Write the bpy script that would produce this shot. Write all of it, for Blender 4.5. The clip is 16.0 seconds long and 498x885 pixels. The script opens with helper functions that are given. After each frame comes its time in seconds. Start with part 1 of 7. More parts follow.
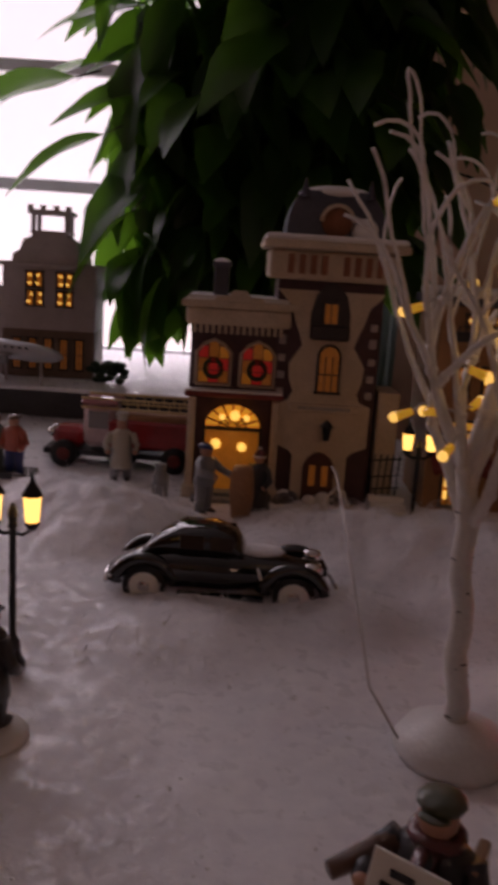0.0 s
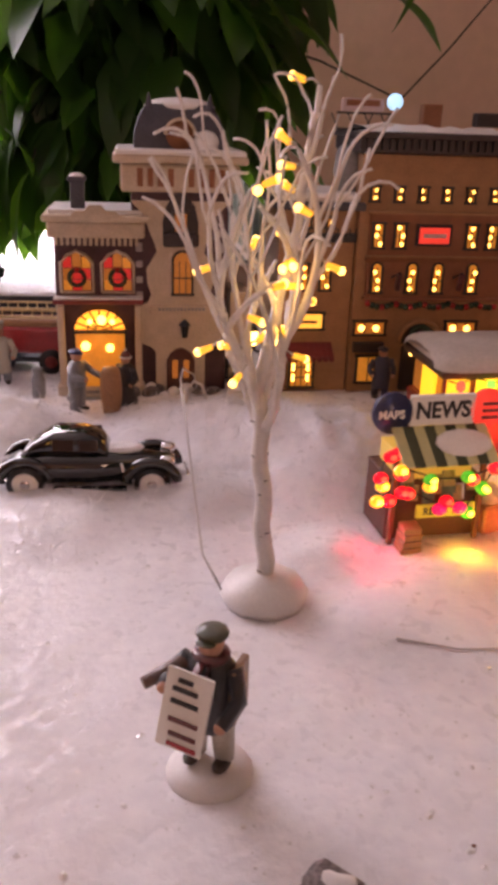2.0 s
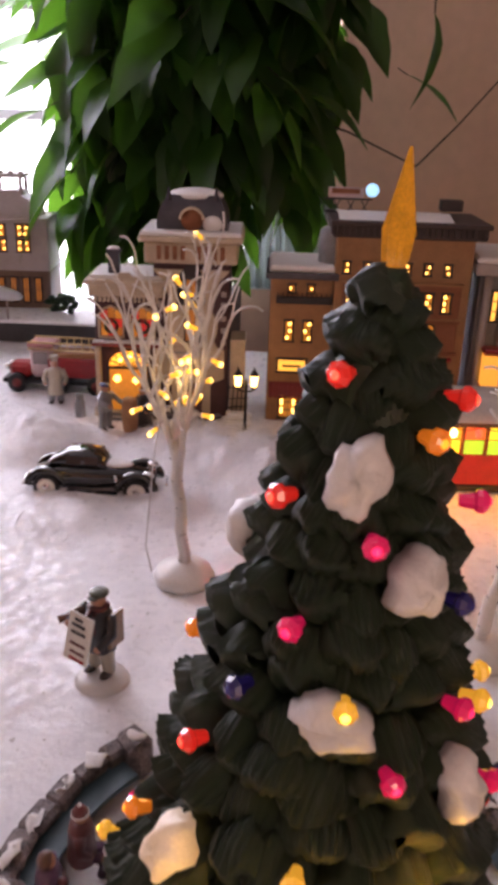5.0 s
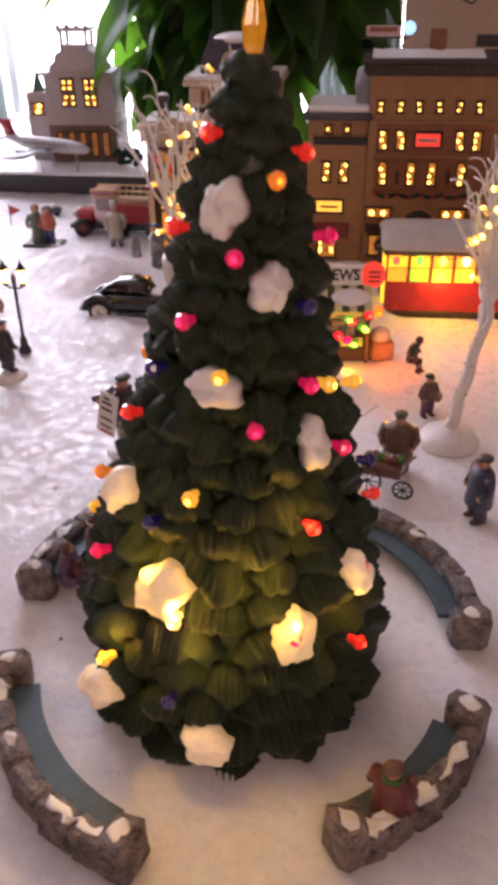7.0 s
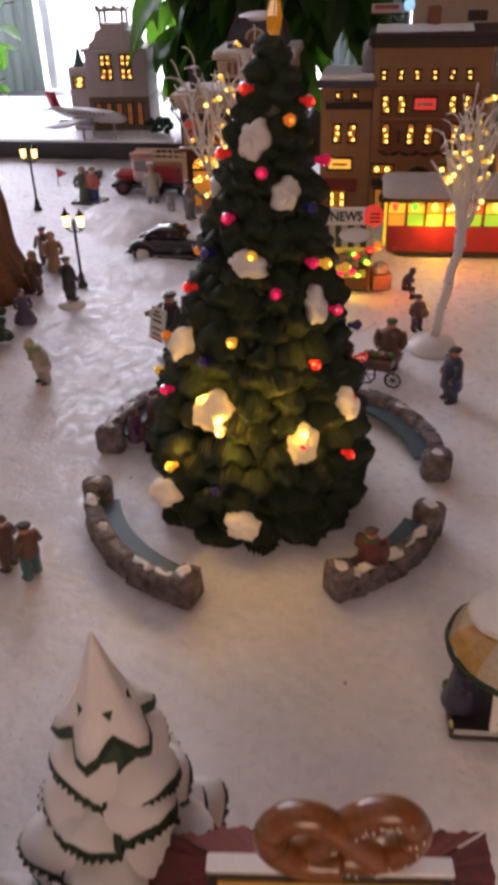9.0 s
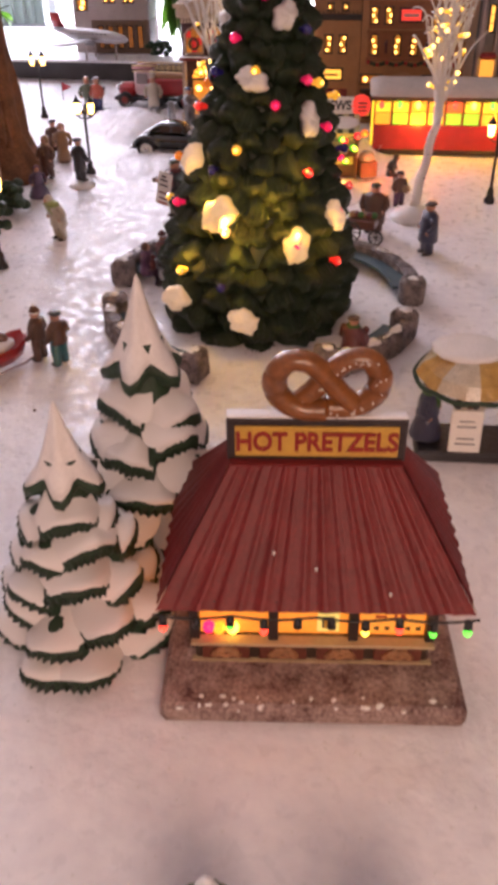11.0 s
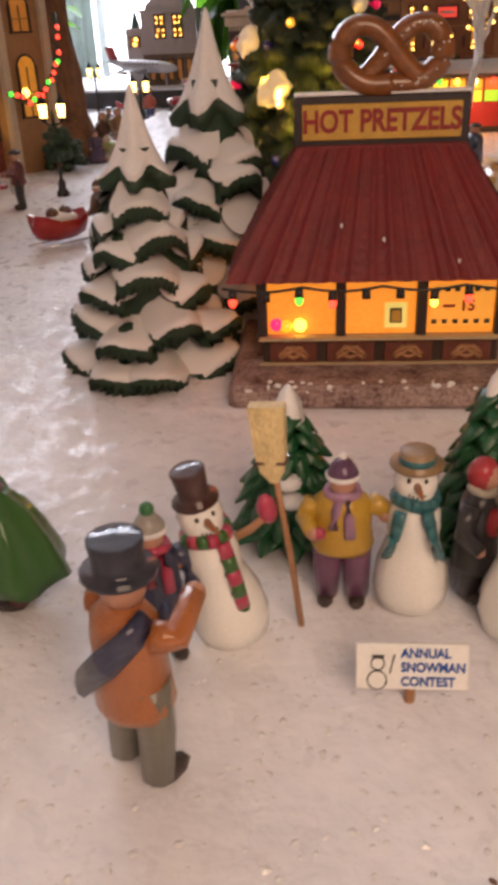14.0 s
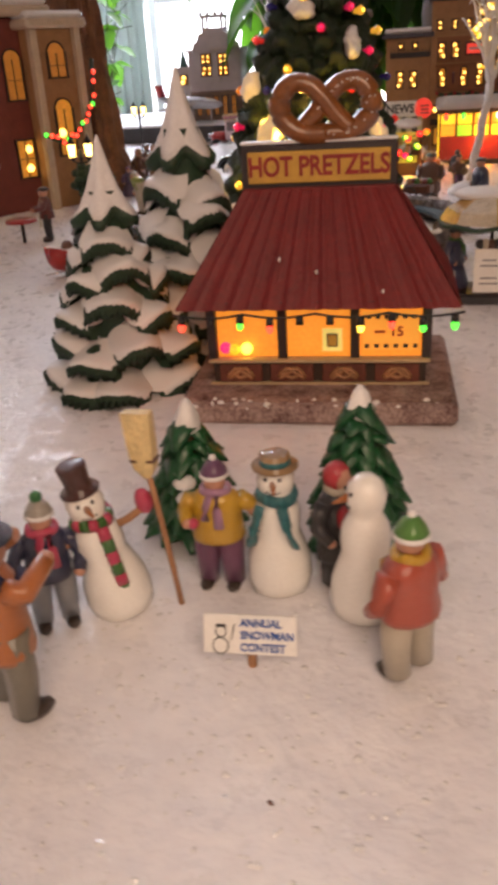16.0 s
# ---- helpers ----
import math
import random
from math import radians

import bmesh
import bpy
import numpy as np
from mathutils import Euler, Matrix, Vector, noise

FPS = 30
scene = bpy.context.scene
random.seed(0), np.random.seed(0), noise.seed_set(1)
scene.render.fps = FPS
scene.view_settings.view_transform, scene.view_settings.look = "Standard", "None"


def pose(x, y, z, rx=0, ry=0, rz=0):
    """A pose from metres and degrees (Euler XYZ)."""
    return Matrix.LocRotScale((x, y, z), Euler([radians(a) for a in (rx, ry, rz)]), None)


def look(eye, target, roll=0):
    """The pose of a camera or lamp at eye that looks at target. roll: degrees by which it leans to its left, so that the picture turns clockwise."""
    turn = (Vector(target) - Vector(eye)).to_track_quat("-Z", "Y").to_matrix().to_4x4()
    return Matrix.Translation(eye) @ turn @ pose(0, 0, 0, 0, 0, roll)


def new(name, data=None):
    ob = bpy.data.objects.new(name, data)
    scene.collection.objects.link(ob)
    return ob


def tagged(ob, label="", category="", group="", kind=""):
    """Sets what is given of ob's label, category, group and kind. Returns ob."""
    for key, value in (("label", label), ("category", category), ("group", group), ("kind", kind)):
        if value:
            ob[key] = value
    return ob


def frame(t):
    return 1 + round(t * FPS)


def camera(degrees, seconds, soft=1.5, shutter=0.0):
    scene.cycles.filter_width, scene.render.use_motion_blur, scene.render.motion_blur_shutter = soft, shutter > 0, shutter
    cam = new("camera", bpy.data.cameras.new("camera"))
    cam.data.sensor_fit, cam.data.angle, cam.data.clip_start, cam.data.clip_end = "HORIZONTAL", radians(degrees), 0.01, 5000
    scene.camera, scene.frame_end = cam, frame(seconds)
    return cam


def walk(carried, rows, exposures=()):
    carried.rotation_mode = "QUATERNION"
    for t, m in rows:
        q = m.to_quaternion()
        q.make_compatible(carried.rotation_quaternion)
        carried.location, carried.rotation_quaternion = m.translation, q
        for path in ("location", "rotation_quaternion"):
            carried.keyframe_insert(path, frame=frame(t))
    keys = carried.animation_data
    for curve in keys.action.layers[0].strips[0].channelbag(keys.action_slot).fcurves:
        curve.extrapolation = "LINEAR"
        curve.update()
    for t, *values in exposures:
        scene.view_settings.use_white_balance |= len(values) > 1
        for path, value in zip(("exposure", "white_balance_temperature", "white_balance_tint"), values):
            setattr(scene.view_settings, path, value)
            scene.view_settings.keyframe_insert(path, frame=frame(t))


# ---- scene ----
cam = camera(33.7, 16.0, 4.9, 0.4)
PATH = [
    (0, (0.055, 0.098, 0.219), (0.034, 2.053, -0.202), 3.7),
    (0.5, (0.062, 0.084, 0.231), (0.207, 2.011, -0.284), 3.8),
    (1, (0.066, 0.065, 0.249), (0.277, 1.95, -0.386), 3.2),
    (1.5, (0.076, 0.042, 0.259), (0.302, 1.903, -0.437), 2.7),
    (2, (0.092, 0.008, 0.281), (0.306, 1.855, -0.456), 1.9),
    (2.5, (0.12, -0.016, 0.306), (0.32, 1.843, -0.404), 1.7),
    (3, (0.149, -0.04, 0.319), (0.332, 1.827, -0.376), 1.7),
    (3.2, (0.154, -0.051, 0.326), (0.324, 1.816, -0.372), 2.1),
    (5.3, (0.246, -0.213, 0.402), (0.112, 1.619, -0.389), 1.5),
    (5.5, (0.253, -0.229, 0.403), (0.083, 1.584, -0.423), 1.5),
    (6, (0.283, -0.255, 0.378), (0.098, 1.505, -0.553), 2.0),
    (6.5, (0.308, -0.276, 0.352), (0.127, 1.439, -0.66), 1.3),
    (7, (0.327, -0.308, 0.389), (0.039, 1.386, -0.636), -0.9),
    (7.5, (0.347, -0.347, 0.423), (-0.053, 1.322, -0.603), -2.6),
    (8, (0.36, -0.4, 0.426), (-0.102, 1.26, -0.59), -3.6),
    (8.5, (0.354, -0.452, 0.427), (-0.05, 1.203, -0.621), -2.7),
    (8.7, (0.355, -0.473, 0.423), (-0.002, 1.186, -0.635), -2.8),
    (10.8, (0.372, -0.652, 0.347), (0.072, 0.988, -0.757), -0.3),
    (11, (0.374, -0.667, 0.341), (0.078, 0.969, -0.772), -0.7),
    (11.5, (0.372, -0.685, 0.315), (0.09, 0.939, -0.819), -1.5),
    (12, (0.377, -0.702, 0.272), (0.048, 0.988, -0.745), -1.8),
    (12.5, (0.382, -0.717, 0.233), (0.005, 1.0, -0.721), -3.8),
    (13, (0.387, -0.731, 0.203), (0.028, 1.002, -0.73), -3.0),
    (13.5, (0.383, -0.758, 0.182), (0.022, 0.975, -0.75), -1.2),
    (14, (0.376, -0.775, 0.171), (-0.031, 0.958, -0.74), -2.5),
    (14.5, (0.367, -0.794, 0.169), (-0.057, 0.943, -0.727), -3.0),
    (15, (0.367, -0.808, 0.173), (-0.104, 0.914, -0.728), -2.9),
    (15.5, (0.397, -0.801, 0.181), (-0.097, 0.927, -0.696), -3.4),
    (16, (0.447, -0.801, 0.181), (-0.112, 0.921, -0.667), -3.6),
]
EXPOSURES = [(0.0, -2.1, 6900, 38), (0.25, -1.25, 6900, 38), (0.6, -0.5, 6900, 40), (1.2, 0.05, 6950, 38), (3.2, 0.12, 6850, 37), (5.5, 0.08, 6150, 28), (6.0, -0.22, 6100, 29), (6.5, -0.1, 6100, 30), (7.0, 0.2, 6150, 30),
             (8.0, -0.1, 6050, 25), (8.7, -0.4, 6050, 24), (11.0, 0.3, 6150, 29), (12.5, 0.15, 6050, 26), (13.3, 0.3, 6050, 20), (14.3, -0.02, 6150, 15), (16.0, 0.05, 6150, 15)]
walk(cam, [(t, look(eye, target, roll)) for t, eye, target, roll in PATH], EXPOSURES)

# ---- world and large lights ----
world = bpy.data.worlds.new("sky")
scene.world = world
world.use_nodes = True
sky = world.node_tree.nodes.new("ShaderNodeTexSky")
sky.sky_type, sky.sun_disc = "NISHITA", False
sky.sun_elevation, sky.sun_rotation = radians(25), radians(160)
world.node_tree.links.new(sky.outputs[0], world.node_tree.nodes["Background"].inputs[0])
world.node_tree.nodes["Background"].inputs[1].default_value = 0.1


def area_lamp(name, eye, target, w, h, power, colour):
    data = bpy.data.lights.new(name, "AREA")
    data.shape, data.size, data.size_y, data.energy, data.color = "RECTANGLE", w, h, power, colour
    ob = new(name, data)
    ob.matrix_world = look(eye, target)
    return ob


def point_lamp(name, at, power, colour, radius=0.004):
    data = bpy.data.lights.new(name, "POINT")
    data.energy, data.color, data.shadow_soft_size = power, colour, radius
    ob = new(name, data)
    ob.location = at
    return ob


# daylight in the window opening, and an added warm fill, unseen behind the viewer
area_lamp("window_daylight", (-0.75, 1.86, 0.65), (-0.55, 0.0, 0.1), 1.9, 1.3, 54.0, (0.90, 0.93, 1.0))
area_lamp("foreground_fill", (0.62, -1.12, 0.50), (0.38, -0.62, 0.0), 0.42, 0.42, 3.9, (1.0, 0.70, 0.46))

# ---- materials ----
MATS = {}


def mat(name, colour, rough=0.5, metal=0.0, var=0.25, size=60.0, bump=0.0, bump_size=None, glow=0.0, glow_colour=None, coat=0.0, sub=0.0, second=None, island=0.0):
    """A painted or natural surface: base colour broken by noise at two scales, fine relief, optional glow."""
    if name in MATS:
        return MATS[name]
    m = bpy.data.materials.new(name)
    m.use_nodes = True
    nt, nodes = m.node_tree, m.node_tree.nodes
    bsdf = nodes["Principled BSDF"]
    co = nodes.new("ShaderNodeTexCoord")
    big, fine = nodes.new("ShaderNodeTexNoise"), nodes.new("ShaderNodeTexNoise")
    big.inputs["Scale"].default_value, fine.inputs["Scale"].default_value = size, size * 7
    big.inputs["Detail"].default_value = fine.inputs["Detail"].default_value = 4
    for n in (big, fine):
        nt.links.new(co.outputs["Object"], n.inputs["Vector"])
    add = nodes.new("ShaderNodeMath")
    add.operation = "ADD"
    nt.links.new(big.outputs["Fac"], add.inputs[0])
    nt.links.new(fine.outputs["Fac"], add.inputs[1])
    ramp = nodes.new("ShaderNodeMapRange")
    ramp.inputs[1].default_value, ramp.inputs[2].default_value = 0.7, 1.3
    nt.links.new(add.outputs[0], ramp.inputs[0])
    mix = nodes.new("ShaderNodeMix")
    mix.data_type = "RGBA"
    dark = second or tuple(c * (1 - var) for c in colour)
    mix.inputs[6].default_value, mix.inputs[7].default_value = (*dark, 1), (*colour, 1)
    nt.links.new(ramp.outputs[0], mix.inputs[0])
    out = mix.outputs[2]
    if island:
        geo, hsv = nodes.new("ShaderNodeObjectInfo"), nodes.new("ShaderNodeHueSaturation")
        rng = nodes.new("ShaderNodeMapRange")
        rng.inputs[3].default_value, rng.inputs[4].default_value = 1 - island, 1 + island
        nt.links.new(geo.outputs["Random"], rng.inputs[0])
        nt.links.new(rng.outputs[0], hsv.inputs["Value"])
        nt.links.new(out, hsv.inputs["Color"])
        out = hsv.outputs[0]
    nt.links.new(out, bsdf.inputs["Base Color"])
    bsdf.inputs["Roughness"].default_value, bsdf.inputs["Metallic"].default_value = rough, metal
    bsdf.inputs["Coat Weight"].default_value = coat
    if sub:
        bsdf.inputs["Subsurface Weight"].default_value = sub
        bsdf.inputs["Subsurface Radius"].default_value = (0.004, 0.003, 0.003)
    if bump:
        tex, bn = nodes.new("ShaderNodeTexNoise"), nodes.new("ShaderNodeBump")
        tex.inputs["Scale"].default_value, tex.inputs["Detail"].default_value = bump_size or size * 4, 5
        bn.inputs["Strength"].default_value, bn.inputs["Distance"].default_value = bump, 0.002
        nt.links.new(co.outputs["Object"], tex.inputs["Vector"])
        nt.links.new(tex.outputs["Fac"], bn.inputs["Height"])
        nt.links.new(bn.outputs[0], bsdf.inputs["Normal"])
    if glow:
        bsdf.inputs["Emission Color"].default_value = (*(glow_colour or colour), 1)
        bsdf.inputs["Emission Strength"].default_value = glow
    MATS[name] = m
    return m


SNOW = mat("snow_blanket", (0.86, 0.85, 0.86), 0.75, size=14, second=(0.74, 0.73, 0.76), bump=0.25, bump_size=260)
SNOW_PAINT = mat("snow_paint", (0.82, 0.80, 0.78), 0.45, size=70, var=0.12, bump=0.3, bump_size=400, coat=0.15)
COTTON = mat("cotton_snow", (0.84, 0.83, 0.84), 0.95, size=40, var=0.08, bump=0.9, bump_size=350)
WALL = mat("wall_paint", (0.74, 0.50, 0.36), 0.85, size=5, var=0.12, bump=0.1, bump_size=120)
CEIL = mat("ceiling_paint", (0.75, 0.72, 0.68), 0.9, size=5, var=0.08)
FLOOR = mat("floor_wood", (0.22, 0.13, 0.07), 0.5, size=8, var=0.5)
WINFRAME = mat("window_frame_paint", (0.78, 0.79, 0.80), 0.4, size=10, var=0.08)
CURTAIN = mat("curtain_cloth", (0.50, 0.55, 0.52), 0.9, size=20, var=0.15, bump=0.2)
DAY = mat("daylight_backdrop", (1, 1, 1), 1.0, var=0.0, glow=3.2, glow_colour=(0.93, 0.97, 1.0))
SILL = mat("sill_dark", (0.07, 0.07, 0.075), 0.5, size=30, var=0.4)
GREY = mat("grey_paint", (0.30, 0.30, 0.31), 0.6, size=50, var=0.35, bump=0.2)
BUFF = mat("buff_brick", (0.40, 0.215, 0.095), 0.6, size=70, var=0.3, bump=0.3, bump_size=500)
TERRA = mat("terracotta_brick", (0.30, 0.115, 0.05), 0.6, size=70, var=0.3, bump=0.3, bump_size=500)
PLUM = mat("plum_brick", (0.10, 0.045, 0.05), 0.6, size=80, var=0.4, bump=0.4, bump_size=450)
STONE = mat("cream_stone", (0.62, 0.50, 0.36), 0.55, size=70, var=0.25, bump=0.2)
DARKROOF = mat("dark_cornice", (0.035, 0.022, 0.022), 0.5, size=60, var=0.4)
SLATE = mat("slate_roof", (0.07, 0.07, 0.09), 0.5, size=80, var=0.4, bump=0.4)
BLACK = mat("black_iron", (0.012, 0.012, 0.014), 0.4, size=60, var=0.3)
BLACKGLOSS = mat("black_gloss_paint", (0.006, 0.006, 0.008), 0.06, size=40, var=0.2, coat=1.0)
CHROME = mat("chrome", (0.75, 0.75, 0.76), 0.15, 1.0, var=0.05)
RED = mat("red_paint", (0.42, 0.02, 0.02), 0.35, size=70, var=0.35, bump=0.1, coat=0.3)
DULLRED = mat("dull_red_paint", (0.25, 0.035, 0.03), 0.5, size=70, var=0.4, bump=0.2)
PINKWHITE = mat("pink_white_paint", (0.62, 0.46, 0.46), 0.4, size=60, var=0.2)
HALLGREY = mat("pale_stone", (0.46, 0.40, 0.38), 0.65, size=50, var=0.2, bump=0.2)
WOOD = mat("brown_wood", (0.23, 0.10, 0.04), 0.55, size=60, var=0.5, bump=0.4)
TAN = mat("tan_wood", (0.44, 0.22, 0.10), 0.55, size=60, var=0.35, bump=0.3)
STRAW = mat("straw", (0.80, 0.62, 0.30), 0.6, size=150, var=0.3, bump=0.6)
BIRCH = mat("birch_bark", (0.78, 0.74, 0.70), 0.6, size=60, var=0.15, bump=0.3)
BARKDARK = mat("birch_mark", (0.12, 0.09, 0.08), 0.7)
CERAMIC = mat("ceramic_green", (0.020, 0.044, 0.012), 0.42, size=90, second=(0.004, 0.011, 0.005), bump=0.5, bump_size=420, coat=0.06)
RESINGREEN = mat("resin_green", (0.02, 0.055, 0.025), 0.55, size=90, var=0.5, bump=0.4)
BRIGHTGREEN = mat("bough_green", (0.012, 0.10, 0.03), 0.35, size=120, var=0.5, bump=0.4, coat=0.3)
CLEARPLASTIC = mat("yellow_lens", (0.9, 0.6, 0.08), 0.2, var=0.1, glow=0.9, glow_colour=(1.0, 0.52, 0.03))
LEDGLOW = mat("led_core", (1, 0.8, 0.3), 0.3, glow=4.0, glow_colour=(1.0, 0.62, 0.12))
LANTERN = mat("lantern_glow", (1, 0.7, 0.2), 0.3, glow=9.0, glow_colour=(1.0, 0.58, 0.12))
PANE = mat("lit_pane", (0.5, 0.22, 0.03), 0.3, size=90, var=0.5, glow=0.36, glow_colour=(1.0, 0.36, 0.03))
PANEDIM = mat("dim_lit_pane", (0.4, 0.16, 0.03), 0.3, size=90, var=0.5, glow=0.22, glow_colour=(1.0, 0.33, 0.04))
DOT = mat("lit_bulb_dot", (1, 0.8, 0.3), 0.3, glow=5.0, glow_colour=(1.0, 0.60, 0.10))
YELLOWSIGN = mat("yellow_sign", (0.62, 0.36, 0.05), 0.5, size=90, var=0.25)
REDSIGN = mat("red_lit_sign", (0.5, 0.04, 0.03), 0.4, glow=0.7, glow_colour=(1.0, 0.06, 0.03))
WHITESIGN = mat("white_sign", (0.86, 0.85, 0.80), 0.5, size=90, var=0.1)
BLUEINK = mat("blue_ink", (0.02, 0.10, 0.42), 0.5)
DARKINK = mat("dark_ink", (0.03, 0.03, 0.035), 0.5)
REDINK = mat("red_ink", (0.40, 0.03, 0.02), 0.5)
SKIN = mat("painted_skin", (0.52, 0.27, 0.18), 0.4, size=90, var=0.15)
SNOWMAN = mat("snowman_glaze", (0.90, 0.88, 0.82), 0.22, size=60, var=0.12, bump=0.15, bump_size=200, coat=0.6)
PRETZEL = mat("pretzel_glaze", (0.26, 0.09, 0.02), 0.3, size=60, var=0.45, coat=0.4)
SALT = mat("salt", (0.85, 0.80, 0.7), 0.5)
BENCHSTONE = mat("bench_stone", (0.30, 0.25, 0.24), 0.65, size=110, second=(0.022, 0.018, 0.019), bump=0.9, bump_size=260)
TEAL = mat("teal_seat", (0.05, 0.095, 0.115), 0.5, size=80, var=0.3)
LEAF = mat("plant_leaf", (0.014, 0.052, 0.008), 0.42, size=25, var=0.4, bump=0.15, bump_size=90, island=0.45)
STEM = mat("plant_stem", (0.06, 0.05, 0.03), 0.7, var=0.4)
WIRE = mat("clear_wire", (0.55, 0.52, 0.5), 0.3, var=0.1)
TABLE = mat("table_wood", (0.20, 0.12, 0.07), 0.5, size=12, var=0.4)
GOLD = mat("amber_star", (0.80, 0.36, 0.01), 0.10, var=0.45, size=160, glow=0.14, glow_colour=(1.0, 0.42, 0.01), coat=1.0)


def leaf_translucent():
    """Leaves let daylight through."""
    nt = LEAF.node_tree
    b, out = nt.nodes["Principled BSDF"], nt.nodes["Material Output"]
    tr, mx = nt.nodes.new("ShaderNodeBsdfTranslucent"), nt.nodes.new("ShaderNodeMixShader")
    tr.inputs[0].default_value = (0.20, 0.52, 0.03, 1)
    mx.inputs[0].default_value = 0.28
    nt.links.new(b.outputs[0], mx.inputs[1])
    nt.links.new(tr.outputs[0], mx.inputs[2])
    nt.links.new(mx.outputs[0], out.inputs[0])


leaf_translucent()


def curtain_translucent():
    nt = CURTAIN.node_tree
    b, out = nt.nodes["Principled BSDF"], nt.nodes["Material Output"]
    tr, mx = nt.nodes.new("ShaderNodeBsdfTranslucent"), nt.nodes.new("ShaderNodeMixShader")
    tr.inputs[0].default_value = (0.42, 0.47, 0.45, 1)
    mx.inputs[0].default_value = 0.5
    nt.links.new(b.outputs[0], mx.inputs[1])
    nt.links.new(tr.outputs[0], mx.inputs[2])
    nt.links.new(mx.outputs[0], out.inputs[0])


def snow_gloss():
    """Patches of wet-looking plastic snow and crinkled film among the matt fleece."""
    nt = SNOW.node_tree
    b = nt.nodes["Principled BSDF"]
    co = nt.nodes.new("ShaderNodeTexCoord")
    tex, crease, where = (nt.nodes.new("ShaderNodeTexNoise") for _ in range(3))
    for n, scale, detail, warp in ((tex, 95, 6, 0.3), (crease, 34, 9, 0.35), (where, 9, 3, 0.0)):
        n.inputs["Scale"].default_value, n.inputs["Detail"].default_value, n.inputs["Distortion"].default_value = scale, detail, warp
        nt.links.new(co.outputs["Object"], n.inputs["Vector"])
    rng = nt.nodes.new("ShaderNodeMapRange")
    rng.inputs[1].default_value, rng.inputs[2].default_value, rng.inputs[3].default_value, rng.inputs[4].default_value = 0.40, 0.60, 0.26, 0.80
    nt.links.new(tex.outputs["Fac"], rng.inputs[0])
    nt.links.new(rng.outputs[0], b.inputs["Roughness"])
    patch = nt.nodes.new("ShaderNodeMapRange")
    patch.inputs[1].default_value, patch.inputs[2].default_value, patch.inputs[3].default_value, patch.inputs[4].default_value = 0.49, 0.62, 0.04, 0.50
    nt.links.new(where.outputs["Fac"], patch.inputs[0])
    old = b.inputs["Normal"].links[0].from_node
    fold, fine = nt.nodes.new("ShaderNodeBump"), nt.nodes.new("ShaderNodeBump")
    fold.inputs["Distance"].default_value = 0.008
    nt.links.new(patch.outputs[0], fold.inputs["Strength"])
    nt.links.new(crease.outputs["Fac"], fold.inputs["Height"])
    fine.inputs["Strength"].default_value, fine.inputs["Distance"].default_value = 0.35, 0.0025
    nt.links.new(tex.outputs["Fac"], fine.inputs["Height"])
    nt.links.new(fold.outputs[0], fine.inputs["Normal"])
    nt.links.new(fine.outputs[0], old.inputs["Normal"])


curtain_translucent()
snow_gloss()


def paint(r, g, b):
    """Glossy hand-painted resin in one colour."""
    return mat("paint_%d_%d_%d" % (r * 99, g * 99, b * 99), (r, g, b), 0.30, size=120, var=0.45, bump=0.45, bump_size=230, coat=0.6)


def bulb(name, rgb, glow):
    return mat("bulb_" + name, rgb, 0.15, var=0.0, glow=glow, glow_colour=rgb, coat=0.6)


BULBS = {"r": bulb("red", (1.0, 0.05, 0.02), 3.2), "o": bulb("orange", (1.0, 0.32, 0.01), 1.6), "p": bulb("pink", (1.0, 0.02, 0.10), 1.6),
         "y": bulb("yellow", (1.0, 0.62, 0.05), 4.5), "b": bulb("blue", (0.02, 0.02, 0.16), 0.12), "w": bulb("warm", (1.0, 0.72, 0.25), 6.0),
         "g": bulb("green", (0.10, 1.0, 0.05), 2.0)}
LENSES = {"r": bulb("red_lens", (0.80, 0.03, 0.015), 0.28), "o": bulb("orange_lens", (0.85, 0.22, 0.01), 0.32), "p": bulb("pink_lens", (0.75, 0.015, 0.10), 0.28),
          "y": bulb("yellow_lens_cap", (0.9, 0.45, 0.03), 0.5), "b": bulb("blue_lens", (0.02, 0.015, 0.12), 0.05), "w": bulb("warm_lens", (1.0, 0.6, 0.2), 0.8),
          "g": bulb("green_lens", (0.06, 0.6, 0.03), 0.4)}
STRING = {"r": bulb("red_string", (0.9, 0.012, 0.02), 1.0), "o": bulb("orange_string", (1.0, 0.20, 0.01), 0.9), "p": bulb("pink_string", (0.9, 0.015, 0.10), 0.9),
          "y": bulb("yellow_string", (1.0, 0.55, 0.02), 1.0), "g": bulb("green_string", (0.04, 0.55, 0.02), 0.6)}


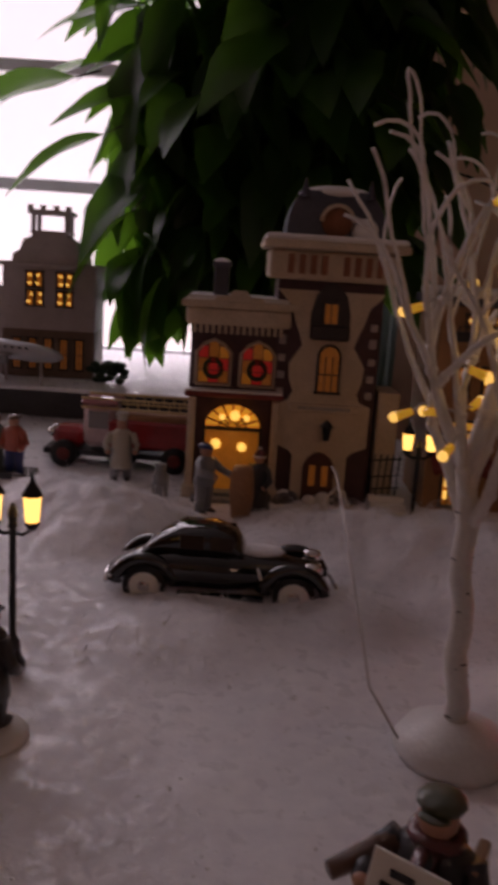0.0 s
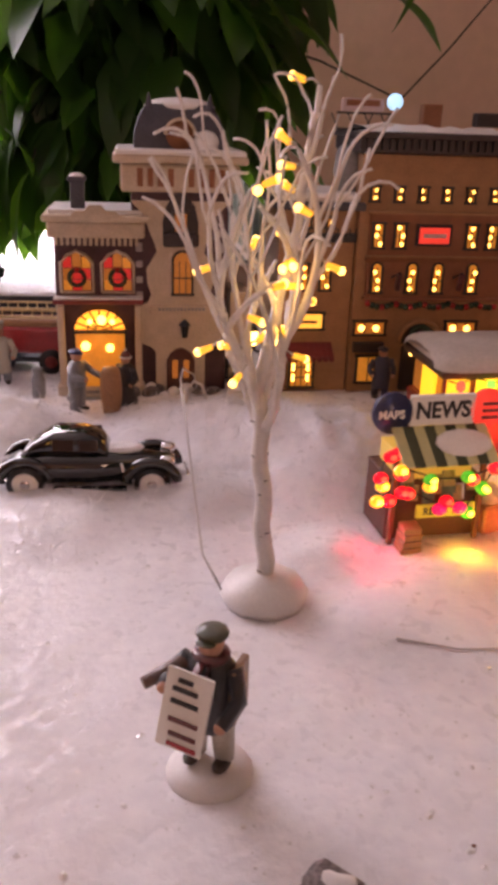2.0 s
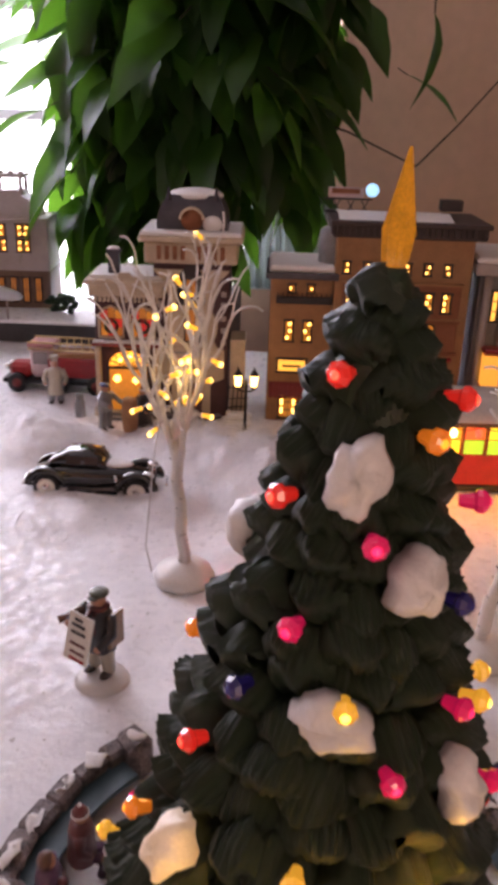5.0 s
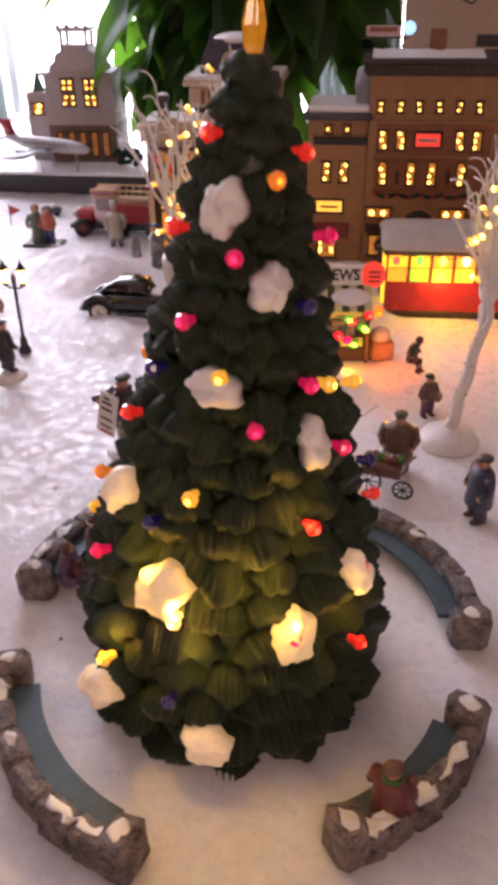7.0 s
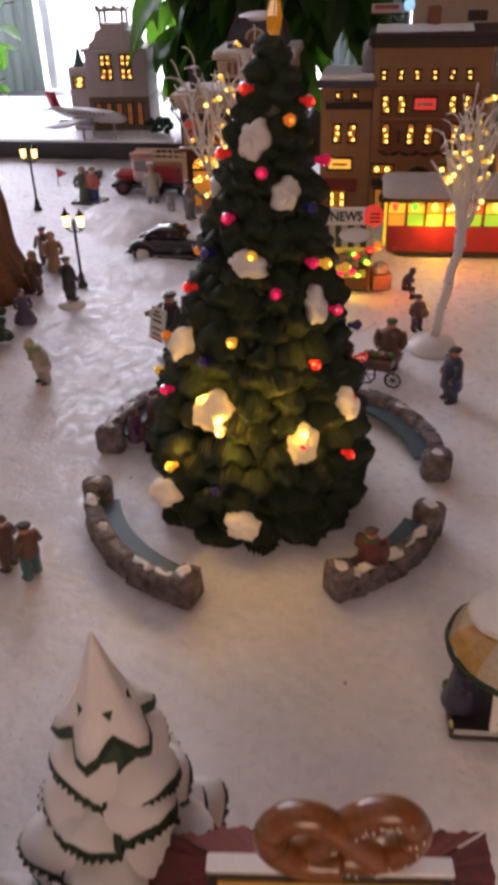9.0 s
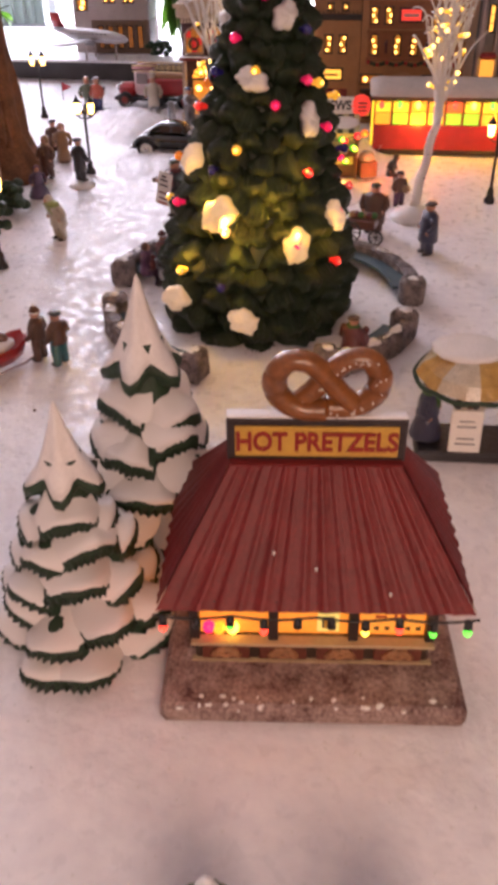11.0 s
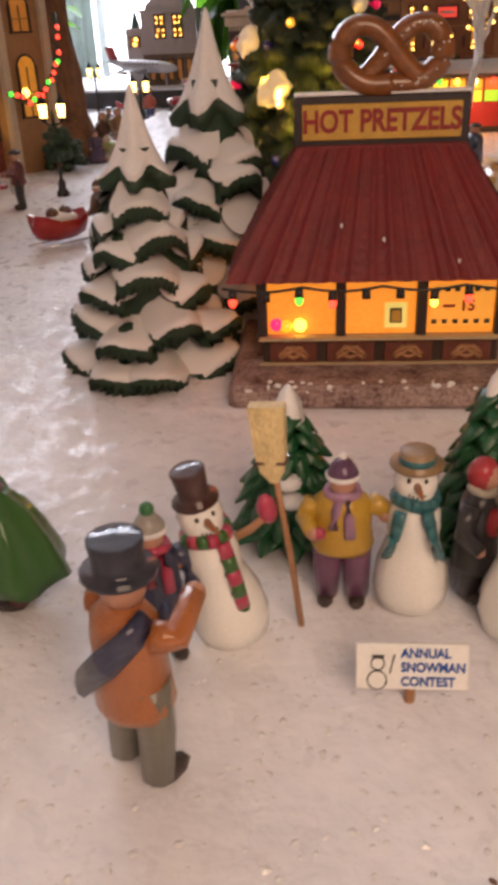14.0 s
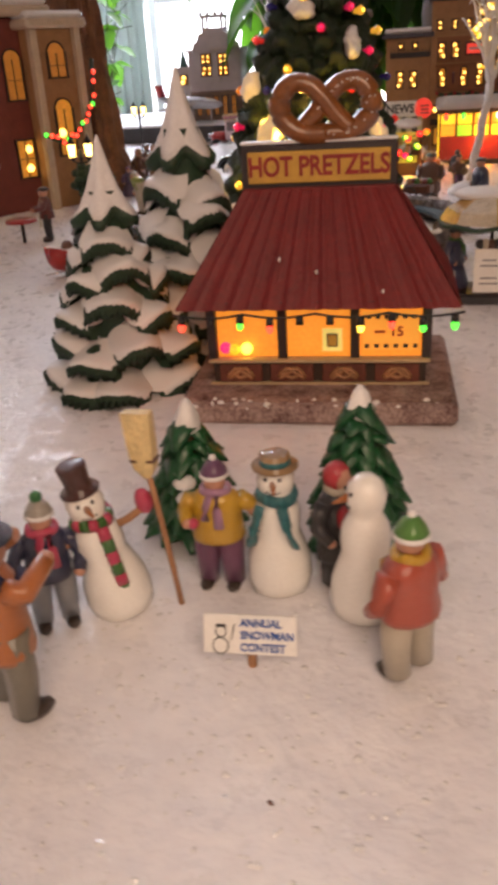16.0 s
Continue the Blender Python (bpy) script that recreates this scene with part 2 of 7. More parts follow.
# ---- mesh helpers ----
class Shape:
    """Collects primitives, each with its material, into one mesh."""

    def __init__(self):
        self.bm, self.mats = bmesh.new(), []
        self.done = self.bm.faces.layers.int.new("done")

    def _tag(self, n0, m, smooth):
        if m not in self.mats:
            self.mats.append(m)
        k = self.mats.index(m)
        for f in self.bm.faces:
            if not f[self.done]:
                f.material_index, f.smooth, f[self.done] = k, smooth, 1

    def box(self, c, d, m, rz=0.0, bev=0.0, rx=0.0, ry=0.0):
        n0 = len(self.bm.faces)
        mx = pose(*c, rx, ry, rz) @ Matrix.Diagonal((*d, 1))
        made = bmesh.ops.create_cube(self.bm, size=1.0, matrix=mx)
        if bev:
            edges = {e for v in made["verts"] for e in v.link_edges}
            bmesh.ops.bevel(self.bm, geom=list(edges), offset=bev, segments=1, affect="EDGES")
        self._tag(n0, m, False)
        return self

    def cyl(self, p0, p1, r0, r1, m, seg=12, smooth=True):
        n0 = len(self.bm.faces)
        a, b = Vector(p0), Vector(p1)
        turn = (b - a).to_track_quat("Z", "Y").to_matrix().to_4x4()
        bmesh.ops.create_cone(self.bm, cap_ends=True, segments=seg, radius1=r0, radius2=max(r1, 1e-5), depth=(b - a).length,
                              matrix=Matrix.Translation((a + b) / 2) @ turn)
        self._tag(n0, m, smooth)
        return self

    def ball(self, c, r, m, seg=14, rot=(0, 0, 0)):
        n0 = len(self.bm.faces)
        r = (r, r, r) if not hasattr(r, "__len__") else r
        bmesh.ops.create_uvsphere(self.bm, u_segments=seg, v_segments=max(6, seg * 2 // 3), radius=1.0, matrix=pose(*c, *rot) @ Matrix.Diagonal((*r, 1)))
        self._tag(n0, m, True)
        return self

    def grid(self, rings, m, smooth=True, closed=True, caps=False):
        """A skin over rings of points."""
        n0 = len(self.bm.faces)
        vs = [[self.bm.verts.new(p) for p in ring] for ring in rings]
        for a, b in zip(vs, vs[1:]):
            n = len(a)
            for i in range(n if closed else n - 1):
                j = (i + 1) % n
                self.bm.faces.new((a[i], a[j], b[j], b[i]))
        if caps:
            self.bm.faces.new(list(reversed(vs[0])))
            self.bm.faces.new(vs[-1])
        self._tag(n0, m, smooth)
        return self

    def lathe(self, c, prof, m, seg=18, smooth=True, wob=0.0, rnd=None):
        rings = []
        for r, z in prof:
            ring = []
            for i in range(seg):
                a = 2 * math.pi * i / seg
                q = r * (1 + (rnd.uniform(-wob, wob) if rnd else 0))
                ring.append((c[0] + q * math.cos(a), c[1] + q * math.sin(a), c[2] + z))
            rings.append(ring)
        return self.grid(rings, m, smooth, True, True)

    def tube(self, pts, r0, r1, m, seg=8, flat=1.0):
        rings, n = [], len(pts)
        pts = [Vector(p) for p in pts]
        for k, p in enumerate(pts):
            d = (pts[min(k + 1, n - 1)] - pts[max(k - 1, 0)]).normalized()
            u = d.cross(Vector((0, 0, 1))) if abs(d.z) < 0.95 else d.cross(Vector((0, 1, 0)))
            u.normalize()
            v = d.cross(u)
            r = r0 + (r1 - r0) * k / max(1, n - 1)
            rings.append([p + u * (r * math.cos(a)) + v * (r * flat * math.sin(a)) for a in (2 * math.pi * i / seg for i in range(seg))])
        return self.grid(rings, m, True, True, True)

    def rough(self, amount, scale=90.0):
        """Pushes the surface in and out, as lumps of snow or stone have it."""
        for v in self.bm.verts:
            q = v.co * scale
            v.co += Vector((noise.noise(q), noise.noise(q + Vector((7, 0, 0))), 0.5 * noise.noise(q + Vector((0, 7, 0))))) * amount
        return self

    def prism(self, poly, y0, y1, m):
        """A polygon of (x, z), extruded along y."""
        n0 = len(self.bm.faces)
        a = [self.bm.verts.new((x, y0, z)) for x, z in poly]
        b = [self.bm.verts.new((x, y1, z)) for x, z in poly]
        self.bm.faces.new(a)
        self.bm.faces.new(list(reversed(b)))
        for i in range(len(a)):
            j = (i + 1) % len(a)
            self.bm.faces.new((a[j], a[i], b[i], b[j]))
        self._tag(n0, m, False)
        return self

    def put(self, name, parent=None, label="", at=None):
        bmesh.ops.recalc_face_normals(self.bm, faces=self.bm.faces[:])
        self.bm.faces.layers.int.remove(self.done)
        me = bpy.data.meshes.new(name)
        self.bm.to_mesh(me)
        self.bm.free()
        for m in self.mats:
            me.materials.append(m)
        ob = new(name, me)
        if parent:
            ob.parent = parent
        if at is not None:
            ob.matrix_world = at
        if label:
            ob["label"] = label
        return ob


def share(name, ob, parent, m):
    """Another object on the mesh of ob."""
    o = new(name, ob.data)
    o.parent, o.matrix_basis = parent, m
    return o


def root(name, x, y, rz=0.0, z=0.0, label="", category="", group="", kind=""):
    ob = new(name)
    ob.empty_display_size = 0.01
    ob.matrix_world = pose(x, y, z, 0, 0, rz)
    return tagged(ob, label, category, group, kind)


def text_part(name, words, size, m, parent, at, depth=0.0004, align="CENTER", squash=1.0):
    cu = bpy.data.curves.new(name, "FONT")
    cu.body, cu.size, cu.extrude, cu.align_x, cu.align_y, cu.space_character = words, size, depth, align, "CENTER", squash
    cu.offset = size * 0.028
    tmp = new(name + "_curve", cu)
    me = bpy.data.meshes.new_from_object(tmp)
    bpy.data.objects.remove(tmp)
    bpy.data.curves.remove(cu)
    me.materials.clear()
    me.materials.append(m)
    ob = new(name, me)
    ob.parent, ob.matrix_basis = parent, at
    return ob


# ---- the room ----
def wall_box(name, c, d, m, label):
    return tagged(Shape().box(c, d, m).put(name), label, "wall", kind="structure")


BACK = 1.92
wall_box("wall_back_right", (1.62, BACK + 0.05, 0.55), (2.56, 0.1, 2.9), WALL, "warm beige painted room wall")
wall_box("wall_back_left", (-2.2, BACK + 0.05, 0.55), (0.8, 0.1, 2.9), WALL, "beige painted wall beside the window")
wall_box("wall_back_below", (-0.73, BACK + 0.05, -0.47), (2.14, 0.1, 0.86), WALL, "beige painted wall under the window")
wall_box("wall_back_above", (-0.73, BACK + 0.05, 1.75), (2.14, 0.1, 0.5), WALL, "beige painted wall over the window")
wall_box("wall_left", (-2.65, -0.3, 0.55), (0.1, 4.6, 2.9), WALL, "plain beige side wall of the room")
wall_box("wall_right", (2.95, -0.3, 0.55), (0.1, 4.6, 2.9), WALL, "plain beige side wall of the room")
wall_box("wall_front", (0.15, -2.65, 0.55), (5.7, 0.1, 2.9), WALL, "plain beige rear wall of the room")
tagged(Shape().box((0.15, -0.3, 2.05), (5.9, 4.9, 0.1), CEIL).put("ceiling"), "plain off-white ceiling", "ceiling", kind="structure")
tagged(Shape().box((0.15, -0.3, -0.95), (5.9, 4.9, 0.1), FLOOR).put("floor"), "dark brown wooden room floor", "floor", kind="structure")
win = root("window_1", -0.675, BACK + 0.03, 0, 0, "bright window with white glazing bars", "window", kind="structure")
for k, (c, d) in enumerate([((-0.055, 0, -0.01), (2.13, 0.07, 0.06)), ((-0.055, 0, 1.48), (2.13, 0.07, 0.05)), ((-1.09, 0, 0.73), (0.05, 0.066, 1.44)), ((0.985, 0, 0.73), (0.05, 0.066, 1.44))]):
    Shape().box(c, d, WINFRAME, bev=0.004).put("window_frame", win)
for x in (-0.6, 0.0, 0.6):
    Shape().box((x, 0, 0.74), (0.028, 0.03, 1.44), WINFRAME, bev=0.003).put("glazing_bar", win)
for z in (0.36, 0.60, 0.98):
    Shape().box((-0.055, 0.003, z), (2.04, 0.022, 0.026), WINFRAME, bev=0.003).put("glazing_bar", win)
back = Shape().box((-0.8, BACK + 0.5, 0.6), (4.2, 0.02, 3.4), DAY).put("backdrop")
tagged(back, "white overcast daylight outside the window", "sky", kind="structure")


def curtain(x0, x1, y):
    s, n = Shape(), 60
    for side in (0, 0.004):
        rows = []
        for z in (-0.02, 0.5, 1.0, 1.6):
            rows.append([(x0 + (x1 - x0) * i / n, y + side + 0.012 * math.sin(i * 0.9) + 0.004 * math.sin(i * 2.3 + z), z) for i in range(n + 1)])
        s.grid(rows, CURTAIN, True, False)
    return tagged(s.put("curtain"), "grey-green cloth curtain hanging by the window", "curtain")


curtain(-0.92, -0.66, 1.84)
curtain(0.13, 0.33, 1.84)

# the table and its snow
table = root("table", 0.1, 0.1, 0, -0.9, "brown wooden table under the snow blanket", "table")
Shape().box((0, 0, 0.855), (2.0, 2.2, 0.04), TABLE, bev=0.004).put("top", table)
for x in (-0.9, 0.9):
    for y in (-1.0, 1.0):
        Shape().box((x, y, 0.4175), (0.07, 0.07, 0.835), TABLE, bev=0.006).put("leg", table)


def snow_height(x, y):
    h = 0.0024 * noise.noise((x * 9, y * 9, 0.3)) + 0.0014 * noise.noise((x * 31, y * 31, 2.0)) + 0.0005 * noise.noise((x * 90, y * 90, 5.0))
    for cx, cy, r, a in MOUNDS:
        d = math.hypot(x - cx, y - cy) / r
        if d < 1:
            h += a * (1 - d * d) ** 2 * (1 + 0.25 * noise.noise((x * 60, y * 60, 1.0)))
    return h


MOUNDS = [(0.25, 0.66, 0.11, 0.046), (0.17, 0.72, 0.09, 0.034), (-0.05, 0.74, 0.09, 0.032), (0.29, 0.475, 0.06, 0.009), (0.10, 0.76, 0.08, 0.018), (0.24, 0.42, 0.07, 0.008),
          (0.21, 0.50, 0.05, 0.012), (-0.12, 0.80, 0.09, 0.026), (0.02, 0.57, 0.08, 0.008), (0.12, 0.60, 0.06, 0.012)]


def snow_ground():
    x0, x1, y0, y1 = -0.9, 1.1, -1.0, 1.2
    nx, ny = 300, 330
    co = [(x0 + (x1 - x0) * i / nx, y0 + (y1 - y0) * j / ny) for j in range(ny + 1) for i in range(nx + 1)]
    verts = [(x, y, snow_height(x, y)) for x, y in co]
    w = nx + 1
    faces = [(j * w + i, j * w + i + 1, (j + 1) * w + i + 1, (j + 1) * w + i) for j in range(ny) for i in range(nx)]
    b0 = len(verts)
    verts += [(x0, y0, -0.025), (x1, y0, -0.025), (x1, y1, -0.025), (x0, y1, -0.025)]
    faces.append((b0 + 3, b0 + 2, b0 + 1, b0))
    me = bpy.data.meshes.new("ground")
    me.from_pydata(verts, [], faces)
    me.materials.append(SNOW)
    for p in me.polygons:
        p.use_smooth = True
    return tagged(new("ground", me), "white glittery snow blanket covering the table", "snow", kind="structure")


snow_ground()
tagged(Shape().box((-0.42, 1.49, -0.431), (1.1, 0.58, 0.938), SILL, bev=0.003).put("ledge"), "dark-edged raised ledge under the window", "ledge", kind="structure")
tagged(Shape().box((-0.42, 1.425, 0.0405), (1.09, 0.50, 0.005), SNOW, bev=0.002).put("ledge_snow"), "snow sheet on the raised ledge", "snow", kind="structure")


# ---- buildings ----
def window(b, x, z, w, h, y=0.0, frame=DARKROOF, pane=PANE, dots=0, arch=False, bars=1, rows=2):
    """A lit window set in a facade that faces -y: frame, pane, glazing bars, and the bright bulbs behind it."""
    t = 0.0022
    s = Shape()
    s.box((x - w / 2, y - 0.0015, z), (t, 0.005, h + t), frame).box((x + w / 2, y - 0.0015, z), (t, 0.005, h + t), frame)
    s.box((x, y - 0.0015, z - h / 2), (w + t * 2, 0.006, t), frame)
    if arch:
        s.tube([(x + w / 2 * math.cos(a), y - 0.0015, z + h / 2 + w / 2 * math.sin(a)) for a in (math.pi * i / 8 for i in range(9))], t * 0.6, t * 0.6, frame, 6)
    else:
        s.box((x, y - 0.0015, z + h / 2), (w + t * 2, 0.006, t), frame)
    wd = s.put("window", b)
    p = Shape()
    p.box((x, y - 0.0002, z), (w - t * 0.6, 0.002, h - t * 0.6), pane)
    if arch:
        p.prism([(x + (w / 2 - 0.0003) * math.cos(a), z + h / 2 - 0.001 + (w / 2 - 0.0003) * math.sin(a)) for a in (math.pi * i / 10 for i in range(11))], y - 0.0012, y + 0.0008, pane)
    p.put("pane", wd)
    g = Shape()
    for i in range(1, bars + 1):
        g.box((x - w / 2 + w * i / (bars + 1), y - 0.002, z), (0.0009, 0.0025, h), frame)
    for i in range(1, rows):
        g.box((x, y - 0.0021, z - h / 2 + h * i / rows), (w, 0.0025, 0.0009), frame)
    if bars or rows > 1:
        g.put("glazing_grille", wd)
    if dots:
        rnd = random.Random(int((x * 977 + z * 3571) * 1000))
        d = Shape()
        for i in range(dots):
            d.ball((x + rnd.uniform(-0.28, 0.28) * w, y - 0.0025, z - h / 2 + h * (i + 0.5) / dots), min(w * 0.2, h / dots * 0.42), DOT, 8)
        d.put("bulb", wd)
    return wd


def hotel():
    b = root("hotel", 0.383, 0.862, 1.0, 0, "tall buff brick hotel with lit windows and snowy roof", "building")
    w, d = 0.172, 0.10
    x0, x1 = -w / 2, w / 2
    Shape().box((0, d / 2, 0.122), (w, d, 0.262), BUFF, bev=0.001).put("wall", b)
    Shape().box((0, -0.001, 0.150), (w * 0.87, 0.006, 0.088), TERRA, bev=0.001).put("brick_panel", b)
    for z, h, pr in ((0.105, 0.004, 0.007), (0.146, 0.003, 0.006), (0.150, 0.002, 0.008), (0.194, 0.003, 0.006)):
        Shape().box((0, -pr / 2, z), (w * 0.9, pr, h), TERRA if z < 0.15 else BUFF, bev=0.0006).put("string_course", b)
    c = Shape().box((0.002, d / 2 - 0.006, 0.258), (w + 0.018, d + 0.018, 0.015), DARKROOF, bev=0.002).box((0.002, d / 2 - 0.009, 0.268), (w + 0.024, d + 0.026, 0.006), DARKROOF, bev=0.001)
    for i in range(26):
        c.box((x0 - 0.008 + i * (w + 0.016) / 25, -0.017, 0.260), (0.003, 0.006, 0.010), DARKROOF)
    c.put("cornice", b)
    s = Shape()
    s.grid([[(x0 + w * i / 22, d * j / 8 - 0.012, 0.2715 + 0.009 * math.sin(math.pi * min(1, j / 7)) * (0.6 + 0.5 * noise.noise((i * 0.4, j * 0.5, 1)))) for i in range(19)] for j in range(9)], SNOW_PAINT, True, False)
    s.box((-0.012, d / 2, 0.270), (w * 0.8, d * 0.9, 0.003), SNOW_PAINT)
    s.put("roof_snow", b)
    for x in (-0.002, 0.062):
        k = Shape().box((x, 0.06, 0.285), (0.020 if x < 0 else 0.028, 0.018, 0.028 if x < 0 else 0.014), TERRA if x < 0 else DARKROOF, bev=0.001)
        k.put("chimney", b)
    for i in range(6):
        window(b, x0 + 0.014 + i * 0.0255, 0.212, 0.008, 0.015, dots=2)
    for x in (-0.066, -0.043, 0.034, 0.057):
        window(b, x, 0.171, 0.011, 0.025, y=-0.004, dots=3)
    for x in (-0.064, -0.026, 0.002, 0.040):
        window(b, x, 0.125, 0.011, 0.026, y=-0.004, dots=3, arch=True)
    sg = Shape().box((-0.007, -0.006, 0.172), (0.038, 0.004, 0.022), DARKROOF, bev=0.0008).put("sign", b)
    Shape().box((-0.007, -0.0088, 0.172), (0.032, 0.002, 0.016), REDSIGN, bev=0.0005).put("sign_face", sg)
    Shape().box((-0.007, -0.0103, 0.172), (0.024, 0.001, 0.004), PINKWHITE).put("sign_bar", sg)
    for x in (-0.066, 0.036):
        window(b, x, 0.073, 0.034, 0.015, dots=0, pane=PANEDIM, bars=2, rows=1)
        q = Shape()
        for k in (-0.009, 0.007):
            q.ball((x + k, -0.003, 0.073), 0.0036, DOT, 8)
        q.put("bulb", b)
        Shape().box((x, -0.003, 0.052), (0.034, 0.006, 0.011), DARKROOF, bev=0.0006).put("name_board", b)
    window(b, -0.064, 0.027, 0.026, 0.030, bars=1, rows=1, pane=PANE)
    window(b, 0.048, 0.027, 0.026, 0.030, bars=1, rows=1, pane=PANE)
    e = Shape()
    e.tube([(-0.010 + 0.023 * math.cos(a), -0.004, 0.058 + 0.023 * math.sin(a)) for a in (math.pi * i / 14 for i in range(15))], 0.003, 0.003, BUFF, 8)
    e.prism([(-0.010 + 0.021 * math.cos(a), 0.056 + 0.021 * math.sin(a)) for a in (math.pi * i / 12 for i in range(13))], -0.003, 0.002, DARKROOF)
    e.put("entrance_arch", b)
    wr = Shape().tube([(-0.010 + 0.010 * math.cos(a), -0.006, 0.066 + 0.010 * math.sin(a)) for a in (2 * math.pi * i / 16 for i in range(17))], 0.0028, 0.0028, RESINGREEN, 8)
    wr.ball((-0.010, -0.007, 0.066), 0.0045, RED, 8)
    wr.put("wreath", b)
    Shape().box((-0.010, -0.002, 0.028), (0.036, 0.006, 0.05), DARKROOF, bev=0.001).put("door", b)
    q = Shape()
    for k in range(3):
        q.ball((-0.018 + k * 0.008, -0.006, 0.046), 0.0028, DOT, 8)
    q.put("bulb", b)
    for x in (-0.047, 0.020):
        f = Shape().tube([(x, -0.004, 0.128), (x + 0.004, -0.02, 0.136)], 0.0008, 0.0008, BLACK, 6)
        f.box((x + 0.003, -0.018, 0.126), (0.004, 0.006, 0.018), paint(0.12, 0.04, 0.05), rx=20)
        f.put("flag", b)
    for i in range(28):
        x = -0.072 + i * 0.0052
        Shape().ball((x, -0.008, 0.101 - 0.004 * abs(math.sin(i * 0.55))), 0.0034, RESINGREEN if i % 3 else RED, 7).put("garland_tuft", b)
    # roof sign on a lattice, with a blue-white bulb
    r = Shape()
    for k in range(7):
        x = -0.098 + k * 0.009
        r.tube([(x, 0.07, 0.270), (x + 0.009 * (1 if k % 2 else -1), 0.07, 0.287)], 0.0007, 0.0007, BLACK, 5)
    r.box((-0.070, 0.07, 0.288), (0.062, 0.003, 0.002), BLACK).box((-0.070, 0.07, 0.272), (0.062, 0.003, 0.002), BLACK)
    lat = r.put("roof_sign_frame", b)
    Shape().box((-0.074, 0.07, 0.296), (0.045, 0.005, 0.013), PINKWHITE, bev=0.0008).put("roof_sign", lat)
    Shape().box((-0.074, 0.0665, 0.298), (0.036, 0.001, 0.006), TERRA).put("roof_sign_bar", lat)
    Shape().ball((-0.040, 0.066, 0.300), 0.0085, mat("blue_white_globe", (0.5, 0.75, 0.9), 0.3, glow=1.1, glow_colour=(0.35, 0.75, 1.0)), 14).put("globe_lamp", lat, "pale blue lit globe")
    # drum of grey snow-dusted masonry on the flank
    v = Shape().lathe((-0.089, 0.04, 0.19), [(0.018, 0), (0.017, 0.035), (0.019, 0.04), (0.016, 0.062), (0.012, 0.066)], GREY, 12)
    v.put("corner_turret", b)


def annex():
    b = root("annex", 0.256, 0.866, 1.0, 0, "narrow tan shop building with red awning", "building")
    w, d = 0.080, 0.10
    Shape().box((0, d / 2, 0.095), (w, d, 0.204), BUFF, bev=0.001).put("wall", b)
    c = Shape().box((0, d / 2 - 0.006, 0.199), (w + 0.012, d + 0.014, 0.008), SLATE, bev=0.001).box((0, d / 2 - 0.004, 0.207), (w + 0.004, d + 0.006, 0.009), SNOW_PAINT, bev=0.003)
    c.put("roof", b)
    g = Shape().box((0.004, -0.003, 0.167), (0.072, 0.005, 0.009), BLACK)
    for i in range(12):
        g.box((-0.030 + i * 0.0062, -0.007, 0.172), (0.0012, 0.001, 0.01), BLACK)
    g.put("balcony_rail", b)
    for x in (-0.012, 0.012):
        window(b, x, 0.182, 0.008, 0.011, dots=1)
        window(b, x - 0.002, 0.126, 0.011, 0.028, dots=3)
    s = window(b, -0.008, 0.079, 0.038, 0.018, bars=0, rows=1, pane=mat("yellow_lit_sign", (0.6, 0.35, 0.05), 0.4, glow=1.2, glow_colour=(1.0, 0.5, 0.05)))
    Shape().box((-0.008, -0.002, 0.078), (0.024, 0.001, 0.003), TERRA).put("sign_bar", s)
    for i in range(9):
        a = Shape().box((-0.034 + i * 0.0065, -0.012, 0.049), (0.0063, 0.024, 0.002), DULLRED, rx=30)
        a.cyl((-0.034 + i * 0.0065, -0.022, 0.0425), (-0.034 + i * 0.0065, -0.024, 0.0425), 0.003, 0.003, DULLRED, 8).put("awning_strip", b)
    window(b, -0.010, 0.022, 0.026, 0.034, bars=3, rows=3, dots=0)
    q = Shape()
    for k in (-0.019, -0.003):
        for z in (0.016, 0.028):
            q.box((k, -0.003, z), (0.003, 0.001, 0.008), DOT)
    q.put("bulb", b)


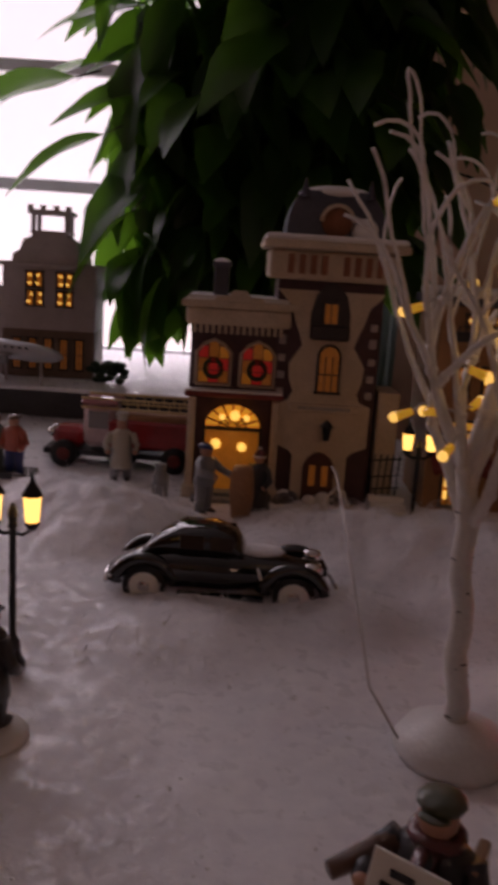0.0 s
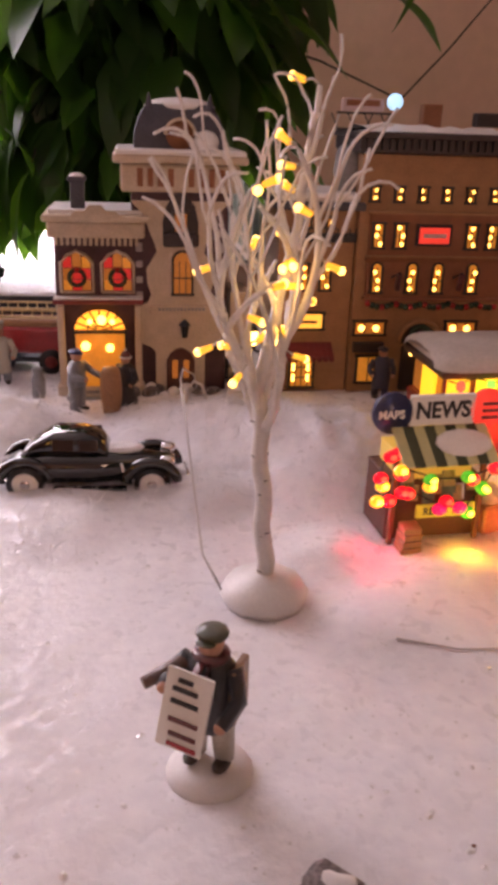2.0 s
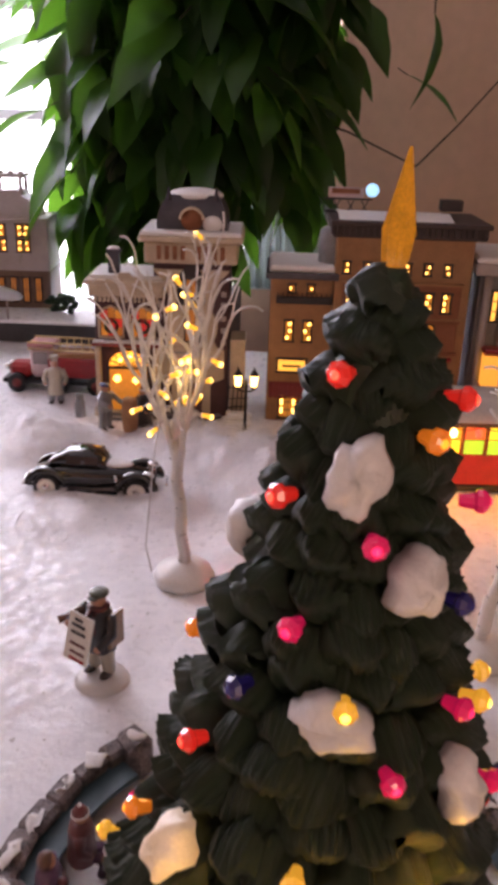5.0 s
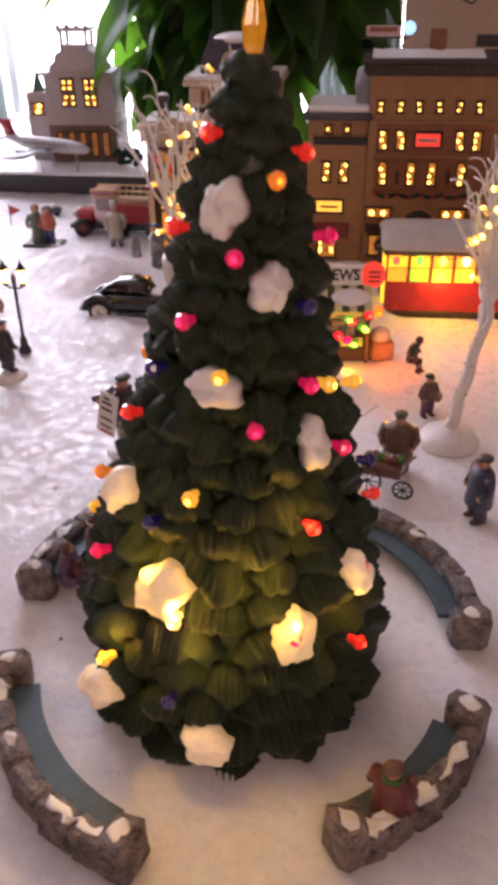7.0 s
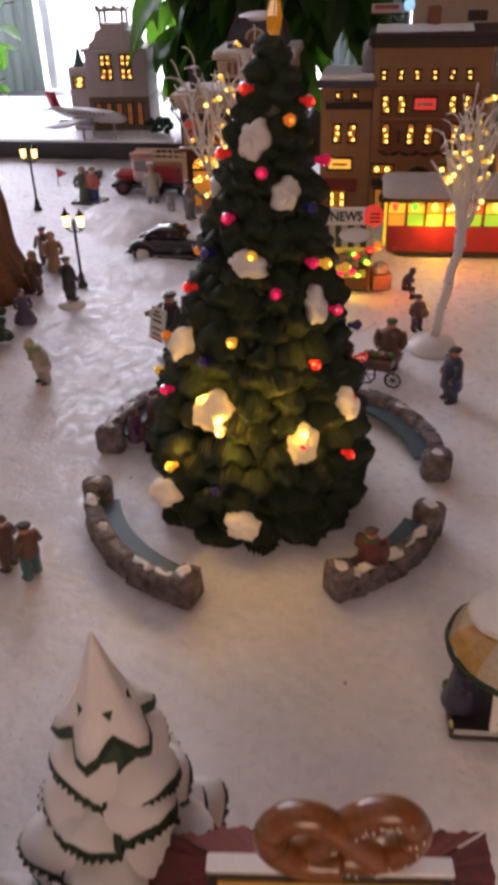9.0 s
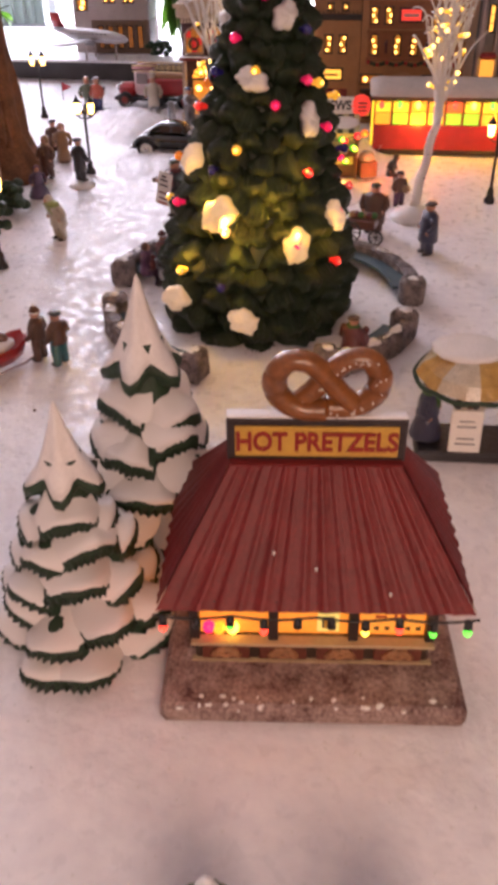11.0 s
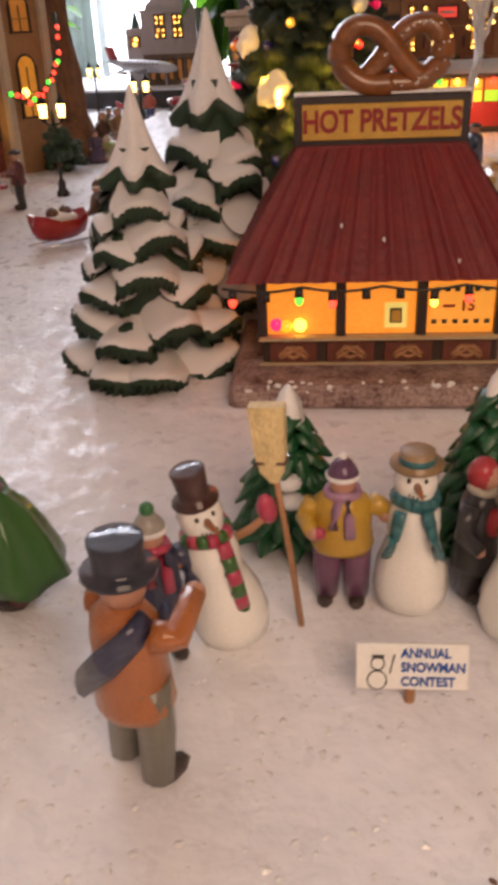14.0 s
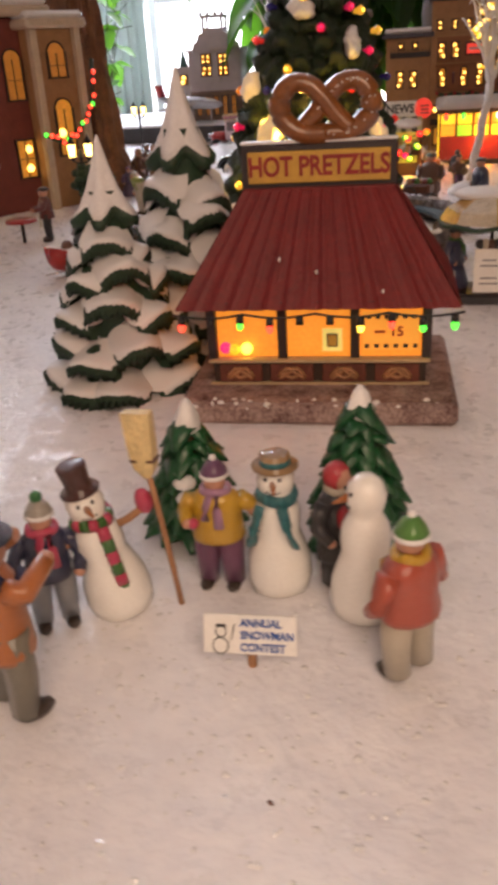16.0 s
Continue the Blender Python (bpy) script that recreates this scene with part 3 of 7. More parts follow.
def police_tower():
    b = root("corner_tower", 0.114, 0.868, 2.0, 0, "cream and plum brick tower with domed slate roof", "building")
    w, d = 0.098, 0.09
    Shape().box((0, d / 2, 0.105), (w, d, 0.225), PLUM, bev=0.001).put("wall", b)
    f = Shape()
    # flowing cream stone front, wider at each storey
    half = [(0.026, 0.0), (0.026, 0.045), (0.030, 0.050), (0.044, 0.056), (0.044, 0.094), (0.034, 0.098), (0.030, 0.106), (0.034, 0.118), (0.035, 0.132),
            (0.029, 0.142), (0.024, 0.150), (0.027, 0.160), (0.032, 0.172), (0.036, 0.186), (0.046, 0.196), (0.049, 0.200)]
    f.prism([(-x, z) for x, z in half] + [(x, z) for x, z in reversed(half)], -0.006, 0.002, STONE)
    f.put("stone_front", b)
    Shape().box((0.004, -0.0075, 0.092), (0.072, 0.004, 0.008), STONE, bev=0.001).put("name_band", b)
    bars = Shape()
    for k in range(13):
        bars.box((-0.022 + k * 0.0038, -0.0101, 0.092), (0.0024, 0.0006, 0.003), GREY)
    bars.put("lettering", b)
    c = Shape().box((0, d / 2 - 0.004, 0.222), (w + 0.020, d + 0.02, 0.026), STONE, bev=0.002).box((0, d / 2 - 0.006, 0.240), (w + 0.034, d + 0.03, 0.008), STONE, bev=0.002)
    c.box((0, d / 2 - 0.006, 0.246), (w + 0.030, d + 0.028, 0.006), SNOW_PAINT, bev=0.002)
    c.put("cornice", b)
    for k in range(9):
        if k != 4:
            Shape().box((-0.040 + k * 0.010, -0.0155, 0.223), (0.0055, 0.003, 0.017), TERRA, bev=0.0004).put("attic_panel", b)
    for sx in (-1, 1):
        for k in range(6):
            Shape().box((sx * 0.042, -0.0012, 0.105 + k * 0.016 - (0.03 if k > 4 else 0)), (0.007, 0.003, 0.007), HALLGREY, bev=0.001).put("quoin", b)
    # belt, windows and door
    window(b, 0.002, 0.124, 0.020, 0.034, y=-0.0062, arch=True, bars=2, rows=2, pane=PANEDIM)
    e = Shape().prism([(-0.018, 0.158), (0.018, 0.158), (0.018, 0.18), (0.014, 0.196), (0.007, 0.205), (0, 0.209), (-0.007, 0.205), (-0.014, 0.196), (-0.018, 0.18)], -0.0075, -0.0062, DARKROOF)
    e.put("balcony_niche", b)
    window(b, 0.0, 0.180, 0.014, 0.020, y=-0.0078, bars=1, rows=1, pane=PANEDIM)
    Shape().box((0, -0.011, 0.163), (0.036, 0.008, 0.014), DARKROOF, bev=0.002).put("balcony", b)
    dr = Shape().prism([(-0.015, 0), (0.015, 0), (0.015, 0.036), (0.011, 0.044), (0.005, 0.0485), (0, 0.05), (-0.005, 0.0485), (-0.011, 0.044), (-0.015, 0.036)], -0.0085, -0.0062, mat("dark_red_door", (0.10, 0.03, 0.02), 0.4, var=0.3))
    dr.put("door", b)
    for x in (-0.006, 0.006):
        Shape().box((x, -0.0092, 0.027), (0.006, 0.001, 0.020), PANEDIM, bev=0.0003).put("door_pane", b)
    l = Shape().cyl((0.004, -0.014, 0.063), (0.004, -0.014, 0.076), 0.003, 0.005, BLACK, 6, False).cyl((0.004, -0.014, 0.076), (0.004, -0.014, 0.082), 0.007, 0.001, BLACK, 6, False).cyl((0.004, -0.006, 0.078), (0.004, -0.014, 0.078), 0.001, 0.001, BLACK, 6)
    l.put("wall_lantern", b)
    # domed roof
    r = Shape()
    rings = []
    for k in range(10):
        a = k / 9
        sx = 0.045 * (1 - 0.30 * a ** 2.6)
        rings.append([(sx * cx * (1 if abs(cx) == abs(cy) else 1), d / 2 + 0.9 * sx * cy, 0.248 + 0.042 * a) for cx, cy in ((-1, -1), (-0.5, -1), (0, -1), (0.5, -1), (1, -1), (1, -0.5), (1, 0), (1, 0.5), (1, 1), (0.5, 1), (0, 1), (-0.5, 1), (-1, 1), (-1, 0.5), (-1, 0), (-1, -0.5))])
    r.grid(rings, SLATE, False, True, True)
    roof = r.put("roof", b)
    Shape().ball((0.002, d / 2, 0.288), (0.036, 0.034, 0.009), SNOW_PAINT, 20).put("roof_snow", b)
    dm = Shape().cyl((0, 0.000, 0.262), (0, 0.018, 0.262), 0.014, 0.014, TERRA, 14).tube([(0.0145 * math.cos(a), -0.001, 0.262 + 0.0145 * math.sin(a)) for a in (math.pi * i / 10 for i in range(11))], 0.002, 0.002, STONE, 6)
    dm.put("dormer", roof)
    for x in (-0.030, 0.030):
        Shape().cyl((x, 0.012, 0.284), (x, 0.012, 0.300), 0.005, 0.001, SLATE, 6, False).put("finial", roof)
    Shape().ball((0.026, 0.006, 0.256), (0.013, 0.01, 0.011), SNOW_PAINT, 12).put("snow_drift", roof)
    # flank stair with iron rail
    g = Shape().box((0.062, 0.02, 0.055), (0.020, 0.05, 0.11), STONE, bev=0.001)
    g.put("side_wing", b)
    k = Shape()
    for i in range(5):
        k.tube([(0.050 + i * 0.006, -0.012, 0.012), (0.052 + i * 0.006, -0.012, 0.052)], 0.0008, 0.0008, BLACK, 5)
    for z in (0.018, 0.03, 0.046):
        k.tube([(0.048, -0.012, z), (0.078, -0.012, z + 0.003)], 0.0008, 0.0008, BLACK, 5)
    k.put("iron_gate", b)
    for i in range(3):
        Shape().box((0.065, -0.014 - 0.01 * i, 0.010 - 0.004 * i), (0.034, 0.012, 0.006), SNOW_PAINT, bev=0.001).put("step", b)
    rnd = random.Random(5)
    for i in range(14):
        Shape().ball((rnd.uniform(-0.05, 0.04), -0.012 + rnd.uniform(-0.008, 0.006), 0.004), (rnd.uniform(0.004, 0.009), 0.006, rnd.uniform(0.003, 0.008)), BENCHSTONE if i % 3 else SNOW_PAINT, 8).put("stone", b)


def firehouse():
    b = root("firehouse", 0.030, 0.862, 2.0, 0, "small plum brick firehouse with glowing arched doorway", "building")
    w, d = 0.086, 0.08
    Shape().box((0, d / 2 + 0.004, 0.088), (w, d, 0.190), PLUM, bev=0.001).put("wall", b)
    c = Shape().box((0, d / 2 - 0.004, 0.172), (w + 0.010, d + 0.014, 0.016), STONE, bev=0.002).box((0, d / 2 - 0.007, 0.183), (w + 0.018, d + 0.02, 0.006), STONE, bev=0.001)
    c.prism([(-0.024, 0.186), (-0.020, 0.190), (-0.010, 0.191), (-0.006, 0.196), (0.006, 0.196), (0.010, 0.191), (0.020, 0.190), (0.024, 0.186)], -0.016, -0.008, STONE)
    c.box((0, d / 2, 0.188), (w + 0.006, d, 0.004), SNOW_PAINT)
    for i in range(15):
        c.box((-0.040 + i * 0.0057, -0.0025, 0.160), (0.003, 0.006, 0.008), STONE)
    c.put("cornice", b)
    k = Shape().box((-0.018, 0.02, 0.202), (0.014, 0.014, 0.03), SLATE, bev=0.001).box((-0.018, 0.02, 0.218), (0.018, 0.018, 0.005), SLATE, bev=0.001).ball((-0.018, 0.02, 0.221), (0.008, 0.008, 0.003), SNOW_PAINT, 10)
    k.put("chimney", b)
    pane = {"o": PANE, "r": mat("red_glass", (0.4, 0.02, 0.02), 0.3, glow=0.35, glow_colour=(1.0, 0.05, 0.03)), "y": PANEDIM}
    for x in (-0.021, 0.020):
        h = Shape()
        pts = [(-0.016, 0.108), (-0.016, 0.138), (-0.009, 0.146), (0, 0.150), (0.009, 0.146), (0.016, 0.138), (0.016, 0.108), (-0.016, 0.108)]
        h.tube([(x + px, 0.0, pz) for px, pz in pts], 0.0017, 0.0017, STONE, 6)
        wd = h.put("window", b)
        for i in range(3):
            for j in range(3):
                top = 0.010 if (i == 1 and j == 2) else 0.0
                Shape().box((x - 0.0095 + i * 0.0095, 0.003, 0.115 + j * 0.0115 + top / 3), (0.0086, 0.002, 0.0105 + top / 2), pane["ory"[(i + j * 2) % 3]] if (i, j) != (1, 1) else pane["r"]).put("pane", wd)
        wr = Shape().tube([(x + 0.008 * math.cos(a), -0.001, 0.123 + 0.008 * math.sin(a)) for a in (2 * math.pi * i / 14 for i in range(15))], 0.0022, 0.0022, RESINGREEN, 7)
        wr.ball((x, -0.002, 0.131), 0.003, RED, 8)
        wr.put("wreath", wd)
    Shape().box((0, -0.004, 0.100), (w + 0.006, 0.014, 0.005), DULLRED, bev=0.001).put("ledge", b)
    Shape().box((0, -0.005, 0.1035), (w + 0.004, 0.014, 0.002), SNOW_PAINT, bev=0.0008).put("ledge_snow", b)
    for x in (-0.039, 0.040):
        Shape().box((x, -0.004, 0.048), (0.007, 0.010, 0.096), STONE, bev=0.001).put("pilaster", b)
        Shape().box((x, -0.006, 0.006), (0.012, 0.014, 0.012), STONE, bev=0.001).put("pilaster_base", b)
    g = Shape().box((0.0, 0.0015, 0.038), (0.052, 0.003, 0.064), PANE)
    g.prism([(0.026 * math.cos(a), 0.068 + 0.022 * math.sin(a)) for a in (math.pi * i / 14 for i in range(15))], 0.0, 0.003, mat("fan_glow", (0.8, 0.4, 0.05), 0.3, glow=1.6, glow_colour=(1.0, 0.42, 0.03)))
    door = g.put("doorway", b)
    fr = Shape()
    fr.box((0, -0.002, 0.067), (0.056, 0.004, 0.003), DARKROOF).box((-0.027, -0.001, 0.038), (0.003, 0.004, 0.064), DARKROOF).box((0.027, -0.001, 0.038), (0.003, 0.004, 0.064), DARKROOF)
    for i in range(9):
        a = math.pi * (i + 0.0) / 8
        fr.tube([(0.004 * math.cos(a), -0.002, 0.068 + 0.004 * math.sin(a)), (0.027 * math.cos(a), -0.002, 0.068 + 0.023 * math.sin(a))], 0.0008, 0.0008, DARKROOF, 5)
    for r in (0.013, 0.027):
        fr.tube([(r * math.cos(a), -0.002, 0.068 + r * 0.85 * math.sin(a)) for a in (math.pi * i / 14 for i in range(15))], 0.0008, 0.0008, DARKROOF, 5)
    fr.put("fanlight_tracery", door)
    q = Shape()
    for x, z, r in ((-0.015, 0.052, 0.005), (0.010, 0.050, 0.0045), (0.002, 0.080, 0.005), (-0.010, 0.078, 0.003), (0.013, 0.078, 0.003)):
        q.ball((x, -0.003, z), r, DOT, 10)
    q.put("bulb", door)
    for i in range(2):
        Shape().box((0, -0.014 - 0.008 * i, 0.007 - 0.004 * i), (0.06 + 0.01 * i, 0.014, 0.005), GREY, bev=0.0008).put("step", b)


def column_house():
    b = root("column_building", 0.560, 0.880, -4.0, 0, "grey columned building with slender lit windows", "building")
    w, d = 0.150, 0.10
    Shape().box((0, d / 2, 0.105), (w, d, 0.215), GREY, bev=0.001).put("wall", b)
    for i in range(6):
        Shape().cyl((-0.066 + i * 0.026, -0.012, 0.03), (-0.066 + i * 0.026, -0.012, 0.205), 0.006, 0.005, HALLGREY, 12).put("column", b)
    for i in range(5):
        window(b, -0.053 + i * 0.026, 0.165, 0.008, 0.04, dots=0, bars=0, rows=3, pane=mat("bright_pane", (0.6, 0.35, 0.05), 0.3, glow=1.5, glow_colour=(1.0, 0.5, 0.06)))
        window(b, -0.053 + i * 0.026, 0.085, 0.008, 0.05, dots=0, bars=0, rows=3, pane=PANE)
    Shape().box((0, d / 2 - 0.01, 0.215), (w + 0.02, d + 0.03, 0.016), HALLGREY, bev=0.002).put("entablature", b)
    Shape().box((0, d / 2 - 0.01, 0.226), (w + 0.02, d + 0.03, 0.008), SNOW_PAINT, bev=0.003).put("roof_snow", b)
    l = Shape().box((-0.052, -0.030, 0.088), (0.022, 0.020, 0.042), mat("sign_lantern", (0.6, 0.3, 0.05), 0.4, glow=0.9, glow_colour=(1.0, 0.42, 0.04)), bev=0.001)
    l.box((-0.052, -0.030, 0.113), (0.026, 0.024, 0.009), RED, bev=0.003).box((-0.052, -0.030, 0.064), (0.026, 0.024, 0.007), RED, bev=0.002).cyl((-0.052, -0.030, 0.0), (-0.052, -0.030, 0.062), 0.004, 0.004, RED, 8)
    l.put("kiosk_lantern", b)
    for i in range(3):
        Shape().box((0, -0.02 - 0.01 * i, 0.02 - 0.007 * i), (w * 0.9, 0.03, 0.008), HALLGREY, bev=0.001).put("step", b)


def diner():
    b = root("diner", 0.478, 0.668, 3.5, 0, "red railcar diner with glowing coloured windows", "building")
    w, d = 0.290, 0.085
    Shape().box((0, d / 2, 0.024), (w, d, 0.044), RED, bev=0.002).put("lower_wall", b)
    Shape().box((0, d / 2, 0.004), (w + 0.006, d + 0.006, 0.008), DARKROOF, bev=0.001).put("plinth", b)
    # inner wall glows of itself, in place of lamps in the diner
    Shape().box((0, d / 2 + 0.004, 0.062), (w - 0.012, d - 0.010, 0.034), PANEDIM).put("inner_wall", b)
    cols = [mat("diner_pane_amber", (0.6, 0.3, 0.02), 0.3, glow=0.95, glow_colour=(1.0, 0.40, 0.02)), mat("diner_pane_green", (0.3, 0.5, 0.03), 0.3, glow=0.8, glow_colour=(0.40, 0.85, 0.03)),
            mat("diner_pane_yellow", (0.6, 0.45, 0.03), 0.3, glow=1.2, glow_colour=(1.0, 0.62, 0.02)), mat("diner_pane_red", (0.6, 0.1, 0.02), 0.3, glow=0.9, glow_colour=(1.0, 0.16, 0.03))]
    n = 11
    for i in range(n):
        x = -w / 2 + 0.013 + i * (w - 0.026) / (n - 1)
        wd = Shape().box((x - 0.0125, -0.001, 0.062), (0.0022, 0.004, 0.036), DULLRED).put("window", b)
        for j in range(2):
            Shape().box((x, 0.001, 0.053 + j * 0.018), (0.0225, 0.002, 0.0165), cols[(i * 3 + j * 2 + i // 3) % 4] if i % 4 != 1 else cols[1 + j], bev=0.0005).put("pane", wd)
    Shape().box((w / 2 - 0.001, -0.001, 0.062), (0.003, 0.004, 0.036), DULLRED).put("end_post", b)
    Shape().box((0, d / 2, 0.083), (w + 0.010, d + 0.016, 0.008), mat("diner_cornice", (0.09, 0.05, 0.04), 0.5, var=0.3), bev=0.002).put("cornice", b)
    r = Shape()
    prof = [(-0.054, 0.086), (-0.050, 0.092), (-0.034, 0.100), (0, 0.104), (0.034, 0.100), (0.050, 0.092), (0.054, 0.086)]
    r.grid([[(x, d / 2 + py * k, 0.086 + (pz - 0.086) * k) for py, pz in prof] for x, k in ((-w / 2 - 0.008, 0.7), (-w / 2 - 0.004, 0.92), (-w / 2 + 0.01, 1), (w / 2 - 0.01, 1), (w / 2 + 0.004, 0.92), (w / 2 + 0.008, 0.7))], mat("snowy_roof", (0.60, 0.55, 0.50), 0.7, size=40, var=0.2, bump=0.4), True, False)
    r.box((0, d / 2, 0.088), (w + 0.004, d + 0.008, 0.006), MATS["snowy_roof"])
    r.put("roof", b)
    q = Shape()
    q.tube([(-w / 2 + w * i / 40, -0.010, 0.079 - 0.002 * math.sin(i * 1.4)) for i in range(41)], 0.0006, 0.0006, BLACK, 5)
    cord = q.put("light_cord", b)
    for i, k in enumerate("rgywrygrywr"):
        Shape().ball((-0.135 + i * 0.027, -0.013, 0.075), (0.0042, 0.0042, 0.0055), BULBS[k if k != "g" else "g"], 9).put("bulb", cord)
    # the door has the yellow pane's glow put into it
    dr = Shape().box((-w / 2 - 0.001, 0.03, 0.045), (0.004, 0.028, 0.07), cols[2], bev=0.001)
    dr.put("end_door", b)


def town_hall():
    b = root("town_hall", -0.253, 1.27, 4.0, 0.043, "pale stone town hall with lit tall windows", "building")
    w, d = 0.130, 0.10
    Shape().box((0, d / 2, 0.034), (w, d, 0.068), mat("brown_stone", (0.20, 0.13, 0.09), 0.6, size=60, var=0.3, bump=0.2), bev=0.001).put("ground_floor", b)
    Shape().box((0, d / 2, 0.112), (w, d, 0.090), HALLGREY, bev=0.001).put("wall", b)
    Shape().box((0, d / 2 - 0.004, 0.158), (w + 0.008, d + 0.012, 0.006), HALLGREY, bev=0.001).put("cornice", b)
    g = Shape().prism([(-0.052, 0.160), (-0.050, 0.172), (-0.040, 0.178), (-0.036, 0.192), (-0.026, 0.196), (-0.022, 0.202), (0.022, 0.202), (0.026, 0.196), (0.036, 0.192), (0.040, 0.178), (0.050, 0.172), (0.052, 0.160)], -0.002, 0.06, HALLGREY)
    g.put("gable", b)
    t = Shape()
    for x in (-0.023, 0.023):
        for y in (0.004, 0.044):
            t.box((x, y, 0.214), (0.006, 0.006, 0.028), HALLGREY, bev=0.0008)
    t.box((0, 0.024, 0.230), (0.060, 0.056, 0.006), HALLGREY, bev=0.001).box((0, 0.024, 0.203), (0.054, 0.05, 0.004), HALLGREY)
    for x in (-0.026, -0.009, 0.009, 0.026):
        t.box((x, 0.0, 0.236), (0.007, 0.006, 0.006), HALLGREY)
    t.put("belfry", b)
    for x in (-0.026, 0.016):
        for z in (0.112, 0.138):
            for k in (0, 0.0125):
                window(b, x + k, z, 0.010, 0.022, dots=2, bars=0, rows=1)
    for i in range(5):
        window(b, -0.044 + i * 0.022, 0.034, 0.011, 0.044, bars=1, rows=2, pane=PANEDIM)
    s = Shape().box((-0.086, 0.05, 0.062), (0.044, 0.07, 0.124), HALLGREY, bev=0.001)
    wing = s.put("side_wing", b)
    window(b, -0.086, 0.095, 0.022, 0.020, y=0.015, dots=2)
    Shape().cyl((-0.086, 0.03, 0.124), (-0.086, 0.03, 0.165), 0.012, 0.0005, mat("verdigris", (0.05, 0.12, 0.10), 0.5, var=0.3), 8, False).put("spire", b)


def brick_shop():
    b = root("brick_shop", -0.215, 0.235, 58.0, 0, "red brick house with cream corner stones and snowy eaves", "building")
    w, d = 0.13, 0.12
    Shape().box((0, d / 2, 0.12), (w, d, 0.25), mat("red_brick", (0.22, 0.05, 0.035), 0.6, size=80, var=0.3, bump=0.4), bev=0.001).put("wall", b)
    for x in (-w / 2, w / 2):
        Shape().box((x, 0, 0.122), (0.018, 0.018, 0.256), STONE, bev=0.001).put("corner_pier", b)
    Shape().box((0, d / 2, 0.252), (w + 0.05, d + 0.05, 0.012), STONE, bev=0.003).put("cornice", b)
    Shape().box((0, d / 2, 0.264), (w + 0.046, d + 0.046, 0.014), SNOW_PAINT, bev=0.005).put("roof_snow", b)
    Shape().box((0, d / 2, 0.31), (w * 0.7, d * 0.7, 0.08), SLATE, bev=0.01).put("roof", b)
    for x in (-0.034, 0.034):
        window(b, x, 0.17, 0.026, 0.05, arch=True, dots=0, pane=PANEDIM)
        window(b, x, 0.07, 0.026, 0.05, arch=False, dots=2, pane=PANE)
    e = root("side_shop", -0.150, 0.300, 62.0, 0, "narrow tan shop front with arched lit window", "building")
    Shape().box((0, 0.05, 0.115), (0.075, 0.10, 0.23), BUFF, bev=0.001).put("wall", e)
    for x in (-0.034, 0.034):
        Shape().box((x, -0.002, 0.115), (0.010, 0.012, 0.23), STONE, bev=0.001).put("pilaster", e)
    window(e, 0, 0.10, 0.028, 0.06, arch=True, dots=1, pane=PANE)
    window(e, 0, 0.185, 0.028, 0.03, arch=True, dots=0, pane=PANEDIM)
    Shape().box((0, 0.045, 0.236), (0.095, 0.12, 0.012), STONE, bev=0.003).put("cornice", e)
    Shape().box((0, 0.045, 0.246), (0.090, 0.115, 0.010), SNOW_PAINT, bev=0.004).put("roof_snow", e)


def stump_house():
    """A tall house modelled as a hollow tree trunk with ridged bark."""
    b = root("log_house", -0.232, 0.470, 0, 0, "tall brown tree-trunk house with ridged bark", "building")
    rnd, n = random.Random(9), 44
    rings = []
    amp = [rnd.uniform(-1, 1) for _ in range(n)]
    for k in range(12):
        z = 0.31 * k / 11
        rr = 0.088 - 0.030 * (k / 11) ** 0.7 + (0.016 * (1 - k / 2) if k < 2 else 0)
        rings.append([((rr + 0.006 * amp[i] + 0.003 * math.sin(k * 1.3 + i)) * math.cos(2 * math.pi * i / n), (rr + 0.006 * amp[i]) * math.sin(2 * math.pi * i / n), z + (0.014 * amp[(i * 5) % n] if k == 11 else 0)) for i in range(n)])
    Shape().grid(rings, mat("ridged_bark", (0.26, 0.11, 0.045), 0.6, size=45, second=(0.09, 0.035, 0.015), bump=0.7, bump_size=160), True, True, True).put("trunk", b)
    for i in range(16):
        a, z = rnd.uniform(-2.2, 0.6), rnd.uniform(0.06, 0.26)
        r = 0.088 - 0.030 * (z / 0.31) ** 0.7
        Shape().tube([(r * 1.03 * math.cos(a), r * 1.03 * math.sin(a), z - 0.03), (r * math.cos(a + 0.05), r * math.sin(a + 0.05), z + 0.03)], 0.006, 0.003, MATS["ridged_bark"], 6).put("bark_ridge", b)


def market_stall():
    b = root("market_stall", -0.075, -0.115, 48, 0, "dark wooden market stall with snowy scalloped roof", "stall")
    for x in (-0.04, 0.04):
        for y in (0.0, 0.05):
            Shape().box((x, y, 0.05), (0.007, 0.007, 0.10), TAN, bev=0.001).put("post", b)
    Shape().box((0, 0.026, 0.022), (0.085, 0.055, 0.044), WOOD, bev=0.001).put("counter", b)
    Shape().box((0, 0.026, 0.046), (0.094, 0.066, 0.005), TAN, bev=0.001).put("counter_top", b)
    # back board glows through its pane material; the stall has no lamp
    Shape().box((0, 0.055, 0.075), (0.085, 0.004, 0.06), PANEDIM).put("back_board", b)
    r = Shape().prism([(-0.058, 0.098), (0.058, 0.098), (0.035, 0.124), (-0.035, 0.124)], -0.02, 0.07, TAN)
    r.put("roof", b)
    s = Shape().box((0, 0.025, 0.129), (0.085, 0.09, 0.012), SNOW_PAINT, bev=0.005)
    for i in range(12):
        s.ball((-0.055 + i * 0.01, -0.022, 0.101), (0.007, 0.006, 0.007), SNOW_PAINT, 8)
    s.put("roof_snow", b)


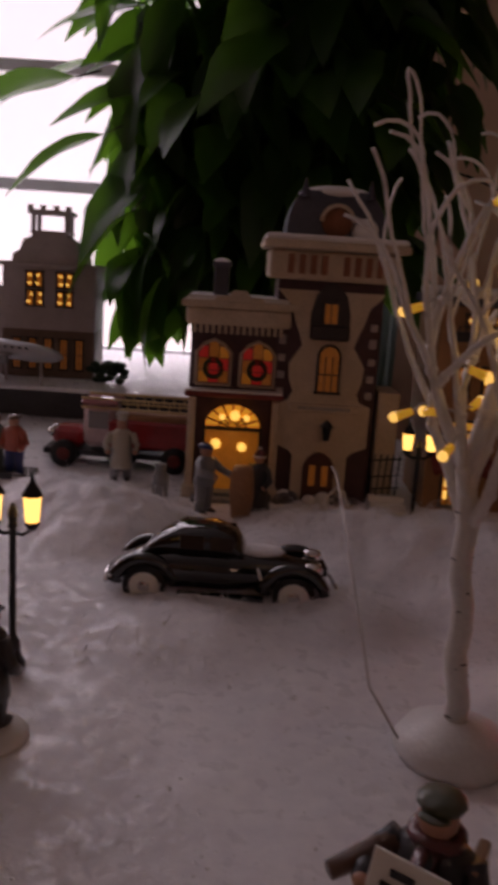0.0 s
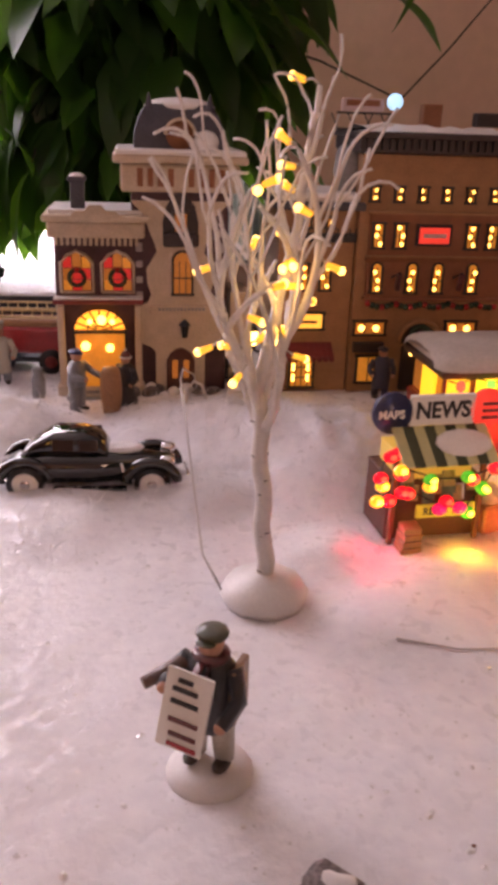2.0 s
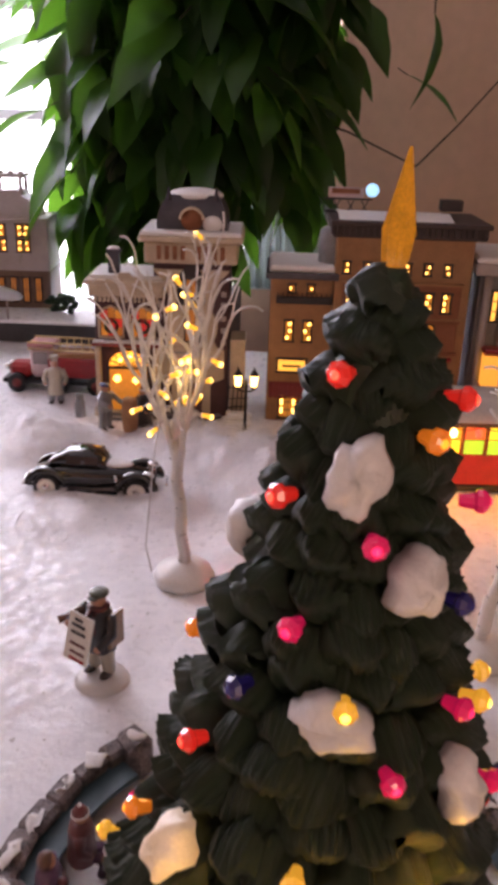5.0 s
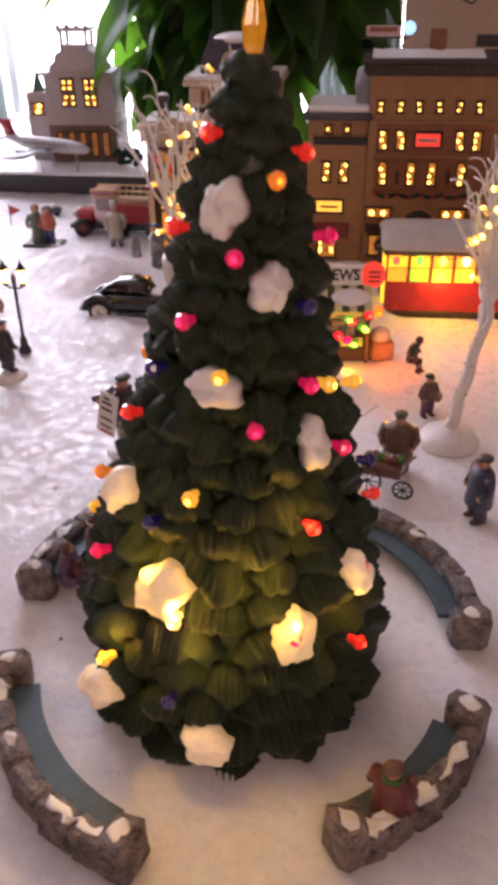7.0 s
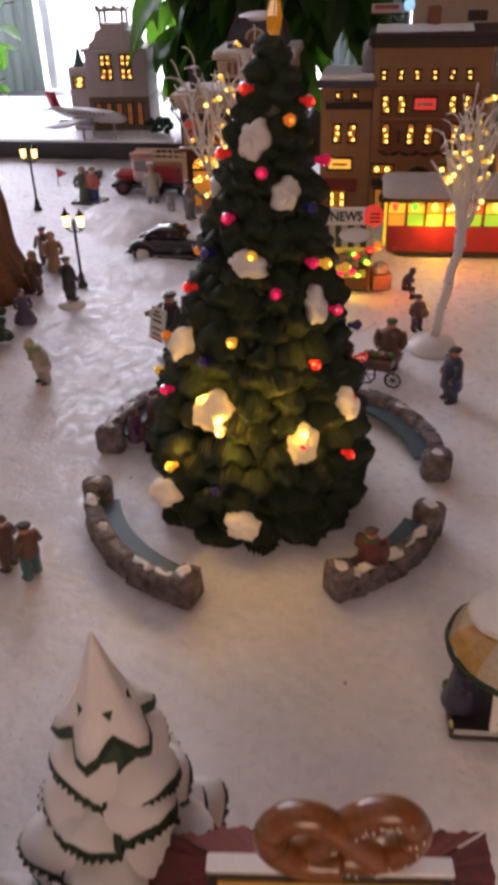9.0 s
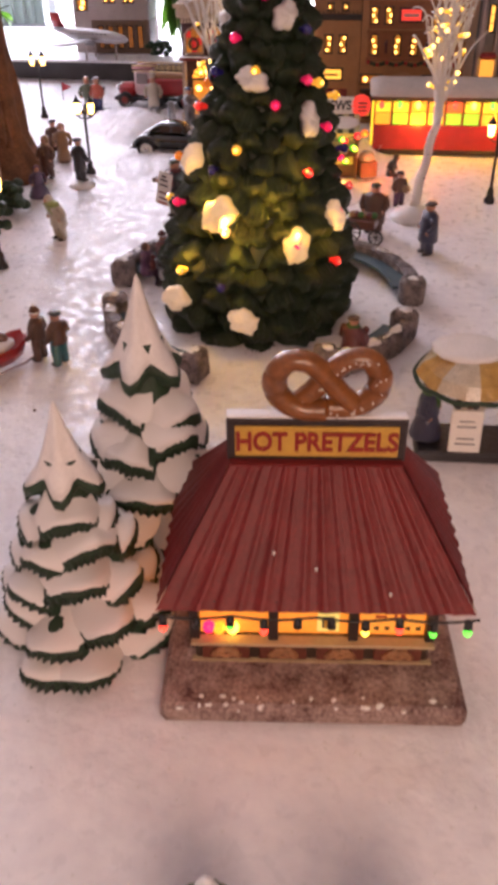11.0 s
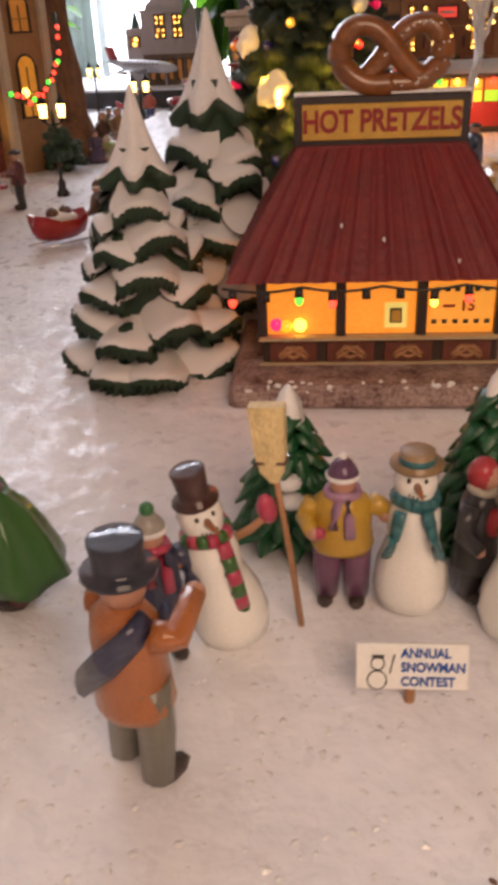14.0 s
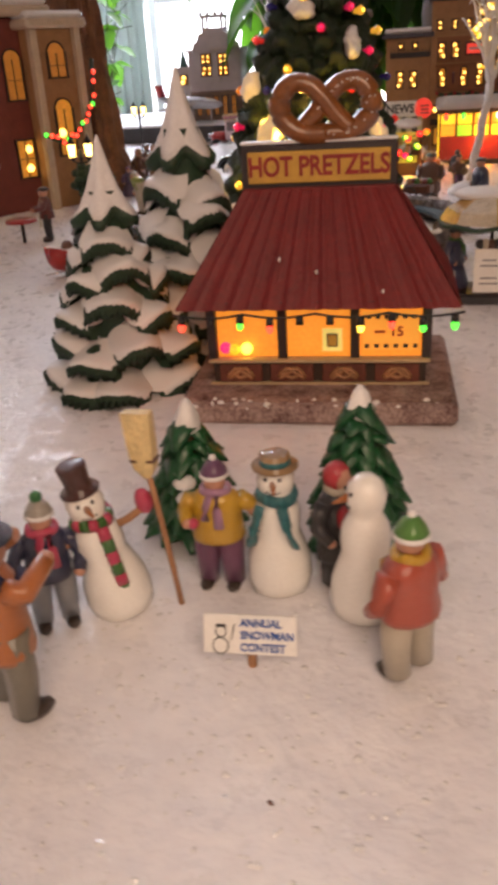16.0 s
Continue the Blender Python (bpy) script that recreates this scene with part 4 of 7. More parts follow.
for build in (hotel, annex, police_tower, firehouse, column_house, diner, town_hall, brick_shop, stump_house, market_stall):
    build()

# ---- the ceramic tree in the square ----
TREE_X, TREE_Y = 0.2490, 0.068
PROFILE = [(0.0, 0.088), (0.02, 0.092), (0.065, 0.088), (0.11, 0.077), (0.16, 0.063), (0.20, 0.051), (0.245, 0.039), (0.276, 0.033), (0.31, 0.025), (0.330, 0.017), (0.348, 0.009)]


def tree_radius(z):
    for (z0, r0), (z1, r1) in zip(PROFILE, PROFILE[1:]):
        if z <= z1:
            return r0 + (r1 - r0) * max(0.0, (z - z0)) / (z1 - z0)
    return 0.008


def bough(s, x, y, z, ang, size, rise, m, rnd):
    """A drooping tuft: a ridged teardrop that points outwards and ends in a blunt tip."""
    seg, rows = 11, 5
    out, side = Vector((math.cos(ang), math.sin(ang), 0)), Vector((-math.sin(ang), math.cos(ang), 0))
    base = Vector((x, y, z))
    rings = []
    tw = rnd.uniform(-0.3, 0.3)
    lift = rnd.uniform(-0.35, 0.45)
    for k in range(rows + 1):
        a = k / rows
        c = base + out * (size * (1.45 * a - 0.35)) + Vector((0, 0, size * (rise * (0.30 - 0.10 * a - 0.85 * a * a) + lift * a)))
        wd = size * 0.62 * (math.sin(math.pi * min(0.95, 0.30 + 0.66 * a)) ** 0.9)
        ring = []
        for i in range(seg):
            b = 2 * math.pi * i / seg + tw
            q = 1 + 0.26 * math.cos(5 * b + k * 0.9) + 0.10 * math.sin(3 * b + lift * 40)
            ring.append(c + side * (wd * q * math.cos(b)) + Vector((0, 0, wd * 0.55 * q * math.sin(b))))
        rings.append(ring)
    s.grid(rings, m, True, True, True)


def needle_bough(seed, m, parent):
    """A unit fan of moulded needles: hangs outwards and down from its root, ridged along its length, with a pointed, ragged hem."""
    rnd, nu, nv = random.Random(seed), 29, 9
    ph, lean, tip = rnd.uniform(0, 6.28), rnd.uniform(-0.12, 0.12), rnd.uniform(0.25, 0.55)
    rows = []
    for j in range(nv + 1):
        v = j / nv
        row = []
        for i in range(nu):
            u = -1 + 2 * i / (nu - 1)
            ve = v * (1 - 0.36 * abs(u) ** 1.7)
            half = 0.56 * (0.55 + 0.45 * math.sin(math.pi * min(1, 0.16 + 0.66 * v)))
            comb = abs(((u * (6.0 - 2.0 * v) + ph + 0.5 * noise.noise((v * 2.5, u * 1.5, seed * 1.7))) % 1.0) * 2 - 1)
            x = ve + (0.05 * comb if j == nv else 0)
            z = 0.34 * math.sin(math.pi * min(1.0, ve * 0.92)) - 0.36 * ve ** 2.4 + tip * max(0.0, ve - 0.80) - 1.15 * half * u * u + 0.10 * (comb - 0.5) * v ** 0.6
            z += 0.20 * noise.noise((x * 2.2 + seed * 3.1, u * 1.9, 0.5))
            row.append((x, u * half + lean * v, z))
        rows.append(row)
    rows.append([(x * 0.94, y * 0.92, z - 0.16) for x, y, z in rows[-1]])
    rows.append([(x * 0.74, y * 0.86, z - 0.20) for x, y, z in rows[-1]])
    rows.append([(x * 0.20, y * 0.7, z - 0.12) for x, y, z in rows[-1]])
    return Shape().grid(rows, m, True, False).put("bough", parent)


def ceramic_tree():
    rnd = random.Random(4)
    t = root("christmas_tree", TREE_X, TREE_Y, 0, 0, "green glazed ceramic Christmas tree with coloured bulbs", "christmas tree")
    t.matrix_world = pose(TREE_X, TREE_Y, 0, 0, 3.0, 0)
    core = Shape().lathe((0, 0, 0.0), [(max(0.007, r - (0.016 if z < 0.3 else 0.006)), z) for z, r in PROFILE] + [(0.004, 0.353)], CERAMIC, 30)
    core = core.put("trunk", t)
    kinds = [needle_bough(i + 1, CERAMIC, core) for i in range(6)]
    for i, o in enumerate(kinds):
        o.matrix_basis = pose(0, 0, 0.03 + 0.04 * i, 0, 0, 60 * i) @ Matrix.Scale(0.03, 4)
    z, k = -0.006, 0
    while z < 0.340:
        r = tree_radius(z)
        size = 0.0145 + 0.0155 * (r / 0.086)
        n = max(5, round(2 * math.pi * r / (size * 0.94)))
        for i in range(n):
            a = 2 * math.pi * (i + 0.5 * (k % 2)) / n + rnd.uniform(-0.12, 0.12)
            sz = size * rnd.uniform(0.85, 1.25)
            rr = r + size * rnd.uniform(-0.10, 0.10) - sz * 0.95
            o = share("bough", kinds[rnd.randrange(6)], core, pose(rr * math.cos(a), rr * math.sin(a), z + sz * 0.38 + rnd.uniform(-0.004, 0.004), rnd.uniform(-16, 16), rnd.uniform(-12, 14), math.degrees(a) + rnd.uniform(-14, 14)))
            o.matrix_basis = o.matrix_basis @ Matrix.Diagonal((sz, sz * rnd.uniform(0.95, 1.15), sz, 1))
        z += size * 0.66
        k += 1
    # a plaster base ring shows under the skirt
    Shape().lathe((0, 0, 0.0), [(0.070, 0), (0.072, 0.003), (0.070, 0.006)], TAN, 30).put("base_ring", t)
    # snow patches: glazed white; emission on some stands in for lamp light from inside
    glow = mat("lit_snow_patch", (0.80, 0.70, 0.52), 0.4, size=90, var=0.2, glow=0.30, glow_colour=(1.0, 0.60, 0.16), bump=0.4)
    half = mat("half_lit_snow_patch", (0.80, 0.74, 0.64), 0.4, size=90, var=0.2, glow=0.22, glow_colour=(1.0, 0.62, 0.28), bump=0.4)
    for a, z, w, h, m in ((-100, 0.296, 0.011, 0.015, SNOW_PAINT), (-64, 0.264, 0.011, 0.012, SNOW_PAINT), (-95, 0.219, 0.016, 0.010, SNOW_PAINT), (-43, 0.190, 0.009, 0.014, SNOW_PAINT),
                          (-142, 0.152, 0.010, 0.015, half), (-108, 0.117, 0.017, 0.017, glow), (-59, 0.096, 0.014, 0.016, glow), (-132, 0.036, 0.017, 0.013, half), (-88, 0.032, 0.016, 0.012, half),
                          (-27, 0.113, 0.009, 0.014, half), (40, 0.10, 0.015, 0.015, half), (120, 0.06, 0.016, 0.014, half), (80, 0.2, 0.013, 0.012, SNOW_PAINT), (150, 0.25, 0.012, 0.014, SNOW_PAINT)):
        s, n = Shape(), 24
        r = tree_radius(z) + 0.0060
        out, side = Vector((math.cos(radians(a)), math.sin(radians(a)), 0.25)).normalized(), Vector((-math.sin(radians(a)), math.cos(radians(a)), 0))
        up = out.cross(side)
        c = Vector((r * math.cos(radians(a)), r * math.sin(radians(a)), z))
        ph = [rnd.uniform(0, 6.28) for _ in range(3)]
        rad = [1.02 / max(0.72, math.cos((6.283 * i / n + ph[0]) % 1.2566 - 0.6283)) + 0.12 * math.sin(2 * 6.283 * i / n + ph[1]) + 0.06 * math.sin(9 * 6.283 * i / n + ph[2]) - 0.12 for i in range(n)]
        rings = []
        for f, dp in ((1.0, -0.008), (1.0, -0.001), (0.85, 0.0025), (0.5, 0.0045), (0.12, 0.005)):
            rings.append([c + side * (w * 0.86 * f * rad[i] * math.cos(2 * math.pi * i / n)) + up * (h * 0.9 * f * rad[i] * (math.sin(2 * math.pi * i / n))) + out * (dp + 0.0018 * math.sin(i * 0.8 + f * 5 + ph[1])) for i in range(n)])
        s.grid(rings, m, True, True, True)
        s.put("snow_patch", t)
    spots = "r-122.324 o-60.308 r-27.317 r-138.284 p-88.277 p-117.246 y-92.225 b-133.220 p-44.219 y-31.216 r-146.192 p-74.202 p-27.183 o-162.147 y-100.168 b-116.150 r-50.152 p-142.116 p-28.118 w-101.105 p-60.097 r-34.078 y-126.065 b-100.060 b-41.254 p-10.28 y10.2 r20.12 b0.16 o160.2 p150.08 y175.1 r60.15 g90.1 p110.2"
    for word in spots.split():
        a, z = float(word[1:].split(".")[0]), float("0." + word.split(".")[1])
        r = tree_radius(z) + 0.0055
        out = Vector((math.cos(radians(a)), math.sin(radians(a)), 0.12))
        p = Vector((r * math.cos(radians(a)), r * math.sin(radians(a)), z))
        lens = Shape().lathe((0, 0, 0), [(0.0022, -0.005), (0.0030, 0.0), (0.0041, 0.0010), (0.0043, 0.0028), (0.0030, 0.0046), (0.0010, 0.0056)], LENSES[word[0]], 8, False).put("bulb", t)
        lens.matrix_basis = Matrix.Translation(p) @ out.to_track_quat("Z", "Y").to_matrix().to_4x4()
        Shape().ball((0, 0, 0.0046), (0.0019, 0.0019, 0.0014), BULBS[word[0]], 8).put("bulb_core", lens)
    # amber star, with a little glow put into its colour
    st = Shape()
    zc, m = 0.364, GOLD
    for a0 in (0, 45):
        rings = []
        for z, r in ((0.344, 0.0016), (0.356, 0.0044), (0.364, 0.0052), (0.388, 0.0005)):
            rings.append([(r * math.cos(radians(a0 + 90 * i)) * (1 if i % 2 == 0 else 0.55), r * math.sin(radians(a0 + 90 * i)) * (1 if i % 2 == 0 else 0.55), z) for i in range(4)])
        st.grid(rings, m, False, True, True)
    st.put("star", t, "faceted amber plastic star")


def bench(x, y, r, a0, a1, group):
    """A curved wall of stones with snow on top and a seat on the inside."""
    rnd = random.Random(int(a0))
    b = root("stone_bench", x, y, 0, 0, "curved dark stone bench dusted with snow", "bench", group)
    n = max(6, int(abs(a1 - a0) / 9))
    for row, (z, h) in enumerate(((0.006, 0.012), (0.0165, 0.011))):
        for i in range(n):
            a = a0 + (a1 - a0) * (i + 0.5) / n
            ww = 2 * math.pi * r * abs(a1 - a0) / 360 / n
            s = Shape().box((r * math.cos(radians(a)), r * math.sin(radians(a)), z), (0.013 + rnd.uniform(-0.001, 0.002), ww * 1.02, h), BENCHSTONE, rz=a + rnd.uniform(-5, 5), bev=0.0024).rough(0.0025, 120)
            s.put("stone", b)
    for a in (a0, a1):
        e = Shape().box((r * 0.97 * math.cos(radians(a)), r * 0.97 * math.sin(radians(a)), 0.0135), (0.024, 0.018, 0.028), BENCHSTONE, rz=a, bev=0.004).rough(0.003, 110)
        e.put("end_pier", b)
        Shape().ball((r * 0.97 * math.cos(radians(a)), r * 0.97 * math.sin(radians(a)), 0.0275), (0.0062, 0.0048, 0.002), SNOW_PAINT, 12, rot=(0, 0, a)).rough(0.004, 140).put("snow_cap", b)
    seat = Shape()
    rings = []
    for i in range(13):
        a = radians(a0 + (a1 - a0) * (0.08 + 0.84 * i / 12))
        rings.append([(q * math.cos(a), q * math.sin(a), z) for q, z in ((r - 0.022, 0.010), (r - 0.004, 0.010), (r - 0.004, 0.0135), (r - 0.022, 0.0135))])
    seat.grid(rings, TEAL, False, True, True)
    seat.put("seat", b)
    for i in range(5):
        a = radians(a0 + (a1 - a0) * rnd.uniform(0.1, 0.9))
        Shape().ball((r * math.cos(a), r * math.sin(a), 0.0225), (0.004, rnd.uniform(0.004, 0.011), 0.0012), SNOW_PAINT, 12, rot=(0, 0, math.degrees(a))).rough(0.006, 160).put("snow_cap", b)


ceramic_tree()
for x, y, r, a0, a1 in ((0.262, 0.062, 0.150, 196, 254), (0.262, 0.062, 0.140, 300, 345), (0.262, 0.106, 0.162, 134, 180), (0.262, 0.092, 0.142, 4, 76)):
    bench(x, y, r, a0, a1, "benches round the tree")


# ---- snow-laden pines ----
def pine_pads(seed, parent):
    """A unit bough: a fat pad of snow with a ragged lip, and the dark needles that show under it."""
    rnd, nu, nv = random.Random(seed), 21, 10
    ph, skew = rnd.uniform(0, 6.28), rnd.uniform(-0.10, 0.10)

    def point(u, v, fat):
        ve = v * (1 - 0.26 * abs(u) ** 2.2)
        half = 0.14 + 0.44 * math.sin(math.pi * min(0.66, 0.66 * v)) ** 1.3
        bump = 0.05 * noise.noise((ve * 3 + seed * 2.3, u * 1.8, 0.3))
        z = -0.86 * (1 - (1 - min(ve, 1)) ** 1.9) - 0.25 * max(0.0, ve - 0.88) - 0.80 * half * abs(u) ** 2.2 + bump + fat
        return Vector((ve, u * half + skew * ve, z))

    def lip(u):
        return 0.5 + 0.5 * math.sin(5.2 * u + ph) * math.cos(2.3 * u + 2 * ph)

    us = [-1 + 2 * i / (nu - 1) for i in range(nu)]
    snow = [[point(u, j / nv, 0.0) for u in us] for j in range(nv + 1)]
    snow.append([point(u, 1.04, -0.05 - 0.09 * lip(u)) for u in us])
    snow.append([point(u, 1.00, -0.12 - 0.11 * lip(u)) for u in us])
    snow.append([point(u * 0.9, 0.80, -0.10) for u in us])
    comb = [0.035 * (1 if i % 2 else -1) for i in range(nu)]
    green = [[point(u * 0.92, 0.45, -0.06) for u in us], [point(u * 1.02, 0.95, -0.05) for u in us], [point(u * 1.06, 1.05 + comb[i], -0.15) for i, u in enumerate(us)],
             [point(u * 1.04, 1.04 - comb[i], -0.34 - 0.10 * lip(u + 1)) for i, u in enumerate(us)], [point(u, 0.86, -0.42) for u in us], [point(u * 0.7, 0.40, -0.36) for u in us]]
    g = Shape().grid(green, RESINGREEN, True, False).put("bough", parent)
    return g, Shape().grid(snow, SNOW_PAINT, True, False).put("snow", g)


def snow_pine(x, y, rz, h, wide, seed):
    rnd = random.Random(seed)
    t = root("snowy_pine", x, y, rz, 0, "dark green resin pine heavy with white snow", "tree", "snowy pines")
    Shape().lathe((0, 0, 0), [(wide * 0.26, 0), (wide * 0.20, h * 0.4), (wide * 0.10, h * 0.8)], RESINGREEN, 10).put("trunk", t)
    kinds = [pine_pads(seed * 10 + i, t) for i in range(4)]
    tiers = ((0.02, 0.92, 7), (0.165, 0.86, 7), (0.31, 0.73, 6), (0.45, 0.59, 5), (0.535, 0.47, 4))
    used = 0
    for k, (zf, rf, n) in enumerate(tiers):
        ph = rnd.uniform(0, 6.28)
        for i in range(n):
            a = ph + 2 * math.pi * (i + rnd.uniform(-0.14, 0.14)) / n
            L = wide / 2 * rf * rnd.uniform(0.88, 1.12)
            W = 2 * math.pi * wide / 2 * rf / n / 1.22 * rnd.uniform(0.88, 1.16)
            up = h * 0.165 * rnd.uniform(0.85, 1.12)
            z = h * zf + up + (0.0 if k == 0 else (0.03 if i % 2 else -0.025) * h + rnd.uniform(-0.015, 0.015) * h) + h * 0.055
            m = pose(0, 0, z, rnd.uniform(-7, 7), 0, math.degrees(a)) @ Matrix.Diagonal((L, W, up, 1))
            if used < 4:
                kinds[used][0].matrix_basis = m
            else:
                g0, s0 = kinds[rnd.randrange(4)]
                g = share("bough", g0, t, m)
                share("snow", s0, g, Matrix.Identity(4))
            used += 1
    n, rings = 30, []
    for f, rr in ((0.0, 0.14), (0.02, 0.170), (0.10, 0.135), (0.30, 0.090), (0.55, 0.054), (0.80, 0.027), (0.95, 0.012), (1.0, 0.002)):
        rings.append([(wide * rr * (1 + 0.22 * math.sin(5 * q + seed) * (1 - f)) * math.cos(q), wide * rr * (1 + 0.22 * math.sin(5 * q + seed) * (1 - f)) * math.sin(q), h * (0.745 + 0.255 * f) - 0.05 * h * (1 - f) ** 3 * (0.5 + 0.5 * math.sin(5 * q + seed))) for q in (2 * math.pi * i / n for i in range(n))])
    hem = [[(px * q, py * q, pz - d * h) for px, py, pz in rings[1]] for q, d in ((0.9, -0.01), (1.06, 0.012), (1.0, 0.04), (0.5, 0.05))]
    crown = Shape().grid(hem, RESINGREEN, True, True, False).put("top_bough", t)
    Shape().grid(rings, SNOW_PAINT, True, True, True).put("snow", crown)


snow_pine(0.227, -0.362, 10, 0.147, 0.097, 3)
snow_pine(0.247, -0.285, 50, 0.179, 0.112, 8)


def bough_tree(x, y, h, w, seed):
    rnd = random.Random(seed)
    t = root("small_fir", x, y, 0, 0, "small glossy green fir with snow on its tip", "tree", "small firs")
    s = Shape().cyl((0, 0, 0), (0, 0, h * 0.9), w * 0.12, w * 0.04, WOOD, 8)
    z, k = h * 0.12, 0
    while z < h * 0.92:
        r = w / 2 * (1 - z / h) ** 0.8 + 0.001
        n = max(4, int(2 * math.pi * r / 0.0055))
        for i in range(n):
            a = 2 * math.pi * (i + 0.5 * (k % 2)) / n + rnd.uniform(-0.2, 0.2)
            bough(s, r * 0.75 * math.cos(a), r * 0.75 * math.sin(a), z, a, rnd.uniform(0.0045, 0.0078), rnd.uniform(0.6, 1.3), BRIGHTGREEN, rnd)
        z += 0.0058
        k += 1
    s.put("foliage", t)
    Shape().lathe((0, 0, h * 0.84), [(0.0052, 0), (0.0060, 0.002), (0.0046, 0.007), (0.0028, 0.011), (0.0008, 0.014)], SNOW_PAINT, 16, wob=0.2, rnd=rnd).put("snow_cap", t)
    for i in range(5):
        a, z = rnd.uniform(0, 6.28), rnd.uniform(0.15, 0.6) * h
        r = w / 2 * (1 - z / h) ** 0.8
        Shape().ball((r * math.cos(a), r * math.sin(a), z + 0.004), (0.005, 0.005, 0.003), SNOW_PAINT, 10).put("snow_clump", t)


bough_tree(0.331, -0.522, 0.056, 0.040, 2)
bough_tree(0.400, -0.520, 0.066, 0.042, 6)


# ---- lit birches ----
def birch(x, y, rz, h, lean, seed, label):
    rnd = random.Random(seed)
    t = root("birch_tree", x, y, rz, 0, label, "tree", "lit birches")
    Shape().lathe((0, 0, 0), [(0.027, 0), (0.028, 0.004), (0.024, 0.011), (0.012, 0.016), (0.006, 0.018)], SNOW_PAINT, 22, wob=0.03, rnd=rnd).put("base", t, "round white plaster foot")
    fork = 0.136
    tip = Vector((lean, 0, fork))
    pts = [Vector((0.0, 0, 0.014)) + (tip - Vector((0, 0, 0.014))) * (i / 10) + Vector((0.0012 * math.sin(i * 1.7), 0.001 * math.cos(i * 2.1), 0)) for i in range(11)]
    trunk = Shape().tube(pts, 0.0056, 0.0046, BIRCH, 12)
    for i in range(26):
        f = rnd.uniform(0.03, 0.97)
        p, a = pts[0].lerp(pts[-1], f), rnd.uniform(0, 6.28)
        r = 0.0056 - 0.0010 * f
        trunk.tube([p + Vector((r * math.cos(a + d), r * math.sin(a + d), 0)) for d in (-0.35, 0, 0.35)], 0.0005, 0.0003, BARKDARK, 5)
    trunk = trunk.put("trunk", t)
    ends = []

    def limb(p, d, length, r, depth, curl):
        """A knobbly limb that leaves sideways, bends upwards, and at its thin end hangs over."""
        n = 12
        path, q, dd = [p], p.copy(), d.normalized()
        turn = Vector((-d.y, d.x, 0)) * rnd.uniform(-0.10, 0.10) - Vector((d.x, d.y, 0)) * (0.05 if depth == 0 else 0.02)
        for i in range(n):
            f = i / n
            pull = Vector((0, 0, 0.11 if depth == 0 else 0.18 if f < 0.55 else -curl)) + turn
            if depth == 0:
                pull -= Vector((d.x, d.y, 0)) * (0.30 if f > 0.38 else 0.0)
            if depth and f >= 0.55:
                pull += Vector((d.x, d.y, 0)) * 0.06
            if q.z > h * 0.93:
                pull += Vector((-0.06 * d.x, -0.06 * d.y, -0.16))
            dd = (dd + pull + Vector((rnd.uniform(-0.15, 0.15), rnd.uniform(-0.15, 0.15), rnd.uniform(-0.10, 0.10)))).normalized()
            q = q + dd * (length / n)
            path.append(q.copy())
        s = Shape().tube(path, r, max(0.0008, r * 0.38), BIRCH, 7)
        if depth < 2:
            for i in range(2, n, 3):
                s.ball(path[i], r * (1.18 - 0.6 * i / n), BIRCH, 7)
        s.put("branch", trunk if depth else t)
        ends.append((path, depth))
        if depth < 2:
            for i in range((3, 1)[depth]):
                k = rnd.randint(3, n - 2)
                a = math.atan2(d.y, d.x) + rnd.uniform(-1.7, 1.7)
                out = Vector((math.cos(a) * 0.55, math.sin(a) * 0.55, rnd.uniform(0.4, 1.1)))
                limb(path[k], out, (h - path[k].z) * rnd.uniform(0.35, 0.62) + 0.024, r * (0.62 - 0.25 * k / n), depth + 1, rnd.choice((0.0, 0.1, 0.25, 0.4)))

    limb(pts[-1].copy(), Vector((0.05, 0.02, 1)), (h - fork) * 0.99, 0.0040, 0, 0)
    for i in range(6):
        a = 2 * math.pi * i / 6 + rnd.uniform(-0.3, 0.3)
        spread = rnd.uniform(0.45, 0.85)
        limb(pts[-1 - (i % 3)].copy(), Vector((math.cos(a) * spread, math.sin(a) * spread, 1)), (h - fork) * rnd.uniform(0.55, 0.95), 0.0032, 0, 0)
    # bulbs on loops of clear wire
    for i in range(24):
        path, r = ends[(i * 7) % len(ends)]
        k = rnd.randint(5 if path[-1].z > h * 0.8 else 3, len(path) - 1)
        p = path[k]
        a = rnd.uniform(0, 6.28)
        d = Vector((math.cos(a), math.sin(a), rnd.uniform(-0.4, 0.5))).normalized()
        e = p + d * rnd.uniform(0.004, 0.011)
        b = Shape().tube([p, p.lerp(e, 0.5) + Vector((0, 0, 0.002)), e], 0.0007, 0.0006, WIRE, 5).put("wire", t)
        bl = Shape().cyl(e, e + d * 0.008, 0.0017, 0.0022, CLEARPLASTIC, 9).put("bulb", b)
        Shape().ball(e + d * 0.0085, 0.0024, LEDGLOW, 9).put("bulb_tip", bl)
    for i in range(7):
        path, r = ends[rnd.randrange(len(ends))]
        path2, r = ends[rnd.randrange(len(ends))]
        a, b = path[-2], path2[-1]
        if (a - b).length < 0.05:
            mid = (a + b) / 2 + Vector((rnd.uniform(-0.02, 0.02), rnd.uniform(-0.02, 0.02), rnd.uniform(-0.03, 0.02)))
            Shape().tube([a.lerp(mid, s * 2) if s < 0.5 else mid.lerp(b, s * 2 - 1) for s in (0, 0.2, 0.4, 0.6, 0.8, 1)], 0.0009, 0.0009, WIRE, 6).put("wire_loop", t)
    return t


